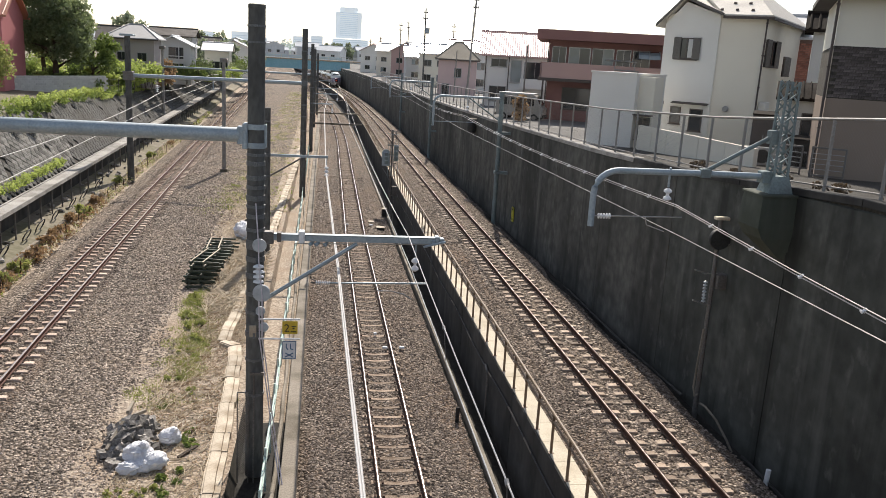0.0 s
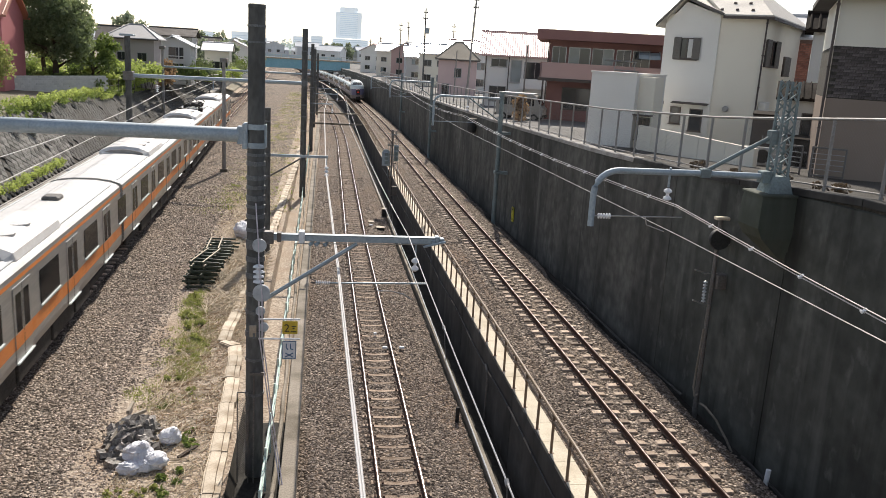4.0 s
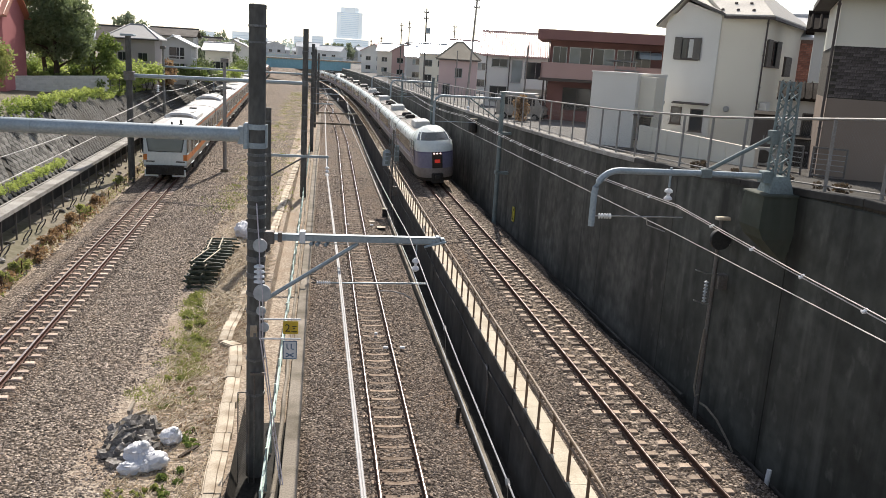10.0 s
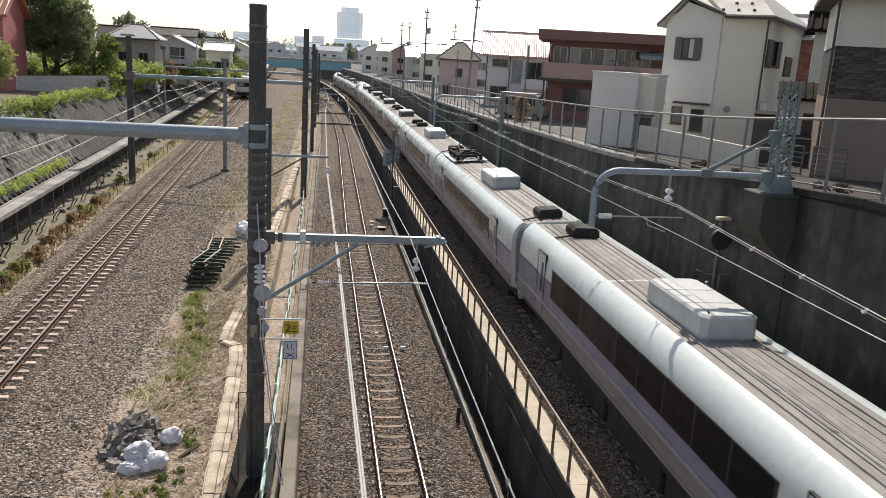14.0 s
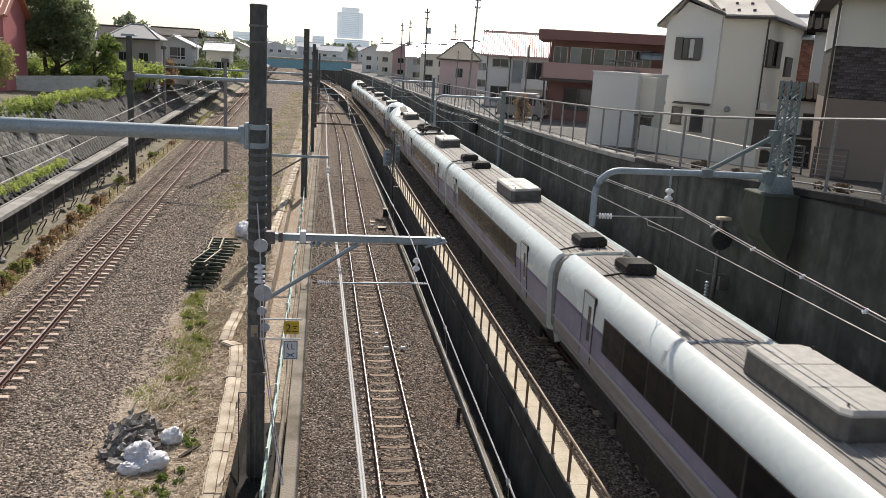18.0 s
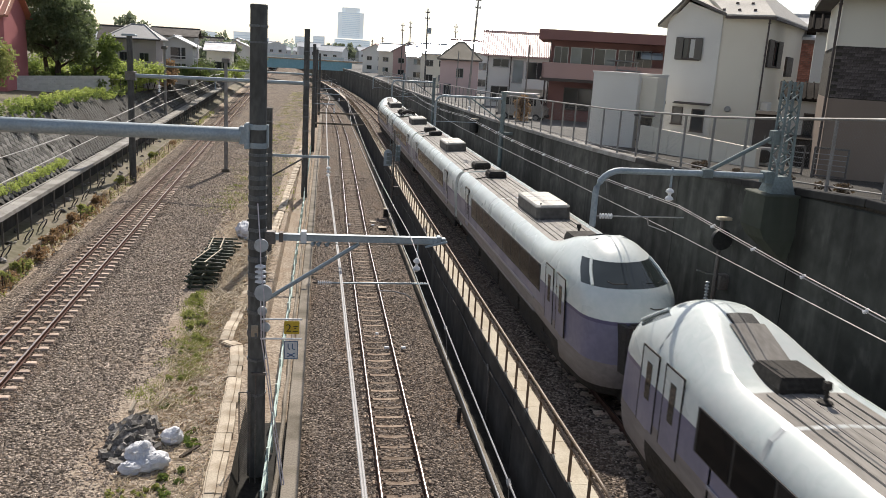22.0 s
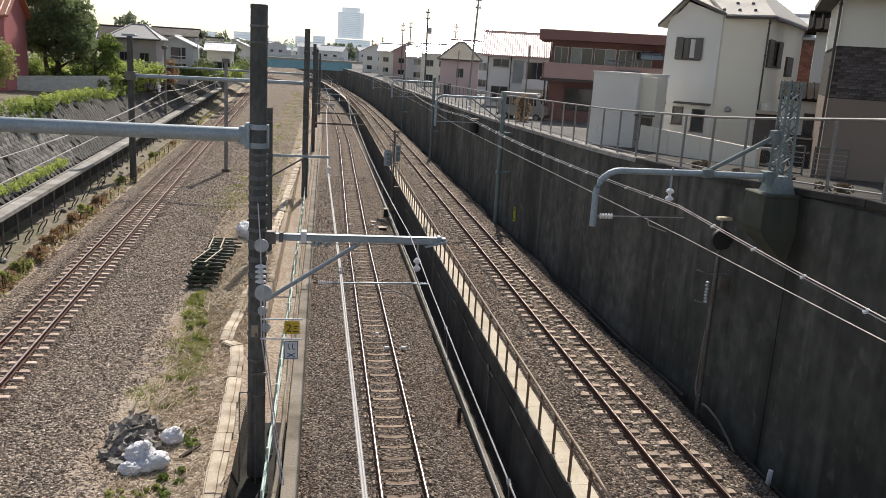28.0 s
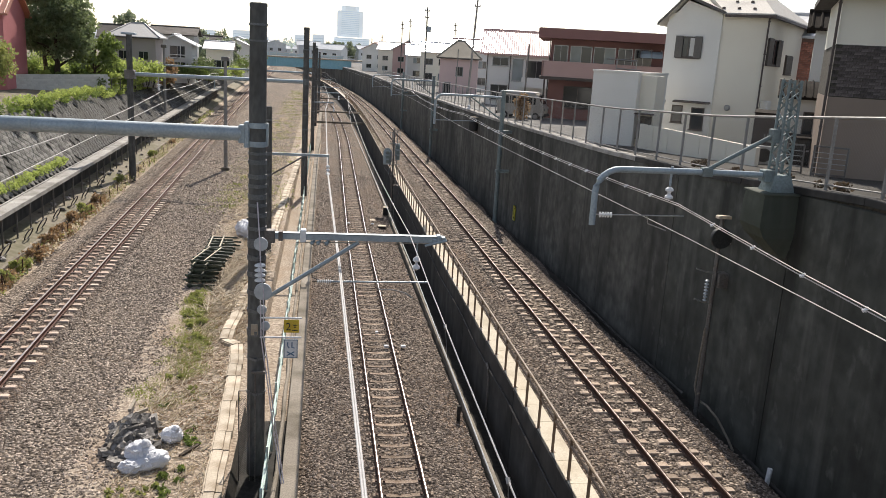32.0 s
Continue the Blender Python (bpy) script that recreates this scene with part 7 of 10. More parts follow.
    # narrow house wedged behind
    r = gable_house("narrow_house", "narrow cream house with dark glazed roof tiles", (22.45, 36.3, 6.8), -31, 2.6, 1.9, 5.55, 0.55, M_GREYW2, M_BROOF, 0.4, True, 9)
    T = Matrix.Translation((17.55, 29.9, 7.1)) @ Matrix.Rotation(radians(-30), 4, "Z")
    r = thing("lean_to", T, "lean-to with a dark tiled roof", "shed", "houses")
    g = Geo()
    g.box(0, 2.4, 0, 1.2, -0.4, 2.2)
    part("wall", g, M_GREYW2, r)
    g = Geo()
    g.loft([[(-0.2, -0.3, 2.1), (2.5, -0.3, 2.1), (2.5, 1.2, 2.7), (-0.2, 1.2, 2.7)], [(-0.2, -0.3, 2.2), (2.5, -0.3, 2.2), (2.5, 1.2, 2.8), (-0.2, 1.2, 2.8)]])
    rf = part("roof", g, M_BROOF, r)
    roof_ribs(rf, (-0.2, 1.2, 2.8), (2.5, 1.2, 2.8), (-0.2, -0.3, 2.2), (2.5, -0.3, 2.2), 10, 0.035, M_BROOF)
    window(r, 1.2, 0.7, 0.8, 0.95, 2, frame_mat=M_TRIM)
    # dark block added for the dark doorway in the alley beside the white house
    r = thing("garden_shed", Matrix.Translation((17.42, 31.5, z_street(31) - 0.05)) @ Matrix.Rotation(radians(-30), 4, "Z"), "dark brown doored block standing in for the alley's dark doorway", "shed")
    g = Geo()
    g.box(0, 1.0, 0, 0.9, 0, 1.75, 0.01)
    part("body", g, M_TRIM, r)
    for k in range(2):
        g = Geo()
        g.box(0.03 + 0.475 * k, 0.49 + 0.475 * k, -0.025, 0.0, 0.06, 1.68, 0.006)
        d_ = part("door", g, M_TRIM, r, "ribbed sliding door")
        g = Geo()
        g.box(0.42 + 0.12 * k, 0.45 + 0.12 * k, -0.045, -0.025, 0.75, 0.95)
        part("handle", g, M_ALU, d_)
    g = Geo()
    g.loft([[(-0.06, -0.12, 1.755), (1.06, -0.12, 1.755), (1.06, 0.95, 1.84), (-0.06, 0.95, 1.84)], [(-0.06, -0.12, 1.8), (1.06, -0.12, 1.8), (1.06, 0.95, 1.9), (-0.06, 0.95, 1.9)]])
    part("roof", g, M_BROOF, r)
    # dark clutter in front of the lean-to
    r = thing("storage_box", Matrix.Translation((16.95, 28.0, z_street(27.9) - 0.05)) @ Matrix.Rotation(radians(-24), 4, "Z"), "dark grey storage box in front of the lean-to", "storage box")
    g = Geo()
    g.box(0, 1.3, 0, 0.6, 0, 0.95, 0.02)
    box_ = part("body", g, M_UNDER, r)
    g = Geo()
    g.loft([[(-0.04, -0.05, 0.955), (1.34, -0.05, 0.955), (1.34, 0.65, 1.06), (-0.04, 0.65, 1.06)], [(-0.04, -0.05, 1.0), (1.34, -0.05, 1.0), (1.34, 0.65, 1.1), (-0.04, 0.65, 1.1)]])
    part("lid", g, M_BROOF, r, "sloping dark lid")
    g = Geo()
    g.box(0.6, 0.7, -0.02, 0.0, 0.5, 0.56)
    part("handle", g, M_ALU, box_)
    # red brick house that shows in the gap behind
    r = gable_house("brick_house", "red-brown brick house behind the white house", (24.9, 43.6, 6.6), -30, 6.5, 6, 5.6, 1.2, M_REDBRICK, M_ROOF_S, 0.3, True)
    for row in range(26):
        for k in range(10):
            part("brick", red_me, None, r, at=(0.03 + 0.26 * k + (0.12 if row % 2 else 0), -0.004, 2.6 + 0.105 * row))
    r = hip_house("pink_house", "small pink house with a dark olive hipped roof", (13.96, 100.7, 5.3), -11, 4.6, 7, 4.6, 2.0, M_PINK2, M_ROOF_O, 0.4, 1.9)
    window(r, 2.4, 2.5, 0.9, 1.1, 2)
    window(r, 1.0, 0.4, 0.9, 1.3, 2)
    # a string of small houses along the street, getting smaller
    rng = random.Random(12)
    walls, roofs = [M_WHITEW, M_CREAM, M_GREYW, M_WHITEW, M_PINK], [M_ROOF_G, M_ROOF_S, M_ROOF_P, M_ROOF_S]
    for k, (x, y) in enumerate(((15.5, 118), (13, 135), (12.6, 152), (19, 140), (11.5, 172), (18, 165), (10, 195), (17, 192), (7.5, 220), (15, 222), (24, 180), (26, 230), (12, 250))):
        w, d, h = rng.uniform(5, 7.5), rng.uniform(6, 8), rng.choice((4.6, 5.2, 5.6))
        r = gable_house("street_house", "small two-storey house with a pitched roof beside the street", (x + 2.5, y, z_street(y) - 0.1), rng.uniform(-14, -2), w, d, h, rng.uniform(1.2, 1.9), walls[k % 5], roofs[rng.randrange(4)], 0.4, rng.random() < 0.6)
        for zz in (0.9, 3.2):
            for f in (0.28, 0.72):
                window(r, w * f, zz, 1.3, 1.0, 2, lit=(0,) if rng.random() < 0.3 else ())


right_bank()


def utility_poles():
    for x, y, z0, top, r, lean in ((15.9, 91, 5.6, 16.8, 0.17, 0.5), (13.45, 111.4, 5.4, 16.2, 0.15, -0.05), (13.9, 152, 4.9, 15.7, 0.14, 0.0), (16.3, 162, 4.9, 16.6, 0.14, 0), (13.2, 235, 3.0, 13.8, 0.2, 0), (16, 235, 3.0, 14.7, 0.2, 0), (22, 142, 5, 15.7, 0.13, 0), (15.0, 61.2, 6.1, 11.3, 0.1, 0.1), (13.6, 85.2, 5.8, 10.8, 0.1, 0.05)):
        root = thing("utility_pole", (x, y, z0), "tall slim utility pole beside the street", "utility pole", "utility poles")
        g = Geo()
        g.tube((0, 0, -0.3), (lean, 0, top - z0), r * 0.8, r * 0.5, 10)
        part("pole", g, M_SLAB if y < 95 else M_POLE, root, smooth=True)
        if top > 13:
            for dz in (0.5, 1.3):
                g = Geo()
                g.box(lean - 0.3, lean + 0.3, -0.04, 0.04, top - z0 - dz - 0.06, top - z0 - dz + 0.06)
                part("cross_arm", g, M_STEEL_D, root)
                for xx in (-0.26, 0, 0.26):
                    g = Geo()
                    g.lathe((lean + xx, 0, top - z0 - dz + 0.06), [(0.03, 0), (0.06, 0.06), (0.04, 0.14)], 8)
                    part("insulator", g, M_WHITE_I, root)
            if 100 < y < 120:
                g = Geo()
                g.lathe((lean + 0.3, 0, top - z0 - 3.2), [(0.02, 0), (0.3, 0.02), (0.3, 0.75), (0.02, 0.8)], 12)
                part("transformer", g, M_STEEL, root)


utility_poles()


M_PALEB = surf("pale_blue_panel", (0.55, 0.66, 0.70), (0.62, 0.72, 0.75), 2, 0.2, 0.6, relief=0.02)


def far_bridge():
    y = 258
    root = thing("road_bridge", (-10, y, 0), "pale blue steel girder road bridge over the tracks", "bridge", kind="structure")
    # Blue paint lightened: haze over the distance is put into its colour.
    M_BLUE = surf("hazed_blue_bridge_paint", (0.27, 0.52, 0.60), (0.33, 0.58, 0.66), 2, 0.2, 0.6, relief=0.03, dirt=(0.22, 0.44, 0.5))
    g = Geo()
    g.box(-26, 18.5, -0.3, 0.3, 4.3, 6.9)
    part("girder", g, M_BLUE, root, "blue plate girder")
    for x in steps(-26, 18, 1.6):
        g = Geo()
        g.box(x - 0.08, x + 0.08, -0.5, -0.3, 4.35, 6.85)
        part("stiffener", g, M_BLUE, root)
    g = Geo()
    g.box(-30, 22, -0.6, 6, 6.9, 7.3)
    part("deck", g, M_CONC, root)
    g = Geo()
    for x in steps(-30, 22, 2):
        g.box(x - 0.06, x + 0.06, -0.5, -0.38, 7.3, 8.4)
    g.box(-30, 22, -0.5, -0.4, 8.3, 8.4)
    g.box(-30, 22, -0.5, -0.4, 7.8, 7.86)
    part("parapet", g, M_WHITEW, root, "pale parapet rail")
    for x in steps(-22, 16, 2)[:-1]:
        g = Geo()
        g.box(x + 0.05, x + 1.95, -0.36, -0.3, 7.35, 8.28)
        part("parapet_panel", g, M_PALEB, root, "pale blue parapet panel")


far_bridge()
# The skyline's haze is painted: pale colour with a glow of its own.
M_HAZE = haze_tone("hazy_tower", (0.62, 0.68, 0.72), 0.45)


def far_towers():
    root = thing("far_tower", (44, 1500, 0), "pale hazy high-rise tower on the skyline", "tower block", kind="structure")
    g = Geo()
    c = 7
    for z0, z1, x0, x1 in ((34, 78, -21, 24), (78, 86, -14, 17)):
        ring = [(x0 + c, 0), (x1 - c, 0), (x1, c), (x1, 40), (x0, 40), (x0, c)]
        g.loft([[(x, y, z0) for x, y in ring], [(x, y, z1) for x, y in ring]])
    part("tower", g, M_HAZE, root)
    for z in steps(38, 76, 3.2):
        g = Geo()
        g.box(-14, 17, -0.6, 0, z, z + 1.2)
        part("window_band", g, M_HAZE2, root)
    g = Geo()
    g.box(-26, 36, -4, 40, -10, 32)
    part("podium", g, M_HAZE, root)
    for z in steps(2, 30, 3.6):
        g = Geo()
        g.box(-24, 34, -4.6, -4, z, z + 1.5)
        part("window_band", g, M_HAZE2, root)
    # a ragged line of far blocks and wooded rise
    rng = random.Random(3)
    for k in range(46):
        x = -420 + 24 * k + rng.uniform(-8, 8)
        y = rng.uniform(1250, 1700)
        h = rng.choice((14, 18, 22, 26, 32, 40 if x > 60 else 20))
        r2 = thing("far_block", (x, y, -6), "pale hazy block far off on the skyline", "building", "skyline", kind="structure")
        g = Geo()
        w = rng.uniform(14, 30)
        g.box(-w / 2, w / 2, 0, 20, 0, h + 6)
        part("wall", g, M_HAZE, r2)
        for z in steps(9, h + 3, 3.6)[:-1]:
            g = Geo()
            g.box(-w / 2 + 1, w / 2 - 1, -0.4, 0, z, z + 1.4)
            part("window_band", g, M_HAZE2, r2)


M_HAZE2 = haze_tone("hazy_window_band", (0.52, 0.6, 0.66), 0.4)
far_towers()


def beyond_bridge():
    """Roofs and tree tops behind the bridge, paled by haze put into their colours."""
    rng = random.Random(52)
    m_far = [surf("hazed_pale_wall", (0.7, 0.71, 0.71), (0.78, 0.79, 0.78), 1, 0.1, 0.9), surf("hazed_grey_wall", (0.58, 0.6, 0.62), (0.66, 0.68, 0.7), 1, 0.1, 0.9)]
    m_roof = surf("hazed_grey_roof", (0.5, 0.53, 0.56), (0.58, 0.61, 0.64), 1, 0.1, 0.8)
    for k in range(34):
        y = 285 + 9 * k + rng.uniform(-4, 4)
        x = -70 + (k * 37) % 120 + rng.uniform(-6, 6)
        w, h = rng.uniform(6, 11), rng.choice((4.5, 5.5, 6.5))
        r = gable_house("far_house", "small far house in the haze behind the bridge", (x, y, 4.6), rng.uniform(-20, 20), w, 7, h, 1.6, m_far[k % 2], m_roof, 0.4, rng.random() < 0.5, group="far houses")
        for f in (0.3, 0.7):
            window(r, w * f, h * 0.55, 1.4, 1.2, 2)


beyond_bridge()


def cross_struts():
    for y, z in ((111.0, 0.6), (121.4, 1.25), (171.0, 0.3)):
        r = thing("cross_strut", (0, y, z), "pale concrete strut across the sunken track", "strut", "cross struts", kind="structure")
        g = Geo()
        g.box(-1.3, x_mid(y) + 0.1, -0.14, 0.14, -0.12, 0.12, 0.02)
        part("beam", g, M_KERB, r)


cross_struts()


# ---- plants ----
def leaf_cloud(g, c, r, n, size, rng, flat=1.0):
    """Small leaves, each a bent quad, spread through a lump with most of them near its skin."""
    for _ in range(n):
        a, u = rng.uniform(0, 2 * math.pi), rng.uniform(-1, 1)
        k = rng.random() ** 0.4
        s = math.sqrt(1 - u * u)
        p = Vector((c[0] + r * k * s * math.cos(a), c[1] + r * k * s * math.sin(a), c[2] + r * k * u * flat))
        d = Vector((rng.gauss(0, 1), rng.gauss(0, 1), rng.gauss(0, 0.7))).normalized()
        e = d.orthogonal().normalized()
        e = Matrix.Rotation(rng.uniform(0, 6.28), 3, d) @ e
        L = size * rng.uniform(0.6, 1.3)
        w = d.cross(e) * L * 0.42
        q = p + e * L * 0.5
        t = p + e * L - d * L * 0.15
        g.add([p, q + w, t, q - w], [(0, 1, 2), (0, 2, 3)])


def tree(name, label, at, h, r, mat, seed, n=5200, size=0.3, trunk=0.22, clumps=34, base=0.28, group="trees"):
    rng = random.Random(seed)
    root = thing(name, at, label, "tree", group)
    g = Geo()
    pts = [(0, 0, -0.3)]
    for k in range(1, 7):
        pts.append((rng.uniform(-0.1, 0.1) * k * 0.4, rng.uniform(-0.1, 0.1) * k * 0.4, h * 0.75 * k / 6))
    for k in range(6):
        g.tube(pts[k], pts[k + 1], trunk * (1 - k / 7), trunk * (1 - (k + 1) / 7), 8)
    limbs = []
    for k in range(12):
        a = 2.4 * k + rng.uniform(-0.4, 0.4)
        z0 = h * (base + 0.4 * k / 12)
        rr = r * rng.uniform(0.5, 0.85)
        q = (rr * math.cos(a), rr * math.sin(a), z0 + rr * rng.uniform(0.35, 0.8))
        m_ = (q[0] * 0.45, q[1] * 0.45, z0 + (q[2] - z0) * 0.6)
        g.tube((0, 0, z0), m_, trunk * 0.45, trunk * 0.28, 6)
        g.tube(m_, q, trunk * 0.28, trunk * 0.08, 6)
        limbs.append(q)
    part("trunk", g, M_BARK, root, "dark tapered trunk with limbs", smooth=True)
    g = Geo()
    for k in range(clumps):
        if k < len(limbs):
            c = limbs[k]
        else:
            a, u = rng.uniform(0, 6.28), rng.uniform(-0.75, 1)
            q = rng.uniform(0.45, 0.95)
            zc_, rz = h * (base + 1) / 2 + 0.1, h * (1 - base) / 2
            s = math.sqrt(max(0, 1 - u * u))
            c = (r * q * s * math.cos(a), r * q * s * math.sin(a), zc_ + rz * q * u)
        leaf_cloud(g, c, r * rng.uniform(0.22, 0.38), n // clumps, size, rng, 0.8)
    part("crown", g, mat, root, "crown of many small leaves")
    return root


def bush(name, label, at, rx, ry, rz, mat, seed, n=700, size=0.16, category="bush", group="bushes"):
    rng = random.Random(seed)
    root = thing(name, at, label, category, group)
    g = Geo()
    for k in range(5):
        a = rng.uniform(0, 6.28)
        g.tube((0, 0, -0.05), (rx * 0.5 * math.cos(a), ry * 0.5 * math.sin(a), rz * 0.8), 0.02, 0.008, 5)
    part("stem", g, M_BARK, root)
    g = Geo()
    m = max(4, n // 120)
    for k in range(m):
        a, q = rng.uniform(0, 6.28), rng.random() ** 0.5
        c = (rx * 0.75 * q * math.cos(a), ry * 0.75 * q * math.sin(a), rz * rng.uniform(0.3, 0.75))
        leaf_cloud(g, c, min(rx, ry, rz) * rng.uniform(0.4, 0.6), n // m, size, rng)
    part("leaves", g, mat, root)
    return root


def strip_plants(name, label, fpos, y0, y1, width, height, mat, seed, per_m, size, category="hedge"):
    """A ragged strip of leaves that follows the bank."""
    rng = random.Random(seed)
    o = Vector(fpos((y0 + y1) / 2))
    root = thing(name, o, label, category, kind="stuff")
    g = Geo()
    y = y0
    while y < y1:
        hh = height * (0.55 + 0.9 * abs(noise.noise(Vector((y * 0.35, seed, 0)))) + rng.uniform(-0.15, 0.25))
        c = Vector(fpos(y)) - o + Vector((rng.uniform(-width, width) / 2, 0, hh * 0.45))
        leaf_cloud(g, c, hh * 0.6, per_m // 3, size, rng)
        y += 0.33
    part("leaves", g, mat, root)
    return root


def grass(name, label, spots, mat, seed, h=0.22, category="weeds", blade=0.012):
    """Tufts of blades: spots of (x, y, z, radius, count)."""
    rng = random.Random(seed)
    o = Vector(spots[0][:3])
    root = thing(name, o, label, category, kind="stuff")
    g = Geo()
    for x, y, z, r, n in spots:
        for _ in range(n):
            a, q = rng.uniform(0, 6.28), r * math.sqrt(rng.random())
            p = Vector((x + q * math.cos(a), y + q * math.sin(a), z)) - o
            d = Vector((rng.gauss(0, 0.6), rng.gauss(0, 0.6), 1)).normalized() * h * rng.uniform(0.5, 1.3)
            w = Vector((rng.gauss(0, 1), rng.gauss(0, 1), 0)).normalized() * blade
            b = Vector((rng.gauss(0, 1), rng.gauss(0, 1), 0)) * h * 0.3
            g.add([p - w, p + w, p + d * 0.6 + w * 0.8 + b * 0.4, p + d * 0.6 - w * 0.8 + b * 0.4, p + d + b], [(0, 1, 2, 3), (3, 2, 4)])
    part("blades", g, mat, root)
    return root


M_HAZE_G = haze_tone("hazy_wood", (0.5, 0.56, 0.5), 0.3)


def far_wood():
    """A hazy wooded rise on the skyline."""
    rng = random.Random(71)
    root = thing("far_wood", (0, 900, 0), "hazy grey-green wood far off on the skyline", "wood", kind="stuff")
    g = Geo()
    for k in range(46):
        x = rng.choice((rng.uniform(-260, 30), rng.uniform(60, 150)))
        c = (x, rng.uniform(-40, 60), 4 + rng.uniform(0, 9))
        leaf_cloud(g, c, rng.uniform(7, 13), 70, 3.2, rng, 0.7)
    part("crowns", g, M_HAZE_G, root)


far_wood()


# ---- left bank ----
def slope_point(y, s):
    """A point on the stone slope; s from 0 at its foot to 1 at its head."""
    a = xa(y)
    x0, z0 = a - 4.75, za(y) + 1.62
    x1, z1 = a - SLOPE_OUT, slope_top(y)
    return Vector((x0 + (x1 - x0) * s, y, z0 + (z1 - z0) * s))


def stone_slope():
    root = thing("slope_paving", (-16, 60, 3), "mossy stone pitching laid diagonally on the cutting's slope", "stone slope", kind="structure")
    o = Vector((-16, 60, 3))
    n = Vector((0.77, 0, 0.64))
    up = Vector((-0.64, 0, 0.77)).normalized()
    half = 0.36
    rng = random.Random(8)
    shared = []
    for k in range(6):
        g = Geo()
        r = half * 0.9
        lift = 0.05 + 0.03 * rng.random()
        base = [(r, 0), (0, r), (-r, 0), (0, -r)]
        top = [(x * 0.8 + rng.uniform(-0.02, 0.02), y * 0.8 + rng.uniform(-0.02, 0.02)) for x, y in base]
        rings = [[tuple(Vector((0, a, 0)) + up * b - n * 0.12) for a, b in base], [tuple(Vector((0, a, 0)) + up * b + n * lift * 0.6) for a, b in base], [tuple(Vector((0, a, 0)) + up * b + n * lift) for a, b in top]]
        g.loft(rings)
        shared.append((g, g.mesh("stone", M_MASONRY)))
    rest = Geo()
    made = 0
    y = 26.0
    col = 0
    while y < 168:
        L = (slope_point(y, 1) - slope_point(y, 0)).length
        k = 0
        while True:
            d = (k + (0.5 if col % 2 else 0)) * 2 * half * 0.95 + 0.2
            if d > L - 0.1:
                break
            p = slope_point(y, d / L) - o
            g, me = shared[rng.randrange(6)]
            if rng.random() < 0.04:
                k += 1
                continue
            if 38 < y < 66 and made < 300:
                part("stone", me, None, root, at=tuple(p))
                made += 1
            else:
                rest.add([Vector(v) + p for v in g.v], g.f)
            k += 1
        y += half * 0.95
        col += 1
    tagged(part("stone_field", rest, M_MASONRY, root), kind="stuff")


stone_slope()


def walkway():
    """The raised cable walkway along the foot of the slope: slabs on short posts."""
    root = thing("cable_walkway", (0, 0, 0), "raised concrete cable walkway on short posts", "walkway", kind="structure")
    x_w = lambda y: xa(y) - 4.1
    z_w = lambda y: za(y) + 1.72
    for y in steps(24, 150, 2.0)[:-1]:
        g, rings = Geo(), []
        for yy in (y + 0.01, y + 1.99):
            x, z = x_w(yy), z_w(yy)
            rings.append([(x - 0.42, yy, z - 0.14), (x - 0.42, yy, z + 0.05), (x - 0.33, yy, z + 0.05), (x - 0.33, yy, z), (x + 0.3, yy, z), (x + 0.3, yy, z + 0.04), (x + 0.36, yy, z + 0.04), (x + 0.38, yy, z - 0.14)])
        g.loft(rings)
        g.f = [f[::-1] for f in g.f]
        part("slab", g, M_SLAB, root)
    pm = Geo()
    pm.box(-0.035, 0.035, -0.035, 0.035, -1.35, 0, 0.006)
    post = pm.mesh("post", M_STEEL_D)
    bm_ = Geo()
    bm_.box(-0.95, 0.0, -0.03, 0.03, -0.1, -0.02)
    br = bm_.mesh("bracket", M_STEEL_D)
    for y in steps(25, 149, 2.0):
        part("post", post, None, root, at=(x_w(y) + 0.33, y, z_w(y) - 0.14))
        part("bracket", br, None, root, at=(x_w(y) + 0.33, y, z_w(y) - 0.14))
    # Dark sheet added behind the posts to give the shade under the slabs.
    g = Geo()
    rings = [[(x_w(y) - 0.5, y, z_w(y) - 1.5), (x_w(y) - 0.5, y, z_w(y) - 0.17), (x_w(y) - 0.4, y, z_w(y) - 0.17), (x_w(y) - 0.4, y, z_w(y) - 1.5)] for y in steps(24, 150, 6)]
    g.loft(rings)
    part("back_wall", g, M_WALL2, root, "dark sheet for the shade under the walkway")
    rng = random.Random(4)
    for y in (36, 39.2, 41.3, 44, 47.5, 50, 54):
        g = Geo()
        x, z = x_w(y) + 0.75, za(y) + 0.12
        rr = rng.uniform(0.25, 0.4)
        g.pipe([(x + rr * 0.5 * math.sin(t), y + rr * 1.6 * math.cos(t), z + 0.35 + rr * math.sin(t)) for t in [2 * math.pi * k / 14 for k in range(15)]], 0.03, 6)
        t2 = thing("cable_coil", (0, 0, 0), "black cable hanging in a loop under the walkway", "cable", "cable loops")
        part("loop", g, M_BLACK, t2)


walkway()


def apron_rubble():
    rng = random.Random(88)
    for k in range(60):
        y = 34 + 60 * rng.random()
        t = rng.random()
        s = rng.uniform(0.07, 0.2)
        r = thing("rubble", (xa(y) - 4.3 + 1.1 * t, y, za(y) + 0.5 - 0.32 * t + s * 0.2), "broken piece of grey concrete under the walkway", "rubble", "apron rubble")
        r.rotation_euler = (rng.uniform(-0.5, 0.5), rng.uniform(-0.5, 0.5), rng.uniform(0, 3))
        g = Geo()
        g.blob((0, 0, 0), s, s * rng.uniform(0.7, 1.4), s * rng.uniform(0.4, 0.8), rng, 0.3, 6, 4)
        part("piece", g, M_STONE, r)


apron_rubble()


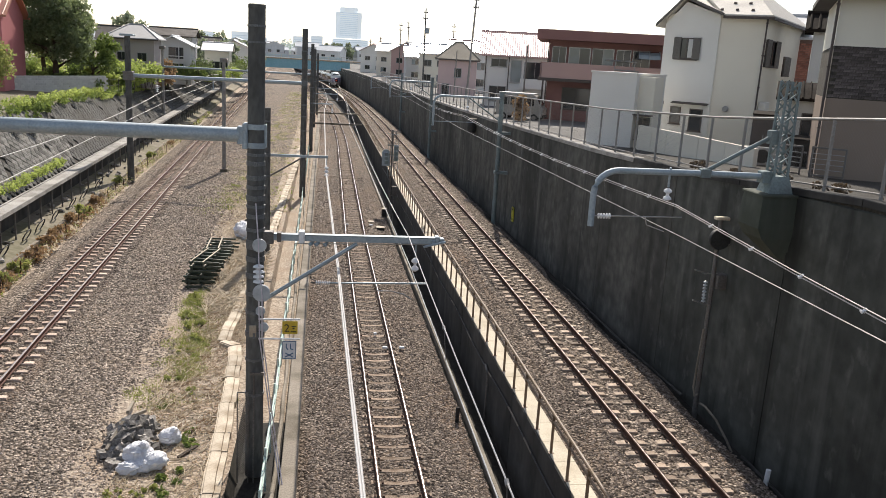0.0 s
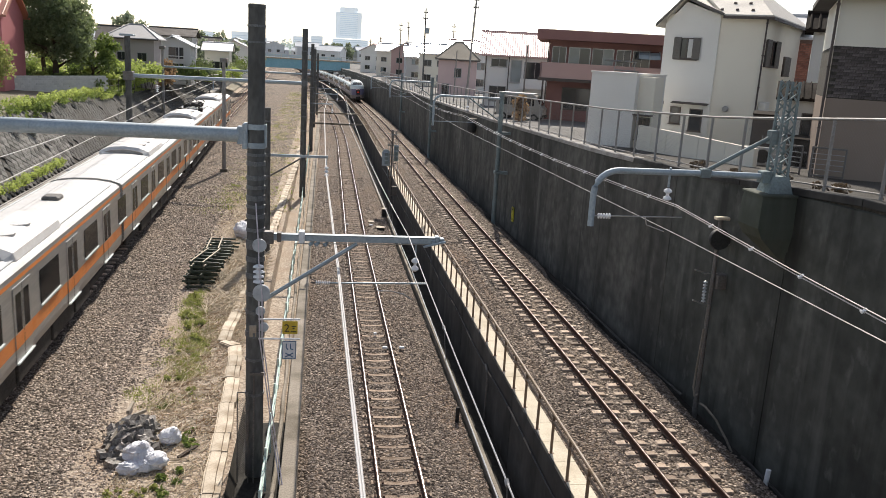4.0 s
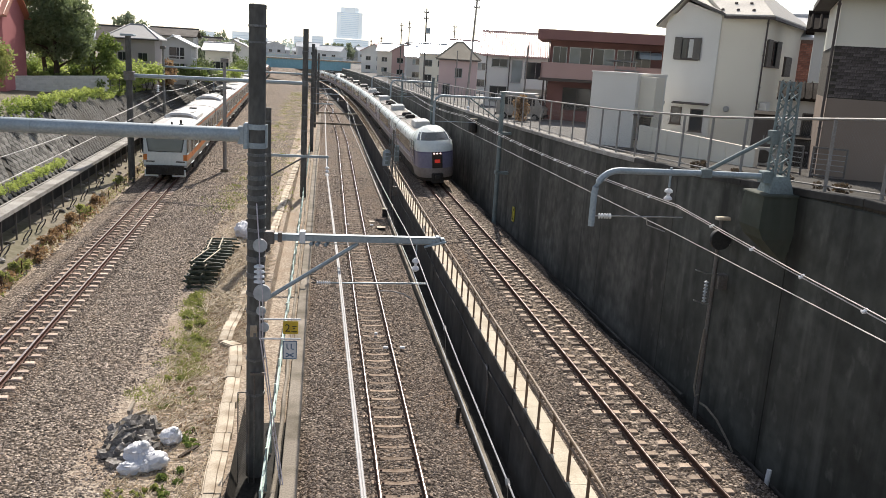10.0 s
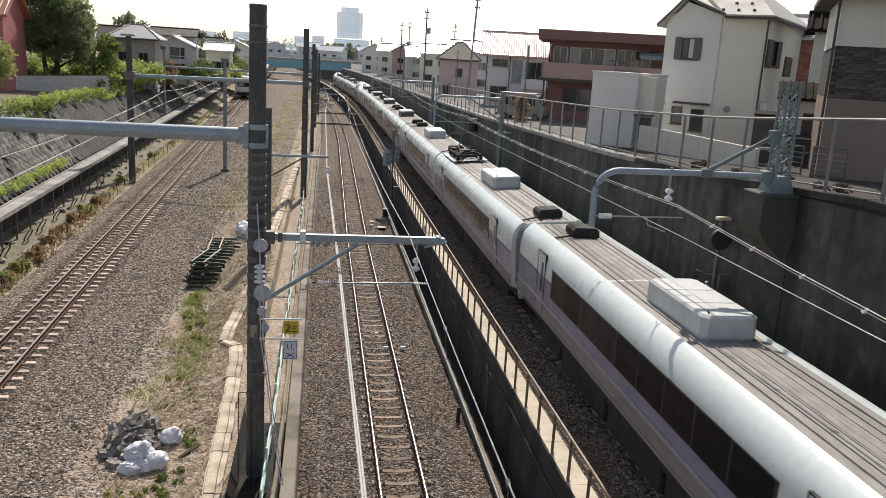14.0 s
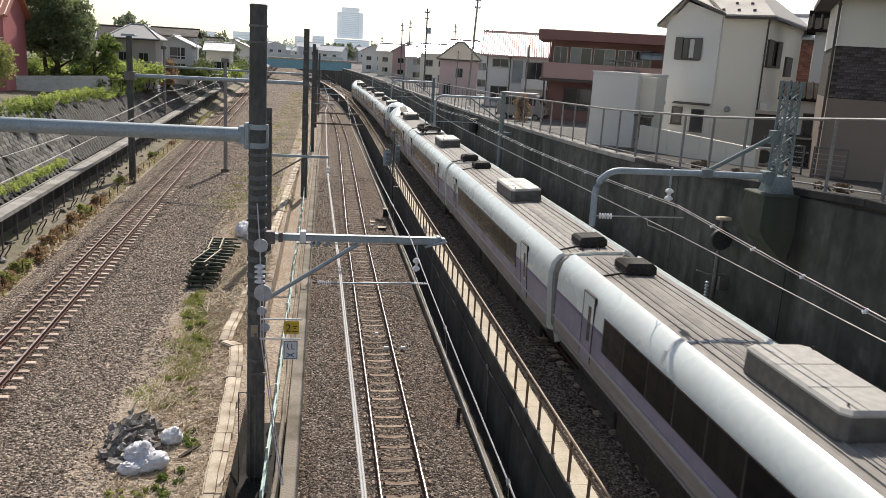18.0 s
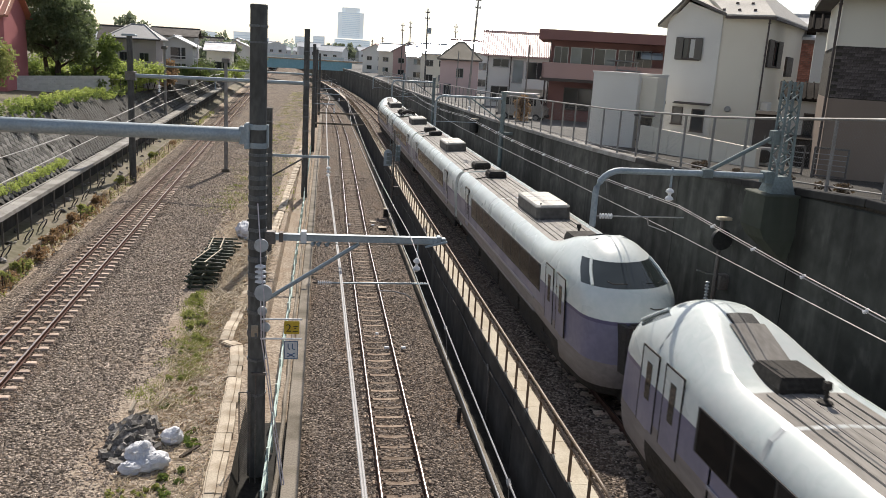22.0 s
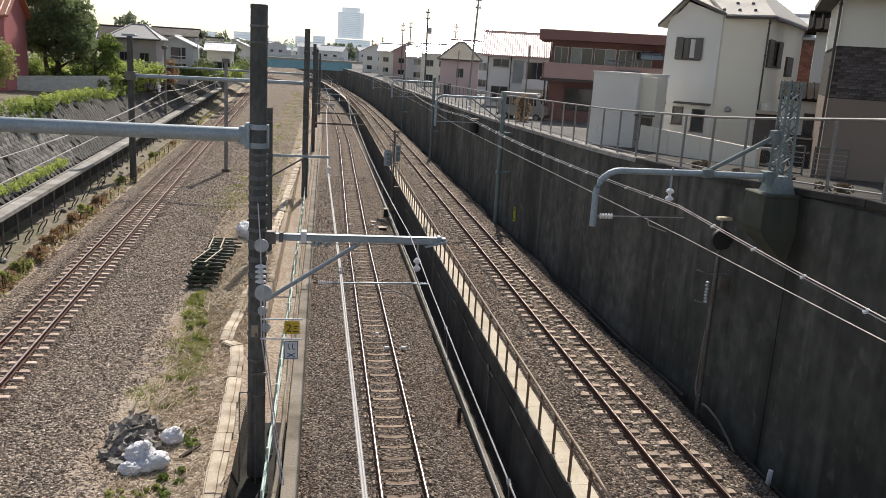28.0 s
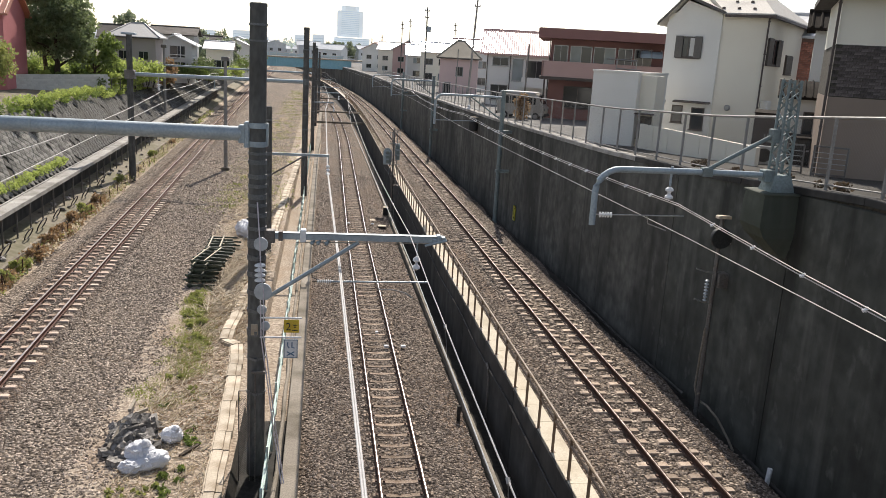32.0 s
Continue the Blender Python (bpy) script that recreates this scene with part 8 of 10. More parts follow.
def low_fence():
    root = thing("low_fence", (0, 0, 0), "thin rusty posts with a slack wire beside the track", "fence")
    pm = Geo()
    pm.tube((0, 0, -0.2), (0, 0, 0.72), 0.028, n=6)
    me = pm.mesh("post", M_RUST)
    rng = random.Random(2)
    ys = steps(30, 100, 2.4)
    for y in ys:
        part("post", me, None, root, at=pose(xa(y) - 2.35, y, za(y) - 0.3, rng.uniform(-4, 4), rng.uniform(-4, 4), 0))
    g = Geo()
    g.pipe([(xa(y) - 2.35, y, za(y) + 0.3 + 0.03 * math.sin(3 * y)) for y in ys], 0.008, 5)
    part("wire", g, M_RUST, root)
    # pale kerb behind it
    r2 = thing("kerb_left", (0, 0, 0), "grimy concrete kerb at the foot of the slope", "kerb", kind="structure")
    for y in steps(26, 120, 1.2)[:-1]:
        g, rings = Geo(), []
        for yy in (y + 0.01, y + 1.19):
            x, z = xa(yy) - 3.0, za(yy) + 0.14
            rings.append([(x - 0.09, yy, z - 0.4), (x - 0.09, yy, z), (x + 0.07, yy, z), (x + 0.09, yy, z - 0.4)])
        g.loft(rings)
        g.f = [f[::-1] for f in g.f]
        part("kerb_stone", g, M_KERB, r2)


low_fence()

# dry and green growth along the low fence
rng0 = random.Random(77)
for k, (dx, y, mt, lab) in enumerate(((-2.5, 33.2, M_WEED, "olive"), (-2.55, 35.4, M_WEED, "olive"), (-2.6, 37.2, M_LEAF_R, "dry brown"), (-2.7, 39.6, M_LEAF_R, "dry brown"), (-2.65, 41.6, M_LEAF_R, "dry brown"), (-2.75, 44.5, M_LEAF_R, "dry brown"), (-2.75, 47, M_WEED, "olive"), (-2.8, 50, M_LEAF_R, "dry brown"), (-2.8, 53, M_STRAW, "straw-coloured"), (-2.7, 57, M_WEED, "olive"), (-2.6, 62, M_STRAW, "straw-coloured"), (-2.6, 70, M_WEED, "olive"), (-2.5, 80, M_LEAF_R, "dry brown"))):
    bush("roadside_shrub", lab + " scrubby growth behind the low fence", (xa(y) + dx, y, za(y) - 0.2), 0.4, 0.9, rng0.uniform(0.5, 0.85), mt, 20 + k, 420, 0.13, "shrub", "fence shrubs")

strip_plants("fence_scrub", "dry brown scrub along the low fence", lambda y: (xa(y) - 2.55, y, za(y) - 0.2), 30, 52, 0.7, 0.55, M_LEAF_R, 34, 90, 0.12, "scrub")
strip_plants("fence_scrub", "straw-coloured scrub along the low fence", lambda y: (xa(y) - 2.6, y, za(y) - 0.2), 36, 100, 0.8, 0.45, M_STRAW, 35, 60, 0.13, "scrub")
strip_plants("fence_scrub", "olive scrub along the low fence", lambda y: (xa(y) - 2.6, y, za(y) - 0.2), 30, 120, 0.8, 0.4, M_WEED, 36, 42, 0.1, "scrub")
strip_plants("bank_grass", "bright green grass and creepers at the head of the slope", lambda y: slope_point(y, 1.12), 52, 150, 1.5, 0.5, M_LEAF_Y, 31, 230, 0.11, "grass")
strip_plants("bank_grass", "darker green creepers at the head of the slope", lambda y: slope_point(y, 1.02), 50, 130, 1.4, 0.45, M_LEAF, 38, 90, 0.15, "grass")
strip_plants("bank_grass", "bright green grass hanging over the stone slope's head", lambda y: slope_point(y, 0.93), 72, 112, 0.9, 0.55, M_LEAF_Y, 39, 200, 0.13, "grass")
strip_plants("bank_grass", "pale green grass along the bank far off", lambda y: slope_point(y, 0.97), 112, 165, 1.0, 0.5, M_LEAF_Y, 40, 110, 0.16, "grass")
strip_plants("slope_foot_weeds", "green weeds along the foot of the slope", lambda y: slope_point(y, 0.1) + Vector((0.05, 0, 0.05)), 36, 52, 0.5, 0.5, M_LEAF_Y, 32, 260, 0.1, "weeds")
strip_plants("slope_weeds", "dark creepers hanging over the slope", lambda y: slope_point(y, 0.85 + 0.15 * math.sin(y * 0.7)), 44, 58, 1.2, 0.6, M_LEAF, 33, 170, 0.18, "weeds")


M_DARKB = render_mat("dark_brown_boards", (0.36, 0.33, 0.315), (0.28, 0.26, 0.25))


def left_bank():
    # pink-red house at the bank's head
    r = gable_house("red_house", "pink-red house with an orange tiled roof", (-31.85, 66.2, 6.0), 6, 8.3, 7, 5.3, 2.0, surf("salmon_render", (0.44, 0.16, 0.165), (0.5, 0.19, 0.195), 30, 0.5, 0.8, relief=0.1), M_ROOF_R, 0.45, True, 20)
    window(r, 6.2, 3.1, 1.4, 1.3, 2)
    window(r, 6.4, 0.6, 1.2, 1.6, 2)
    # block wall at the garden's edge
    w = thing("garden_wall", (0, 0, 0), "grey concrete block garden wall at the head of the slope", "garden wall", kind="structure")
    p, q = Vector((-24.4, 69.5, 5.35)), Vector((-18.6, 76.5, 5.45))
    L = (q - p).length
    blk = Geo()
    blk.box(0, 0.385, -0.06, 0.06, 0, 0.185, 0.006)
    me = blk.mesh("block", M_BLOCK)
    ang = math.atan2(q.y - p.y, q.x - p.x)
    for row in range(7):
        for k in range(int(L / 0.395)):
            x = 0.395 * k + (0.19 if row % 2 else 0)
            part("block", me, None, w, at=Matrix.Translation(p + (q - p) * (x / L) + Vector((0, 0, 0.19 * row))) @ Matrix.Rotation(ang, 4, "Z"))
    # wire-mesh fence beyond the wall
    f = thing("mesh_fence", (0, 0, 0), "green wire mesh fence along the bank", "fence")
    for k in range(10):
        a = Vector((-18.4 + 0.05 * k, 77 + 3.0 * k, 5.2))
        g = Geo()
        g.tube(a, a + Vector((0, 0, 1.2)), 0.03, n=6)
        part("post", g, M_STEEL_D, f)
    for zz in (0.2, 0.7, 1.2):
        g = Geo()
        g.pipe([(-18.4, 77, 5.2 + zz), (-17.95, 104, 5.2 + zz)], 0.014, 5)
        part("rail", g, M_STEEL_D, f)
    # houses behind the hedges
    r = hip_house("dark_house", "dark grey boarded house with a silver hipped roof", (-21.9, 92, 5.4), 3, 4.4, 6, 4.7, 1.35, M_DARKB, M_ROOF_M, 0.5, 1.5)
    window(r, 3.2, 2.4, 1.0, 0.9, 2)
    window(r, 1.2, 2.4, 1.0, 0.9, 2)
    r = gable_house("far_house", "far house with a low dark roof", (-23.3, 120, 5.4), 2, 5.6, 6, 5.4, 0.9, M_GREYW, M_ROOF_G, 0.5, True)
    window(r, 2.6, 3.4, 1.4, 1.0, 2)
    r = gable_house("balcony_house", "grey house with a pale roof and a timber balcony", (-19.9, 105, 5.4), 3, 4.2, 7, 4.2, 0.95, M_GREYW, M_ROOF_S, 0.5, False)
    window(r, 2.5, 2.6, 1.8, 1.4, 2)
    window(r, 2.5, 0.5, 1.8, 1.6, 2)
    for z in (2.2, 2.55, 2.9):
        g = Geo()
        g.box(1.0, 4.9, -1.2, -1.12, z, z + 0.1)
        part("balcony_rail", g, M_GREYW, r)
    for x in (1.0, 2.9, 4.8):
        g = Geo()
        g.box(x, x + 0.1, -1.2, -1.1, -0.3, 4.4)
        part("balcony_post", g, M_GREYW, r)
    r = gable_house("pale_house", "low pale house with a light roof", (-17.4, 130, 5.4), 3, 3.6, 7, 3.7, 1.0, M_CREAM, M_ROOF_S, 0.5, True)
    window(r, 1.5, 0.9, 1.6, 1.2, 2)
    window(r, 2.8, 0.9, 1.2, 1.2, 2)
    r = gable_house("far_house", "far house with a dark hipped roof", (-26, 150, 4.4), 0, 8, 7, 5.0, 1.6, M_WHITEW, M_ROOF_G, 0.5, True)
    r = gable_house("far_house", "far house with a dark pitched roof", (-35, 140, 5.0), 8, 8, 7, 5.0, 1.8, M_CREAM, M_ROOF_G, 0.5, True)
    r = gable_house("far_house", "far house with a grey roof", (-20.5, 168, 4.2), 0, 7, 7, 5.2, 1.5, M_WHITEW, M_ROOF_S, 0.5, False)
    tree("broadleaf_tree", "large dark broadleaf tree in the garden", (-22.7, 76.5, 5.5), 9.8, 3.7, M_LEAF_D, 1, 18000, 0.23, 0.3, 56, 0.17)
    tree("broadleaf_tree", "dark broadleaf tree beside the red house", (-24.9, 80.5, 5.6), 9.4, 3.2, M_LEAF_D, 2, 8500, 0.25, 0.24, 26, 0.25)
    tree("broadleaf_tree", "dense dark tree behind the garden", (-20.3, 79, 5.4), 5.6, 2.2, M_LEAF, 3, 5000, 0.22, 0.2, 26, 0.2)
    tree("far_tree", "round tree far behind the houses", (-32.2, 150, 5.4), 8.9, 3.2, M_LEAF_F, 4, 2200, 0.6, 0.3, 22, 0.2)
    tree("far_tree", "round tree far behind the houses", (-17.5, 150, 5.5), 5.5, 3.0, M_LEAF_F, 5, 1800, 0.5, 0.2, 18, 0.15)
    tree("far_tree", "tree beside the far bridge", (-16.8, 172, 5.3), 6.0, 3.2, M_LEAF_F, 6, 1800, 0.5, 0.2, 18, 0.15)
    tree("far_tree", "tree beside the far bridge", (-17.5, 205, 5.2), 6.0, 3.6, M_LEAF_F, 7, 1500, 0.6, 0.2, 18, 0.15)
    bush("garden_bush", "tall yellow-green bush in the garden", (-22.6, 61.5, 5.3), 1.5, 1.5, 5.0, M_WEED, 50, 4200, 0.2)
    bush("garden_bush", "tall leafy garden bush beside the red house", (-24.4, 61.0, 5.4), 1.6, 1.4, 5.2, M_LEAF, 51, 2200, 0.24)
    for k, (x, y, rx, rz, m_, lab) in enumerate(((-20.0, 84.5, 1.4, 3.1, M_LEAF_Y, "rounded yellow-green clipped shrub"), (-18.4, 86.5, 1.6, 3.3, M_LEAF_Y, "rounded yellow-green clipped shrub"), (-17.2, 89, 1.4, 3.0, M_LEAF_Y, "green garden shrub behind the bank"), (-16.6, 93, 0.9, 1.9, M_LEAF_R, "rust-red garden shrub behind the bank"), (-15.4, 112, 1.4, 2.2, M_LEAF, "dark green shrub behind the bank"), (-15.6, 118, 1.2, 2.4, M_LEAF_D, "dark green shrub behind the bank"), (-14.9, 126, 1.2, 1.4, M_LEAF_Y, "low light green shrub behind the bank"), (-19.8, 76.2, 1.0, 1.8, M_LEAF, "green garden shrub behind the bank"), (-21.4, 74.2, 0.9, 1.6, M_LEAF, "green garden shrub behind the bank"), (-17.55, 88, 1.3, 3.0, M_LEAF_Y, "tall yellow-green garden shrub"), (-16.6, 95, 1.0, 3.4, M_LEAF_R, "rust-red leafy garden shrub"), (-15.4, 108, 1.3, 3.4, M_LEAF, "dense green garden shrub"), (-15.2, 114, 1.2, 2.8, M_LEAF, "dense green garden shrub"), (-14.2, 150, 1.8, 3.6, M_LEAF, "dense green garden shrub"), (-13.5, 136, 1.4, 2.4, M_LEAF, "dense green garden shrub"), (-15.8, 138, 1.3, 1.6, M_LEAF, "green garden shrub behind the bank"), (-16.0, 104, 1.2, 2.4, M_LEAF, "green garden shrub behind the bank"), (-14.6, 103, 1.3, 3.2, M_LEAF, "dense green garden shrub"), (-13.9, 106, 1.2, 3.6, M_LEAF_D, "dense green garden shrub"), (-17.9, 97, 1.4, 2.2, M_LEAF_Y, "light green garden shrub behind the bank"), (-13.4, 119, 1.3, 1.6, M_LEAF_Y, "low light green shrub behind the bank"), (-12.7, 125, 1.3, 1.7, M_LEAF_Y, "low light green shrub behind the bank"), (-19.2, 90, 1.5, 2.8, M_LEAF_Y, "rounded yellow-green clipped shrub"), (-13.2, 131, 1.5, 2.9, M_LEAF_D, "dense green garden shrub"))):
        bush("garden_shrub", lab, (x, y, 5.1), rx, rx, rz, m_, 60 + k, 900, 0.24)
    for k, (x, y) in enumerate(((-27.5, 82), (-25.6, 86), (-23.4, 88), (-26.8, 78), (-30.5, 90), (-28.5, 92), (-26.3, 94), (-24.2, 95))):
        bush("garden_shrub", "light green shrub deep in the garden", (x, y, 5.1), 1.6, 1.3, 2.6 if k < 4 else 3.6, M_LEAF_Y if k % 2 else M_LEAF, 160 + k, 900, 0.24)
    for k in range(9):
        x, y = -24.5 + 0.75 * k, 72.5 + 0.85 * k
        bush("understorey_shrub", "leafy shrub under the garden trees", (x, y + 2.2, 5.5), 0.9, 0.8, 1.5 + 0.3 * (k % 3), M_LEAF_Y if k % 2 else M_LEAF, 140 + k, 500, 0.26)
    for k, (x, y, hh) in enumerate(((1.5, 385, 7.5), (6, 400, 9.5), (10.5, 392, 8.5), (15, 405, 9.5), (-20.5, 140, 6.0), (-23, 132, 6.5))):
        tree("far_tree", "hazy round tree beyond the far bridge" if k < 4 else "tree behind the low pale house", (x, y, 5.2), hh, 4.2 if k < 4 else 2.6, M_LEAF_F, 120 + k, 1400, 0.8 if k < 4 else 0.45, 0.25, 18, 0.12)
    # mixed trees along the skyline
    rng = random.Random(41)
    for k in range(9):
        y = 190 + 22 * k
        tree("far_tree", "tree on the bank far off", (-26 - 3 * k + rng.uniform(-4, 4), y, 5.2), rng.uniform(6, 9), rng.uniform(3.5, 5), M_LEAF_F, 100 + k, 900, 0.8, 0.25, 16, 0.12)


left_bank()


# ---- between the tracks ----
def troughs():
    # pale cable trough beside the pole, with its crank
    rng_t = random.Random(18)
    root = thing("cable_trough", (0, 0, 0), "pale concrete cable trough with lids", "cable trough", kind="structure")
    path = [(-2.2, 12.0), (-2.2, 17.0), (-2.32, 21), (-2.5, 25.6), (-2.62, 26.6), (-3.05, 27.0), (-3.0, 29), (-2.78, 33), (-2.6, 38), (-2.46, 44), (-2.3, 55), (-2.0, 72), (-1.9, 100)]
    for (x0, y0), (x1, y1) in zip(path, path[1:]):
        L = math.hypot(x1 - x0, y1 - y0)
        n = max(1, round(L / 0.95))
        ang = math.atan2(y1 - y0, x1 - x0) - math.pi / 2
        for k in range(n):
            if y0 > 60 and k % 1:
                continue
            t = (k + 0.5) / n
            g = Geo()
            h = L / n / 2 - 0.003
            g.box(-0.19, 0.05, -h, h, -0.12, 0.05, 0.006)
            g.box(0.06, 0.2, -h, h, -0.12, 0.03, 0.006)
            g.box(-0.23, -0.2, -h, h, -0.12, 0.02)
            jog = rng_t.uniform(-0.03, 0.03)
            part("lid", g, M_CONC, root, at=Matrix.Translation((x0 + (x1 - x0) * t + jog, y0 + (y1 - y0) * t, 0.24 + rng_t.uniform(-0.025, 0.02))) @ Matrix.Rotation(ang + rng_t.uniform(-0.03, 0.03), 4, "Z") @ Matrix.Rotation(rng_t.uniform(-0.05, 0.05), 4, "Y"))
    # kerb beside the middle track
    r2 = thing("kerb_middle", (0, 0, 0), "worn concrete gutter kerb beside the middle track", "kerb", kind="structure")
    for y in steps(10, 150, 3.0)[:-1]:
        g, rings = Geo(), []
        for yy in (y + 0.006, y + 2.99):
            x, z = -0.56 + 0.0028 * max(0, yy - 30), zb(yy) - 0.12
            rings.append([(x - 0.2, yy, z - 0.4), (x - 0.2, yy, z - 0.015), (x - 0.185, yy, z), (x + 0.185, yy, z), (x + 0.2, yy, z - 0.015), (x + 0.2, yy, z - 0.4)])
        g.loft(rings)
        g.f = [f[::-1] for f in g.f]
        part("kerb_stone", g, M_KERB, r2)
    # drain trough on the other side
    r3 = thing("cable_trough", (0, 0, 0), "grey concrete cable trough beside the low wall", "cable trough", kind="structure")
    for y in steps(10, 110, 1.0)[:-1]:
        g, rings = Geo(), []
        for yy in (y + 0.006, y + 0.994):
            x, z = 4.5 - 0.002 * max(0, yy - 50) - bend(yy), zb(yy) - 0.2
            rings.append([(x - 0.05, yy, z - 0.5), (x - 0.05, yy, z - 0.01), (x - 0.045, yy, z), (x + 0.045, yy, z), (x + 0.05, yy, z - 0.01), (x + 0.05, yy, z - 0.7)])
        g.loft(rings)
        g.f = [f[::-1] for f in g.f]
        part("lid", g, M_KERB, r3)
    # pale railing beside the kerb
    r4 = thing("pipe_railing", (0, 0, 0), "pale green pipe railing beside the middle track", "railing")
    for dz, rr in ((0.62, 0.03), (0.3, 0.025)):
        g = Geo()
        g.pipe([(-1.12 + 0.02 * math.sin(y * 0.6), y, zb(y) - 0.3 + dz + 0.03 * math.sin(y * 0.8)) for y in steps(12, 112, 2.5)], rr, 8)
        part("rail", g, M_FENCE_W, r4, smooth=True)
    pm = Geo()
    pm.tube((0, 0, -0.2), (0, 0, 0.95), 0.028, n=8)
    me = pm.mesh("post", M_FENCE_W)
    for y in steps(12.5, 112, 2.0):
        part("post", me, None, r4, at=(-1.12, y, zb(y) - 0.35))
    # white pipe run that lies along the kerb
    r5 = thing("conduit", (0, 0, 0), "pale grey conduit lying beside the kerb", "pipe")
    g = Geo()
    rng = random.Random(6)
    g.pipe([(-0.9 + rng.uniform(-0.04, 0.04), y, zb(y) - 0.28) for y in steps(11, 100, 1.6)], 0.06, 8)
    part("pipe", g, M_KERB, r5, smooth=True)


troughs()


def crumple(g, rx, ry, rz, seed, n=26, k=16):
    """A lumpy sack: sharp folds over a rounded body."""
    rings = []
    for a in range(1, k):
        th = math.pi * a / k
        ring = []
        for i in range(n):
            ph = 2 * math.pi * i / n
            d = Vector((math.sin(th) * math.cos(ph), math.sin(th) * math.sin(ph), -math.cos(th)))
            f = 1 + 0.34 * (0.5 - abs(noise.noise(d * 1.7 + Vector((seed, 0, 0))))) - 0.3 * abs(noise.noise(d * 4.1 + Vector((0, seed, 0)))) - 0.12 * abs(noise.noise(d * 9.0 + Vector((0, 0, seed))))
            ring.append((rx * d.x * f, ry * d.y * f, rz + rz * d.z * f))
        rings.append(ring)
    g.loft(rings)


def rubbish():
    """White sacks and broken concrete dumped beside the track."""
    rng = random.Random(19)
    for k, (x, y, z, rx, ry, rz) in enumerate(((-4.08, 18.6, 0.12, 0.34, 0.3, 0.3), (-3.68, 18.45, 0.12, 0.3, 0.27, 0.22), (-4.2, 18.2, 0.12, 0.3, 0.2, 0.16), (-3.55, 19.7, 0.12, 0.27, 0.26, 0.22), (-3.9, 18.3, 0.12, 0.22, 0.2, 0.17))):
        root = thing("sack", (x, y, z), "crumpled white woven sack full of rubble", "sack", "sacks")
        g = Geo()
        crumple(g, rx, ry, rz, 3.1 * k + 1)
        part("bag", g, M_BAG, root, smooth=True)
        if k in (0, 3):
            g = Geo()
            crumple(g, rx * 0.4, ry * 0.45, rz * 0.4, 7.7 * k + 3, 14, 9)
            part("tied_neck", g, M_BAG, root, smooth=True, at=(rx * 0.35, -ry * 0.1, rz * 1.45))
    for k in range(150):
        a, q = rng.uniform(0, 6.28), rng.random() ** 0.55
        x, y = -4.5 + 0.6 * q * math.cos(a), 19.8 + 1.3 * q * math.sin(a)
        s = rng.uniform(0.05, 0.17)
        root = thing("rubble", (x, y, 0.13 + s * 0.3 + 0.55 * max(0, 0.95 - q)), "broken piece of grey concrete rubble", "rubble", "rubble heap")
        root.rotation_euler = (rng.uniform(-0.7, 0.7), rng.uniform(-0.7, 0.7), rng.uniform(0, 3))
        g = Geo()
        e, f = s * rng.uniform(0.7, 1.5), s * rng.uniform(0.3, 0.6)
        j = lambda: rng.uniform(0.75, 1.15)
        g.loft([[(-s * j(), -e * j(), -f), (s * j(), -e * j(), -f), (s * j(), e * j(), -f), (-s * j(), e * j(), -f)], [(-s * j(), -e * j(), f * j()), (s * j(), -e * j(), f * j()), (s * j(), e * j(), f * j()), (-s * j(), e * j(), f * j())]])
        part("piece", g, M_STONE, root)
    for p, q in (((-4.9, 19.0, 0.35), (-4.7, 19.9, 0.65)), ((-4.5, 20.2, 0.7), (-4.38, 20.9, 0.5)), ((-3.21, 18.83, 0.2), (-2.85, 19.4, 0.22)), ((-4.75, 20.6, 0.6), (-4.9, 21.9, 0.3))):
        root = thing("board", p, "weathered grey timber board lying in the heap", "board", "rubble heap")
        g = Geo()
        d = Vector(q) - Vector(p)
        g.tube((0, 0, 0), d, 0.055, n=4)
        part("plank", g, M_BARK if p[0] > -4 else M_KERB, root)
    # sacks behind the stacked frames
    for k, (x, y) in enumerate(((-3.9, 43.2), (-3.5, 42.6), (-3.55, 44.3))):
        root = thing("sack", (x, y, 0.12), "white plastic sack beside the stacked frames", "sack", "sacks")
        g = Geo()
        crumple(g, 0.46, 0.6, 0.46, 40 + k)
        part("bag", g, M_BAG if k < 2 else M_UNDER, root, "" if k < 2 else "dark plastic sack", smooth=True)


rubbish()


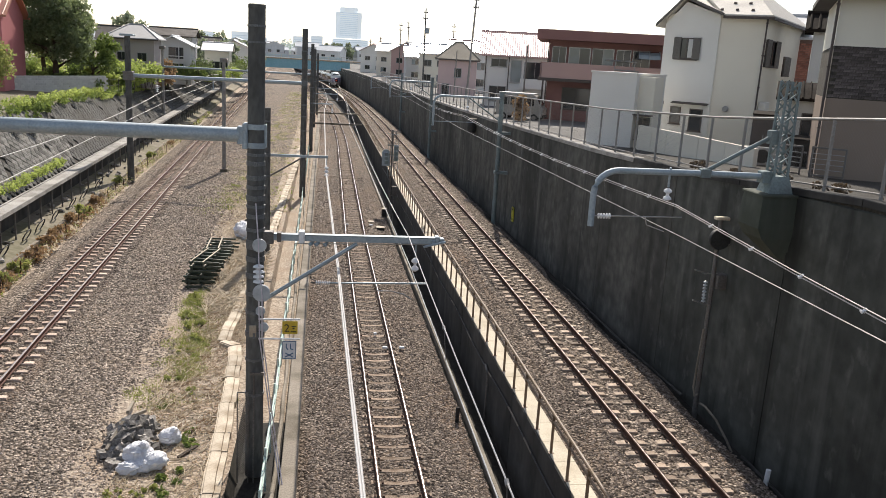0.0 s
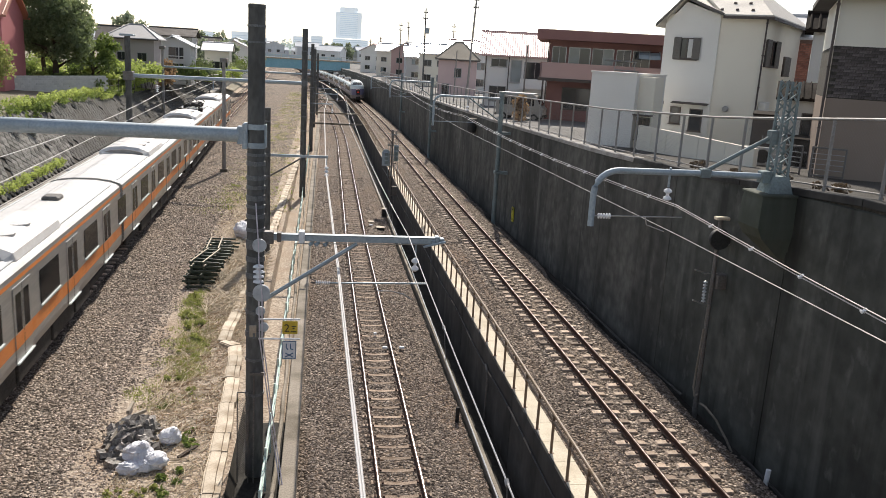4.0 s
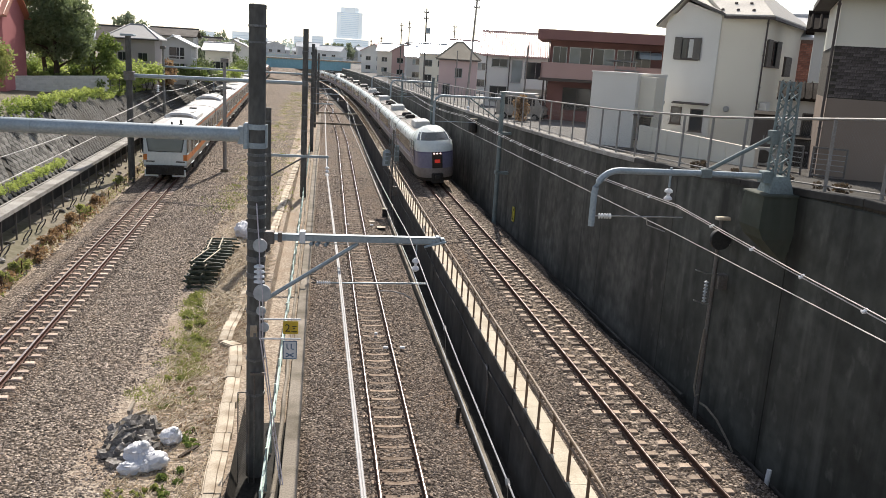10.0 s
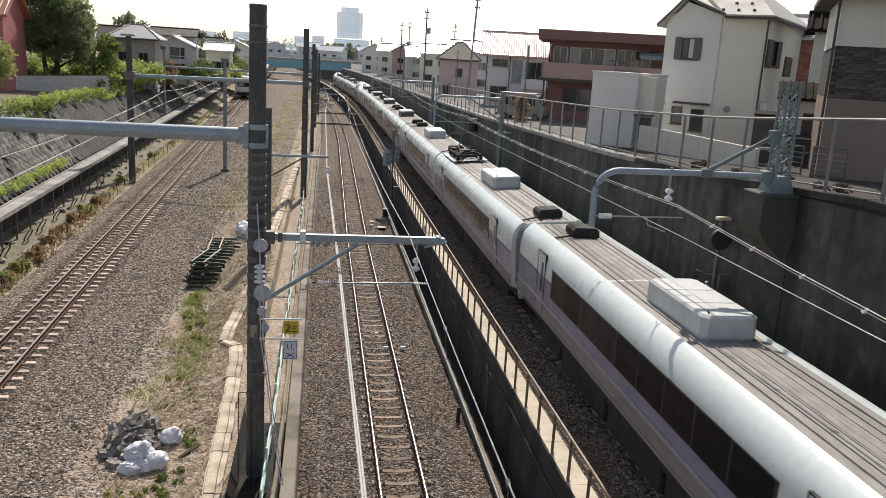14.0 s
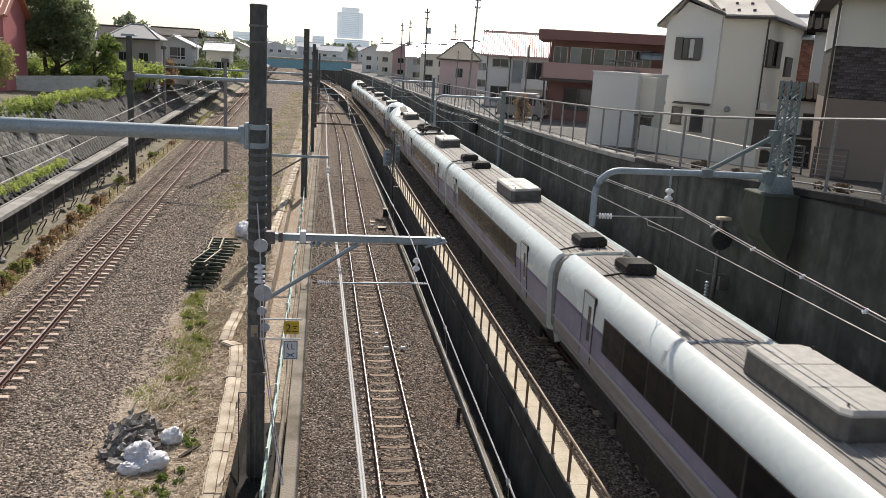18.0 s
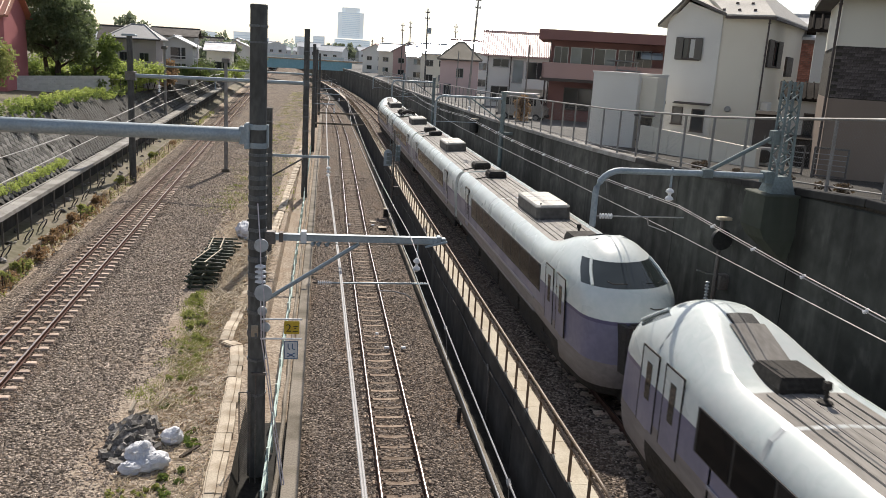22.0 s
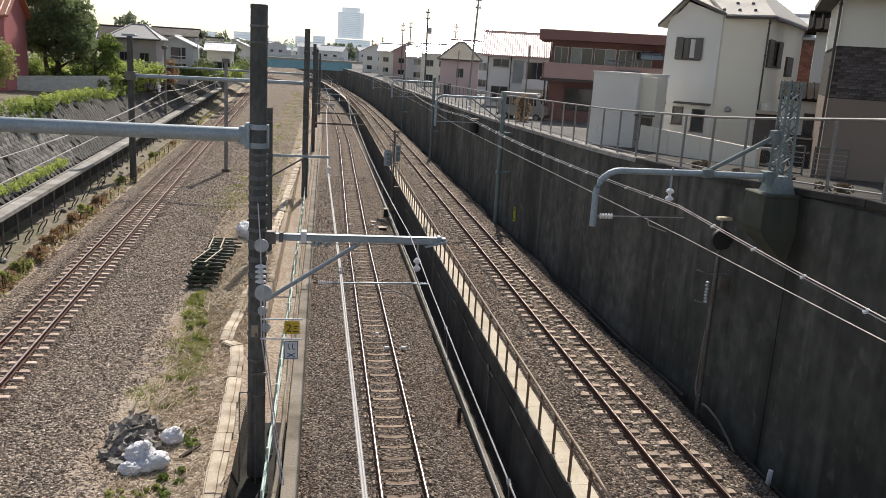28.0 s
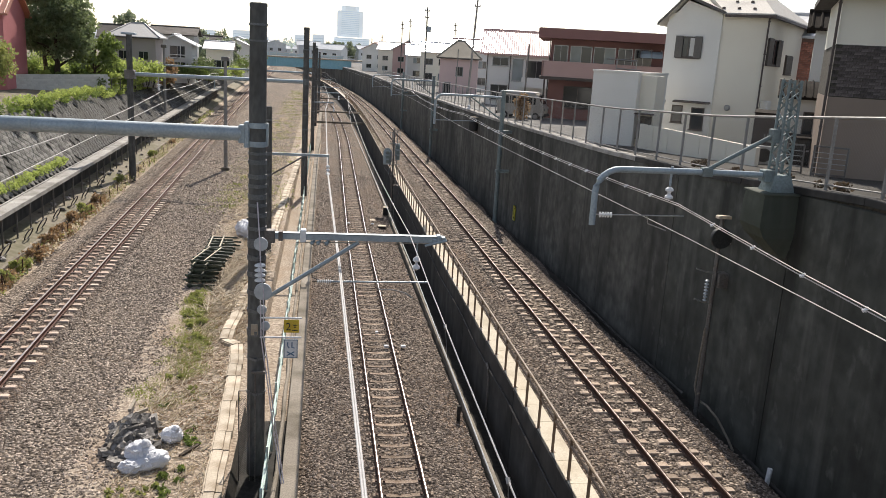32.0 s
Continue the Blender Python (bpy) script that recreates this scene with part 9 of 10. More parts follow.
def stacked_frames():
    """Two stacks of dark steel ladder frames."""
    M_DGREEN = surf("dark_green_steel", (0.035, 0.05, 0.035), (0.065, 0.085, 0.06), 20, 2, 0.6, relief=0.1, dirt=(0.09, 0.065, 0.045))
    rng = random.Random(23)
    for cx, cy, n, L in ((-5.05, 34.7, 6, 2.5), (-4.95, 38.8, 4, 2.7)):
        for k in range(n):
            T = Matrix.Translation((cx + 0.05 * k + rng.uniform(-0.06, 0.06), cy + 0.12 * k, 0.26 + 0.17 * k)) @ Matrix.Rotation(-0.05 + rng.uniform(-0.13, 0.1), 4, "Z") @ Matrix.Rotation(rng.uniform(-0.04, 0.05), 4, "X")
            root = thing("ladder_frame", T, "dark green steel ladder frame lying in a stack", "steel frame", "stacked frames")
            for s in (-0.26, 0.26):
                g = Geo()
                g.box(s - 0.035, s + 0.035, -L / 2, L / 2, -0.06, 0.06)
                part("side_bar", g, M_DGREEN, root)
                g = Geo()
                g.box(s - 0.025, s + 0.025, -L / 2, L / 2, 0.061, 0.072)
                # The top two frames of a stack carry a pale strip.
                part("top_strip", g, M_COPING if k >= n - 2 else M_DGREEN, root, "pale strip along the top edge" if k >= n - 2 else "")
            for y in steps(-L / 2 + 0.15, L / 2 - 0.15, 0.6):
                g = Geo()
                g.box(-0.36 - rng.uniform(0, 0.1), 0.72 + rng.uniform(0, 0.25), y - 0.03, y + 0.03, -0.04, 0.04)
                part("rung", g, M_DGREEN, root)


stacked_frames()


def litter(name, label, area, n, mat, seed, category="dry stalks", long=0.42, top=0.04):
    """Dead stalks lying on the soil: area x0, x1, y0, y1."""
    rng = random.Random(seed)
    x0, x1, y0, y1 = area
    root = thing(name, ((x0 + x1) / 2, (y0 + y1) / 2, 0.17), label, category, kind="stuff")
    g = Geo()
    for _ in range(n):
        p = Vector((rng.uniform(x0, x1) - (x0 + x1) / 2, rng.uniform(y0, y1) - (y0 + y1) / 2, rng.uniform(0.0, top)))
        a = rng.gauss(1.2, 0.9)
        L = rng.uniform(0.08, long)
        d = Vector((math.cos(a), math.sin(a), rng.uniform(-0.02, 0.25))) * L
        w = Vector((-math.sin(a), math.cos(a), 0)) * rng.uniform(0.009, 0.02) * (1.5 if long > 0.5 else 1)
        u = Vector((0, 0, 0.012))
        g.add([p - w, p + w, p + u, p + d - w * 0.6, p + d + w * 0.6, p + d + u], [(0, 3, 5, 2), (2, 5, 4, 1), (0, 1, 4, 3)])
    part("stalks", g, mat, root)


def weeds():
    clumps = [(-4.65, 32.1, 0.55, M_LEAF_Y), (-4.4, 31.2, 0.4, M_LEAF), (-4.5, 29.6, 0.45, M_LEAF_Y), (-4.2, 28.6, 0.5, M_LEAF), (-4.0, 27.6, 0.5, M_LEAF_Y), (-3.6, 27.0, 0.35, M_LEAF), (-4.7, 30.4, 0.3, M_LEAF), (-4.21, 23.8, 0.36, M_LEAF_Y), (-3.44, 22.9, 0.26, M_LEAF_Y), (-3.15, 20.0, 0.4, M_LEAF), (-3.0, 19.6, 0.3, M_LEAF), (-3.2, 17.9, 0.42, M_LEAF), (-3.5, 17.6, 0.35, M_LEAF_Y), (-3.3, 17.0, 0.35, M_LEAF), (-4.3, 17.1, 0.3, M_LEAF_Y), (-3.75, 17.2, 0.3, M_LEAF_Y), (-4.1, 21.9, 0.2, M_LEAF), (-3.8, 26.0, 0.3, M_LEAF_Y), (-4.3, 26.2, 0.3, M_LEAF), (-2.35, 20.4, 0.2, M_LEAF_Y), (-2.3, 22.3, 0.2, M_LEAF_Y)]
    for k, (x, y, r, m_) in enumerate(clumps):
        bush("weed_clump", "low leafy green weed in the dry soil", (x, y, 0.1), r, r * 1.3, r * 0.45, M_LEAF if m_ is M_LEAF and y < 24 else M_WEED, 300 + k, int(160 + 500 * r), 0.075, "weed", "weed clumps")
    rng = random.Random(92)
    straw = [(-3.9 + rng.uniform(-0.8, 1.1), 16 + 30 * rng.random(), 0.13, 0.6, 60) for _ in range(34)]
    grass("dry_grass", "dead straw-coloured grass in tufts and mats", straw, M_STRAW, 93, 0.14, "dry grass")
    green = [(-4.2 + rng.uniform(-0.7, 0.7), 22 + 11 * rng.random(), 0.12, 0.5, 150) for _ in range(34)]
    grass("green_grass", "thin green grass in the dry soil", green, M_WEED, 96, 0.12, "weeds", 0.016)
    wisps = []
    for _ in range(40):
        t = rng.random()
        wisps.append((-4.85 + 1.1 * t + rng.uniform(-0.35, 0.4), 33.2 - 9.5 * t, 0.13, rng.uniform(0.15, 0.4), 85))
    grass("green_grass", "wispy olive-green grass beside the dry stalks", wisps, M_WEED, 196, 0.19, "weeds", 0.009)
    for k, (m_, lab, n) in enumerate(((M_STRAW, "thin dry grass on the empty track bed", 260), (M_WEED, "thin olive weeds on the empty track bed", 220))):
        spots = []
        for _ in range(n):
            y = 50 + 150 * rng.random() ** 1.3
            spots.append((rng.uniform(-7.2, -2.2) - bend(y) * 0.5, y, 0.14, rng.uniform(0.3, 1.4), 34))
        grass("far_weeds", lab, spots, m_, 195 + k, 0.16, "weeds", 0.03)
    litter("dry_stalks", "pale dead stalks strewn beside the cable trough", (-4.1, -2.35, 27, 48), 4600, M_STRAW, 97)
    litter("dry_stalks", "long pale dead stalks heaped beside the stacked frames", (-4.2, -2.6, 30, 42), 1500, M_STRAW, 197, long=0.9, top=0.16)
    litter("dry_stalks", "long pale dead stalks strewn behind the stacked frames", (-5.0, -2.9, 41, 52), 900, M_STRAW, 198, long=0.8, top=0.1)
    litter("dry_stalks", "pale dead stalks strewn on the soil", (-4.6, -2.4, 16, 28), 1700, M_STRAW, 98)
    litter("dry_stalks", "rust-brown dead leaves and stalks on the soil", (-4.3, -2.5, 20, 40), 1300, M_LEAF_R, 298, long=0.25)
    litter("dry_stalks", "thin scatter of dead stalks on the ballast", (-5.6, -3.4, 40, 80), 1800, M_STRAW, 99)


weeds()


def street_edge():
    """Dry growth and pots along the top of the tall wall."""
    rng = random.Random(61)
    for k in range(5):
        y = 15.0 + 2.3 * k + rng.uniform(-0.3, 0.3)
        bush("dry_shrub", "dark dry shrub at the street's edge behind the fence", (x_east(y) + 0.75 + rng.uniform(-0.2, 0.5), y, z_street(y) - 0.06), 0.45, 0.6, rng.uniform(0.16, 0.3), M_DRY, 400 + k, 260, 0.08, "shrub", "street shrubs")


M_DRY = leaf("dead_brown_leaves", (0.05, 0.035, 0.022), (0.11, 0.08, 0.05), (0.06, 0.04, 0.02))
street_edge()


def trackside():
    # signal on the low wall, seen from behind
    root = thing("railway_signal", (4.82, 55, -0.4), "grey railway signal with a hooped ladder, seen from behind", "signal")
    g = Geo()
    g.tube((0, 0, 0), (0, 0, 5.55), 0.065, n=10)
    part("mast", g, M_STEEL_D, root, smooth=True)
    # the lower head: rounded backing board, casing and lamp housings
    g = Geo()
    arc = [(-0.4 + 0.27 * math.cos(a), 3.95 + 0.27 * math.sin(a)) for a in (math.pi * k / 8 for k in range(9))]
    out = arc + [(-0.67, 3.1), (-0.13, 3.1)]
    g.loft([[(x, y, z) for x, z in out] for y in (0.02, -0.01)])
    head = part("backing_board", g, M_STEEL, root, "grey rounded backing board of the signal")
    g = Geo()
    g.box(-0.56, -0.24, -0.2, -0.015, 3.2, 4.05, 0.05)
    part("casing", g, M_STEEL, head, "weathered grey signal casing")
    for z in (3.35, 3.63, 3.91):
        g = Geo()
        g.tube((-0.4, 0.02, z), (-0.4, 0.26, z), 0.1, n=12)
        part("lamp_hood", g, M_BLACK, head)
        g = Geo()
        g.box(-0.5, -0.3, -0.215, -0.2, z - 0.1, z + 0.1, 0.01)
        part("access_cover", g, M_MAST, head)
    # the tall route board beside the mast
    g = Geo()
    g.box(0.1, 0.42, -0.1, 0.06, 3.45, 4.55, 0.05)
    board = part("route_board", g, M_STEEL, root, "tall grey signal casing")
    for z in (3.6, 3.95, 4.3):
        g = Geo()
        g.box(0.14, 0.38, -0.115, -0.1, z - 0.12, z + 0.12, 0.01)
        part("access_cover", g, M_MAST, board)
    for z in (3.3, 3.9, 4.5):
        g = Geo()
        g.box(-0.35, 0.3, -0.03, 0.03, z - 0.025, z + 0.025)
        part("bracket", g, M_STEEL_D, root)
    # ladder with a hooped guard
    for x in (-0.14, 0.2):
        tube_part("ladder_rail", [(x, -0.28, 0.3), (x, -0.28, 5.5)], 0.018, M_STEEL_D, root, n=6)
    for z in steps(0.5, 5.4, 0.33):
        g = Geo()
        g.tube((-0.14, -0.28, z), (0.2, -0.28, z), 0.012, n=5)
        part("rung", g, M_STEEL_D, root)
    for z in (2.55, 3.2, 3.9, 4.6, 5.3):
        tube_part("guard_hoop", [(0.03 + 0.36 * math.cos(a), -0.3 - 0.36 * abs(math.sin(a)) - 0.02, z) for a in (math.pi * k / 8 for k in range(9))], 0.012, M_MAST, root, n=5)
    for k in (1, 3, 5, 7):
        a = math.pi * k / 8
        tube_part("guard_bar", [(0.03 + 0.36 * math.cos(a), -0.32 - 0.36 * math.sin(a), z) for z in (2.55, 5.3)], 0.01, M_MAST, root, n=5)
    tube_part("cable_loop", [(-0.1, -0.05, 3.1), (-0.2, -0.08, 2.75), (-0.05, -0.1, 2.5), (0.04, -0.08, 2.2), (0.05, -0.08, 0.3)], 0.03, M_BLACK, root, "black cable that loops down the mast", 6)
    g = Geo()
    g.box(0.08, 0.4, -0.2, 0.0, 1.1, 1.75, 0.02)
    part("junction_box", g, M_STEEL_D, root, "grey junction box on the mast")
    # relay boxes at its foot
    for x, y, w, h in ((4.3, 53.2, 0.3, 0.55), (3.75, 48.6, 0.45, 0.25), (3.3, 50.5, 0.3, 0.2)):
        r = thing("relay_box", (x, y, -0.45), "small dark trackside relay box", "relay box", "relay boxes")
        g = Geo()
        g.box(-w / 2, w / 2, -0.2, 0.2, 0.05, h, 0.03)
        part("case", g, M_UNDER, r)
        g = Geo()
        g.box(-w / 2 - 0.02, w / 2 + 0.02, -0.22, 0.22, h, h + 0.03, 0.01)
        part("lid", g, M_CONC, r)
    # marker post by the ballast edge
    r = thing("marker_post", (4.15, 21.8, -0.35), "short dark marker post in the ballast", "marker post")
    g = Geo()
    g.box(-0.05, 0.05, -0.05, 0.05, 0, 0.5, 0.01)
    part("post", g, M_UNDER, r)
    # white stones and a bond plate in the middle track
    for x, y, s in ((2.2, 28.9, 0.06), (2.45, 27.4, 0.09), (3.05, 27.4, 0.09), (1.75, 49.0, 0.1), (3.2, 49.0, 0.1)):
        r = thing("track_marker", (x, y, zb(y) - 0.12), "small white marker block between the rails", "marker", "track markers")
        g = Geo()
        g.box(-s, s, -0.06, 0.06, 0, 0.07, 0.015)
        part("block", g, M_WHITE_I, r)
    # yellow frame sign on the tall wall
    r = thing("wall_sign", (10.9, 44.6, 1.2), "yellow rectangular frame sign on the dark wall", "sign")
    ym = surf("yellow_frame_paint", (0.55, 0.5, 0.04), (0.62, 0.57, 0.06), 20, 2, 0.5, relief=0.02)
    for y0, y1, z0, z1 in ((-0.22, -0.14, 0, 0.82), (0.14, 0.22, 0, 0.82), (-0.22, 0.22, 0, 0.08), (-0.22, 0.22, 0.74, 0.82)):
        g = Geo()
        g.box(-0.03, 0.02, y0, y1, z0, z1)
        part("frame_bar", g, ym, r)
    g = Geo()
    g.box(-0.01, 0.03, -0.18, 0.18, 0.04, 0.78)
    part("plate", g, M_UNDER, r)
    g = Geo()
    g.box(-0.02, -0.008, -0.05, 0.05, 0.2, 0.62)
    part("mark", g, ym, r)
    # cable post against the tall wall
    x, y = 10.62, 20.15
    r = thing("wall_cable_post", (x, y, 0), "dark cable post with a drum and insulators against the wall", "cable post")
    g = Geo()
    g.tube((0, 0, 0.5), (0, 0, 6.25), 0.07, 0.055, 10)
    part("post", g, M_STEEL_D, r, smooth=True)
    g = Geo()
    g.lathe((0, -0.06, 5.72), [(0.08, -0.08), (0.28, -0.07), (0.3, 0.0), (0.28, 0.07), (0.08, 0.08)], 22, "y")
    part("drum", g, M_BLACK, r, "black coiled cable drum", smooth=True)
    g = Geo()
    g.box(-0.16, 0.22, -0.1, 0.1, 6.24, 6.32, 0.02)
    part("cap", g, M_CONC, r, "pale cap plate")
    for z, a, b in ((4.75, -0.55, 0.1), (5.55, -0.12, 0.9), (3.9, -0.5, 0.05)):
        g = Geo()
        g.pipe([(a, 0, z + 0.1), ((a + b) / 2, 0, z), (b, 0, z)], 0.022, 6)
        part("bracket", g, M_WIRE, r)
    g = Geo()
    insulator(g, (-0.22, -0.05, 3.95), 7, 0.06, 0.09)
    part("insulator", g, M_GREY_I, r, smooth=True)
    g = Geo()
    g.pipe([(-0.12, -0.1, 3.2), (-0.16, -0.1, 2.4), (-0.2, -0.12, 1.5), (-0.14, -0.14, 1.25), (-0.04, -0.12, 1.3)], 0.028, 6)
    part("down_conduit", g, M_KERB, r, "pale conduit with a hooked foot")
    g = Geo()
    g.box(0.05, 0.5, -0.15, 0.15, 4.35, 4.75, 0.03)
    part("junction_box", g, M_STEEL_D, r)
    # a second coil of cable farther along the wall
    r = thing("cable_coil", (10.66, 57.8, 0), "black coil of cable under a pale cap on the dark wall", "cable coil")
    g = Geo()
    g.lathe((0, 0, 4.95), [(0.1, 0), (0.3, 0.03), (0.34, 0.25), (0.34, 0.7), (0.28, 0.86), (0.08, 0.88)], 16)
    part("coil", g, M_BLACK, r, smooth=True)
    g = Geo()
    g.box(-0.2, 0.35, -0.22, 0.22, 5.9, 5.97, 0.02)
    part("cap", g, M_CONC, r, "pale cap plate")
    g = Geo()
    g.box(0.12, 0.3, -0.06, 0.06, 4.7, 5.9)
    part("bracket", g, M_STEEL_D, r)
    # pipes at the wall's foot
    for nm, pts, rr, mt in (("bent_pipe", [(10.75, 20.3, 0.95), (10.62, 19.6, 1.12), (10.6, 18.9, 1.05), (10.7, 18.4, 0.7), (10.78, 18.2, 0.45)], 0.032, M_KERB), ("cable_run", [(10.7, 33, 0.62), (10.65, 26, 0.66), (10.72, 22.5, 0.7), (10.6, 21, 0.85)], 0.045, M_WALL2), ("cable_run", [(10.72, 17.6, 0.65), (10.65, 14, 0.62), (10.7, 10, 0.65)], 0.05, M_WALL2)):
        r = thing(nm, (0, 0, 0), "pipe lying along the foot of the tall wall", "pipe")
        g = Geo()
        g.pipe(pts, rr, 8)
        part("pipe", g, mt, r, smooth=True)
    r = thing("marker_post", (10.55, 16.2, 0.55), "short white marker post at the wall's foot", "marker post")
    g = Geo()
    g.tube((0, 0, 0), (0.04, 0, 0.5), 0.06, n=8)
    part("post", g, M_WHITE_I, r)
    # planter and clutter beside the near houses
    r = thing("street_bush", (12.95, 53.3, 6.1), "tall dry brown bush beside the street", "bush")
    g = Geo()
    for k, (dx, dz, rr) in enumerate(((0, 0.5, 0.5), (0.15, 1.0, 0.45), (-0.2, 1.3, 0.35), (0.1, 1.6, 0.3))):
        leaf_cloud(g, (dx, 0, dz), rr, 330, 0.14, random.Random(7 + k), 0.9)
    part("leaves", g, M_LEAF_R, r)
    g = Geo()
    g.tube((0, 0, -0.1), (0, 0, 1.3), 0.05, n=6)
    part("stem", g, M_BARK, r)
    r = thing("parked_van", Matrix.Translation((13.75, 56.2, 6.08)) @ Matrix.Rotation(radians(62), 4, "Z"), "small dusty van with a white roof parked beside the street", "van")
    side = [(-1.62, 0.35), (-1.68, 0.9), (-1.5, 1.05), (-1.15, 1.72), (-0.95, 1.84), (1.45, 1.86), (1.6, 1.7), (1.66, 0.95), (1.64, 0.35)]
    g = Geo()
    g.loft([[(x, y * k, 0.35 + (z - 0.35) * k2) for y, z in side] for x, k, k2 in ((-0.72, 0.97, 0.96), (-0.66, 1.0, 1.0), (0.66, 1.0, 1.0), (0.72, 0.97, 0.96))])
    part("body", g, surf("dusty_van_paint", (0.3, 0.285, 0.26), (0.37, 0.35, 0.32), 8, 1.2, 0.5, relief=0.03, dirt=(0.2, 0.17, 0.14)), r, "dusty grey-beige van body")
    g = Geo()
    g.box(-0.66, 0.66, -0.95, 1.45, 1.85, 1.9, 0.02)
    part("roof", g, M_WHITEW, r, "white van roof")
    for s in (-1, 1):
        for ya, yb in ((-1.05, -0.25), (-0.15, 0.6), (0.7, 1.4)):
            g = Geo()
            g.box(min(s * 0.715, s * 0.735), max(s * 0.715, s * 0.735), ya, yb, 1.08, 1.58, 0.005)
            part("window", g, M_GLASS, r)
        for yy in (-1.1, 1.1):
            g = Geo()
            g.lathe((s * 0.66, yy, 0.28), [(0.05, -0.07), (0.26, -0.07), (0.28, -0.04), (0.28, 0.04), (0.26, 0.07), (0.05, 0.07)], 16, "x")
            w_ = part("wheel", g, M_BLACK, r)
            g = Geo()
            g.lathe((s * 0.735, yy, 0.28), [(0.03, -0.01), (0.15, -0.01), (0.15, 0.01), (0.03, 0.01)], 12, "x")
            part("rim", g, M_ALU, w_)
        g = Geo()
        g.lathe((s * 0.5, -1.66, 0.78), [(0.02, -0.03), (0.1, -0.02), (0.1, 0.02)], 10, "y")
        part("headlight", g, M_GLASS_L, r)
    g = Geo()
    g.loft([[(x, -1.49 + 0.33 * t - 0.03, 1.1 + 0.58 * t) for t in (0.05, 0.95)] + [(x, -1.49 + 0.33 * t + 0.02, 1.1 + 0.58 * t) for t in (0.95, 0.05)] for x in (-0.6, 0.6)])
    part("windscreen", g, M_GLASS, r)
    for yy in (-1.7, 1.66):
        g = Geo()
        g.box(-0.7, 0.7, yy - 0.04, yy + 0.04, 0.32, 0.5, 0.02)
        part("bumper", g, M_UNDER, r)
    # small gate, boxes and rails in front of the near house
    for x, y, w, h in ((14.3, 24.6, 1.0, 1.0), (15.0, 23.4, 1.0, 1.0)):
        r = thing("garden_gate", Matrix.Translation((x, y, z_street(y) - 0.1)) @ Matrix.Rotation(radians(-40), 4, "Z"), "dark metal garden gate with thin bars", "gate", "garden gates")
        for a, b, c, d in ((0, 0.05, 0, h), (w - 0.05, w, 0, h), (0, w, h - 0.05, h), (0, w, 0.1, 0.15)):
            g = Geo()
            g.box(a, b, -0.03, 0.03, c, d)
            part("frame_bar", g, M_STEEL_D, r)
        for k in range(4):
            g = Geo()
            g.box(0.05, w - 0.05, -0.015, 0.015, 0.3 + 0.16 * k, 0.32 + 0.16 * k)
            part("bar", g, M_ALU, r)
    for x, y in ((15.4, 28.5), (15.9, 27.6)):
        r = thing("outdoor_unit", Matrix.Translation((x, y, z_street(y) - 0.1)) @ Matrix.Rotation(radians(-30), 4, "Z"), "grey outdoor cooling unit beside the house", "outdoor unit", "outdoor units")
        g = Geo()
        g.box(-0.4, 0.4, -0.16, 0.16, 0.06, 0.7, 0.02)
        part("case", g, M_ALU, r)
        g = Geo()
        g.lathe((-0.1, -0.17, 0.38), [(0.05, -0.02), (0.24, -0.02), (0.25, 0.01)], 16, "y")
        part("fan_grille", g, M_UNDER, r)


trackside()


# ---- loose ballast ----
def height_at(line, x):
    for (xa_, _, za_), (xb_, _, zb_) in zip(line, line[1:]):
        if xa_ <= x <= xb_:
            return za_ + (zb_ - za_) * (x - xa_) / max(1e-6, xb_ - xa_)
    return 0.0


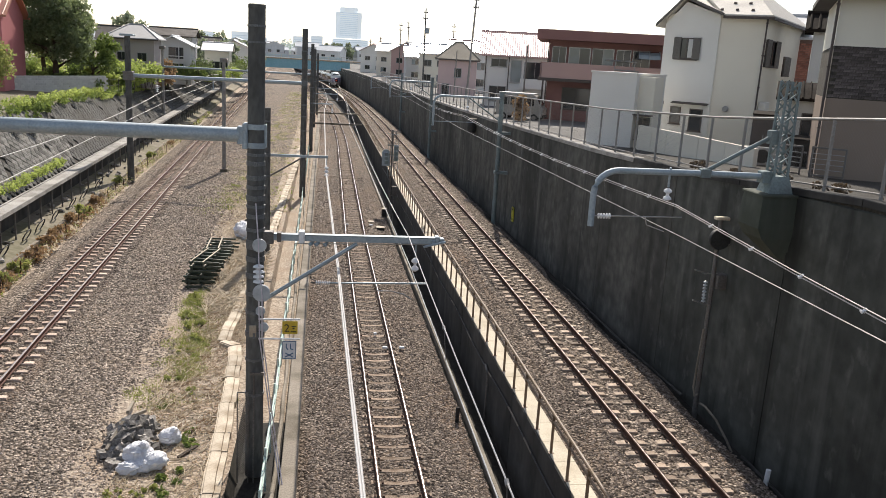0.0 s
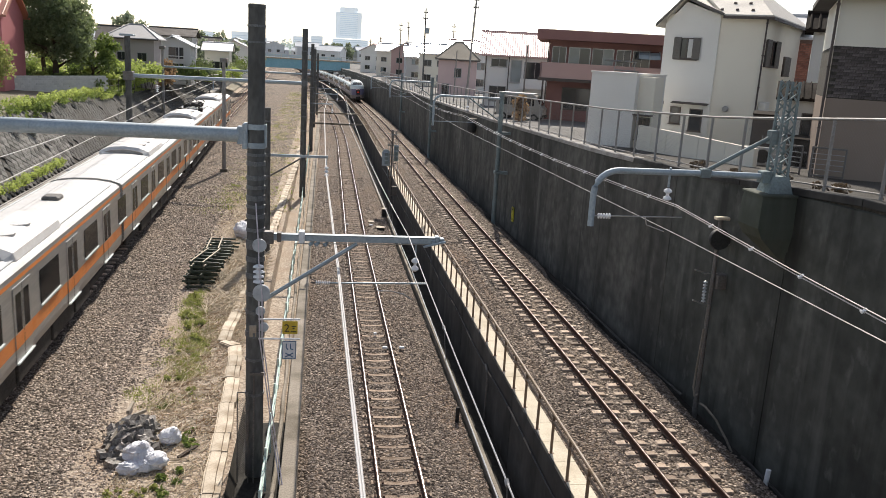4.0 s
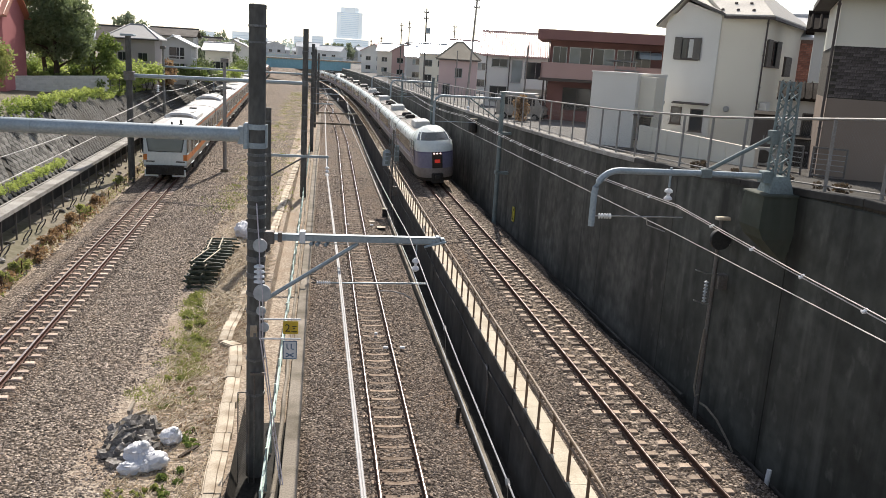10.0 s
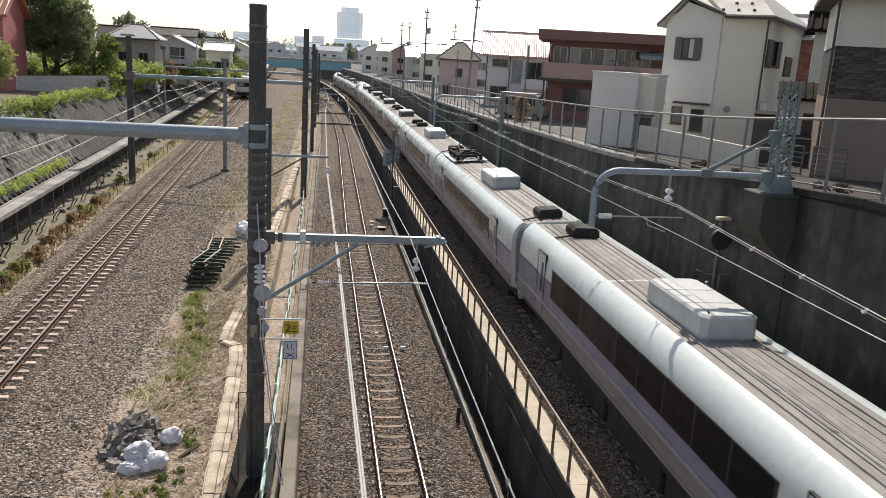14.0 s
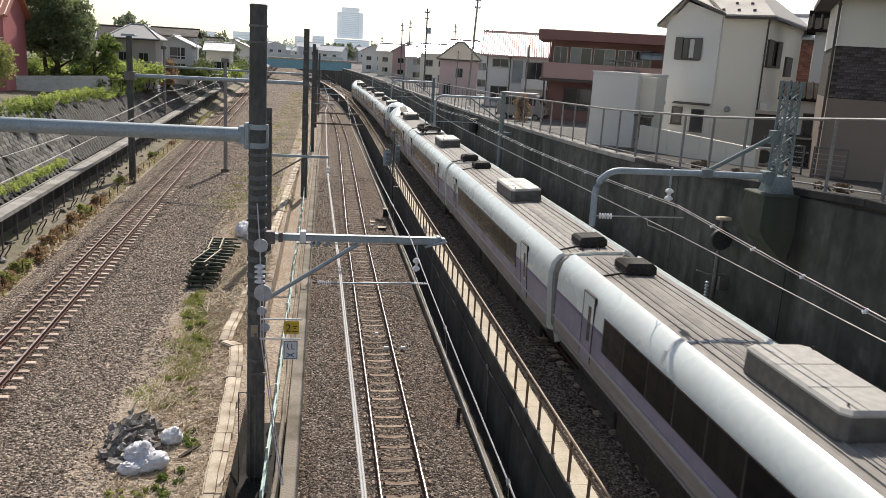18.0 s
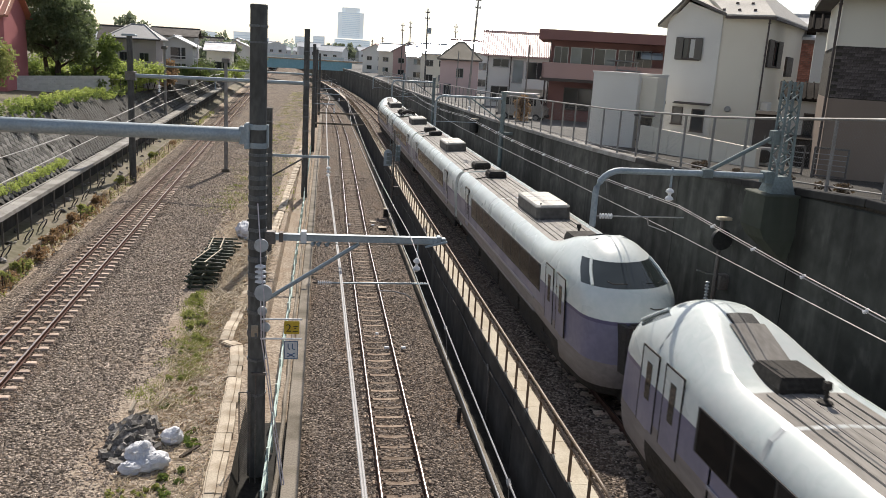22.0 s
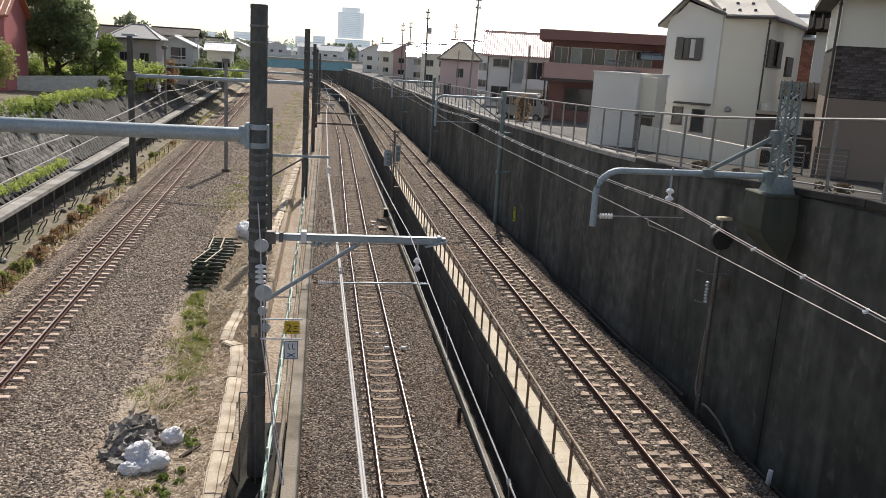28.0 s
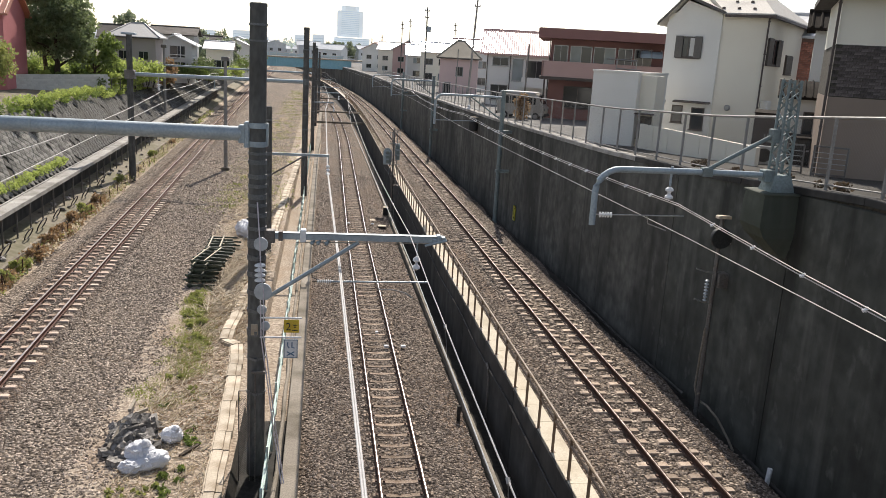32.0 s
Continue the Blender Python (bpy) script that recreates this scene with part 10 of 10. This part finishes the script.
def loose_ballast(name, label, left, right, zones, mat, seed, track, pitch, reach):
    """Broken stones that lie on the bed. zones: y0, y1, stones in a square metre, their size."""
    rng = random.Random(seed)
    base = [(1, 0, 0), (0, 1, 0), (-1, 0, 0), (0, -1, 0), (0.2, 0.1, 0.8), (-0.1, 0.1, -0.7)]
    tri = [(0, 1, 4), (1, 2, 4), (2, 3, 4), (3, 0, 4), (1, 0, 5), (2, 1, 5), (3, 2, 5), (0, 3, 5)]
    root = thing(name, (0, 0, 0), label, "ballast", kind="stuff")
    verts, faces = [], []
    for y0, y1, dens, size in zones:
        y = y0
        while y < y1:
            line = [p for p in section(y) if abs(p[0]) < 30]
            a, b = left(y), right(y)
            for _ in range(int((b - a) * 0.5 * dens)):
                x, yy = rng.uniform(a, b), y + 0.5 * rng.random()
                if abs(x - track(yy)) < reach and (yy + 59.9) % pitch < 0.2 and rng.random() < 0.96:
                    continue
                z = height_at(line, x)
                r = size * rng.uniform(0.55, 1.25)
                ca, sa = math.cos(6.28 * rng.random()), math.sin(6.28 * rng.random())
                n = math.hypot(ca, sa) + 1e-6
                ca, sa = ca / n * r, sa / n * r
                k = len(verts)
                tilt = rng.uniform(-0.4, 0.4)
                for px, py, pz in base:
                    px, py, pz = px * rng.uniform(0.6, 1.15), py * rng.uniform(0.5, 0.95), pz * rng.uniform(0.55, 1.1)
                    verts.append((x + ca * px - sa * py, yy + sa * px + ca * py, z + r * (pz * 0.62 + 0.18 + tilt * 0.7 * px)))
                faces.extend([(k + i, k + j, k + m) for i, j, m in tri])
            y += 0.5
    me = bpy.data.meshes.new(name)
    me.from_pydata(verts, [], faces)
    me.materials.append(mat)
    me.update()
    part("stones", me, None, root)


loose_ballast("loose_ballast", "rust-stained ballast stones between the old track's rails", lambda y: xa(y) - 1.3, lambda y: xa(y) + 1.3, [(18, 36, 120, 0.055), (36, 52, 70, 0.068), (52, 90, 20, 0.08)], M_STONES_B, 204, xa, 0.637, 0.97)
loose_ballast("loose_ballast", "grey broken ballast stones beside the old track", lambda y: xa(y) + 1.3, lambda y: -4.9 + 0.4 * math.sin(y * 0.8), [(15, 25, 190, 0.052), (25, 36, 130, 0.058), (36, 52, 75, 0.068), (52, 66, 36, 0.08), (66, 90, 16, 0.09)], M_STONES, 201, xa, 0.637, 0.97)
loose_ballast("loose_ballast", "brown broken ballast stones of the middle track", lambda y: xb(y) - 2.4, lambda y: xb(y) + 2.25, [(15, 25, 230, 0.05), (25, 36, 100, 0.055), (36, 52, 45, 0.065), (52, 70, 18, 0.075)], M_STONES_B, 202, xb, 0.633, 0.74)
loose_ballast("loose_ballast", "brown broken ballast stones of the raised track", lambda y: x_mid(y) + 0.6, lambda y: xc(y) + 2.05, [(9, 22, 210, 0.05), (22, 36, 100, 0.055), (36, 52, 45, 0.065), (52, 70, 18, 0.075)], M_STONES_B, 203, xc, 0.60, 0.92)


motions()
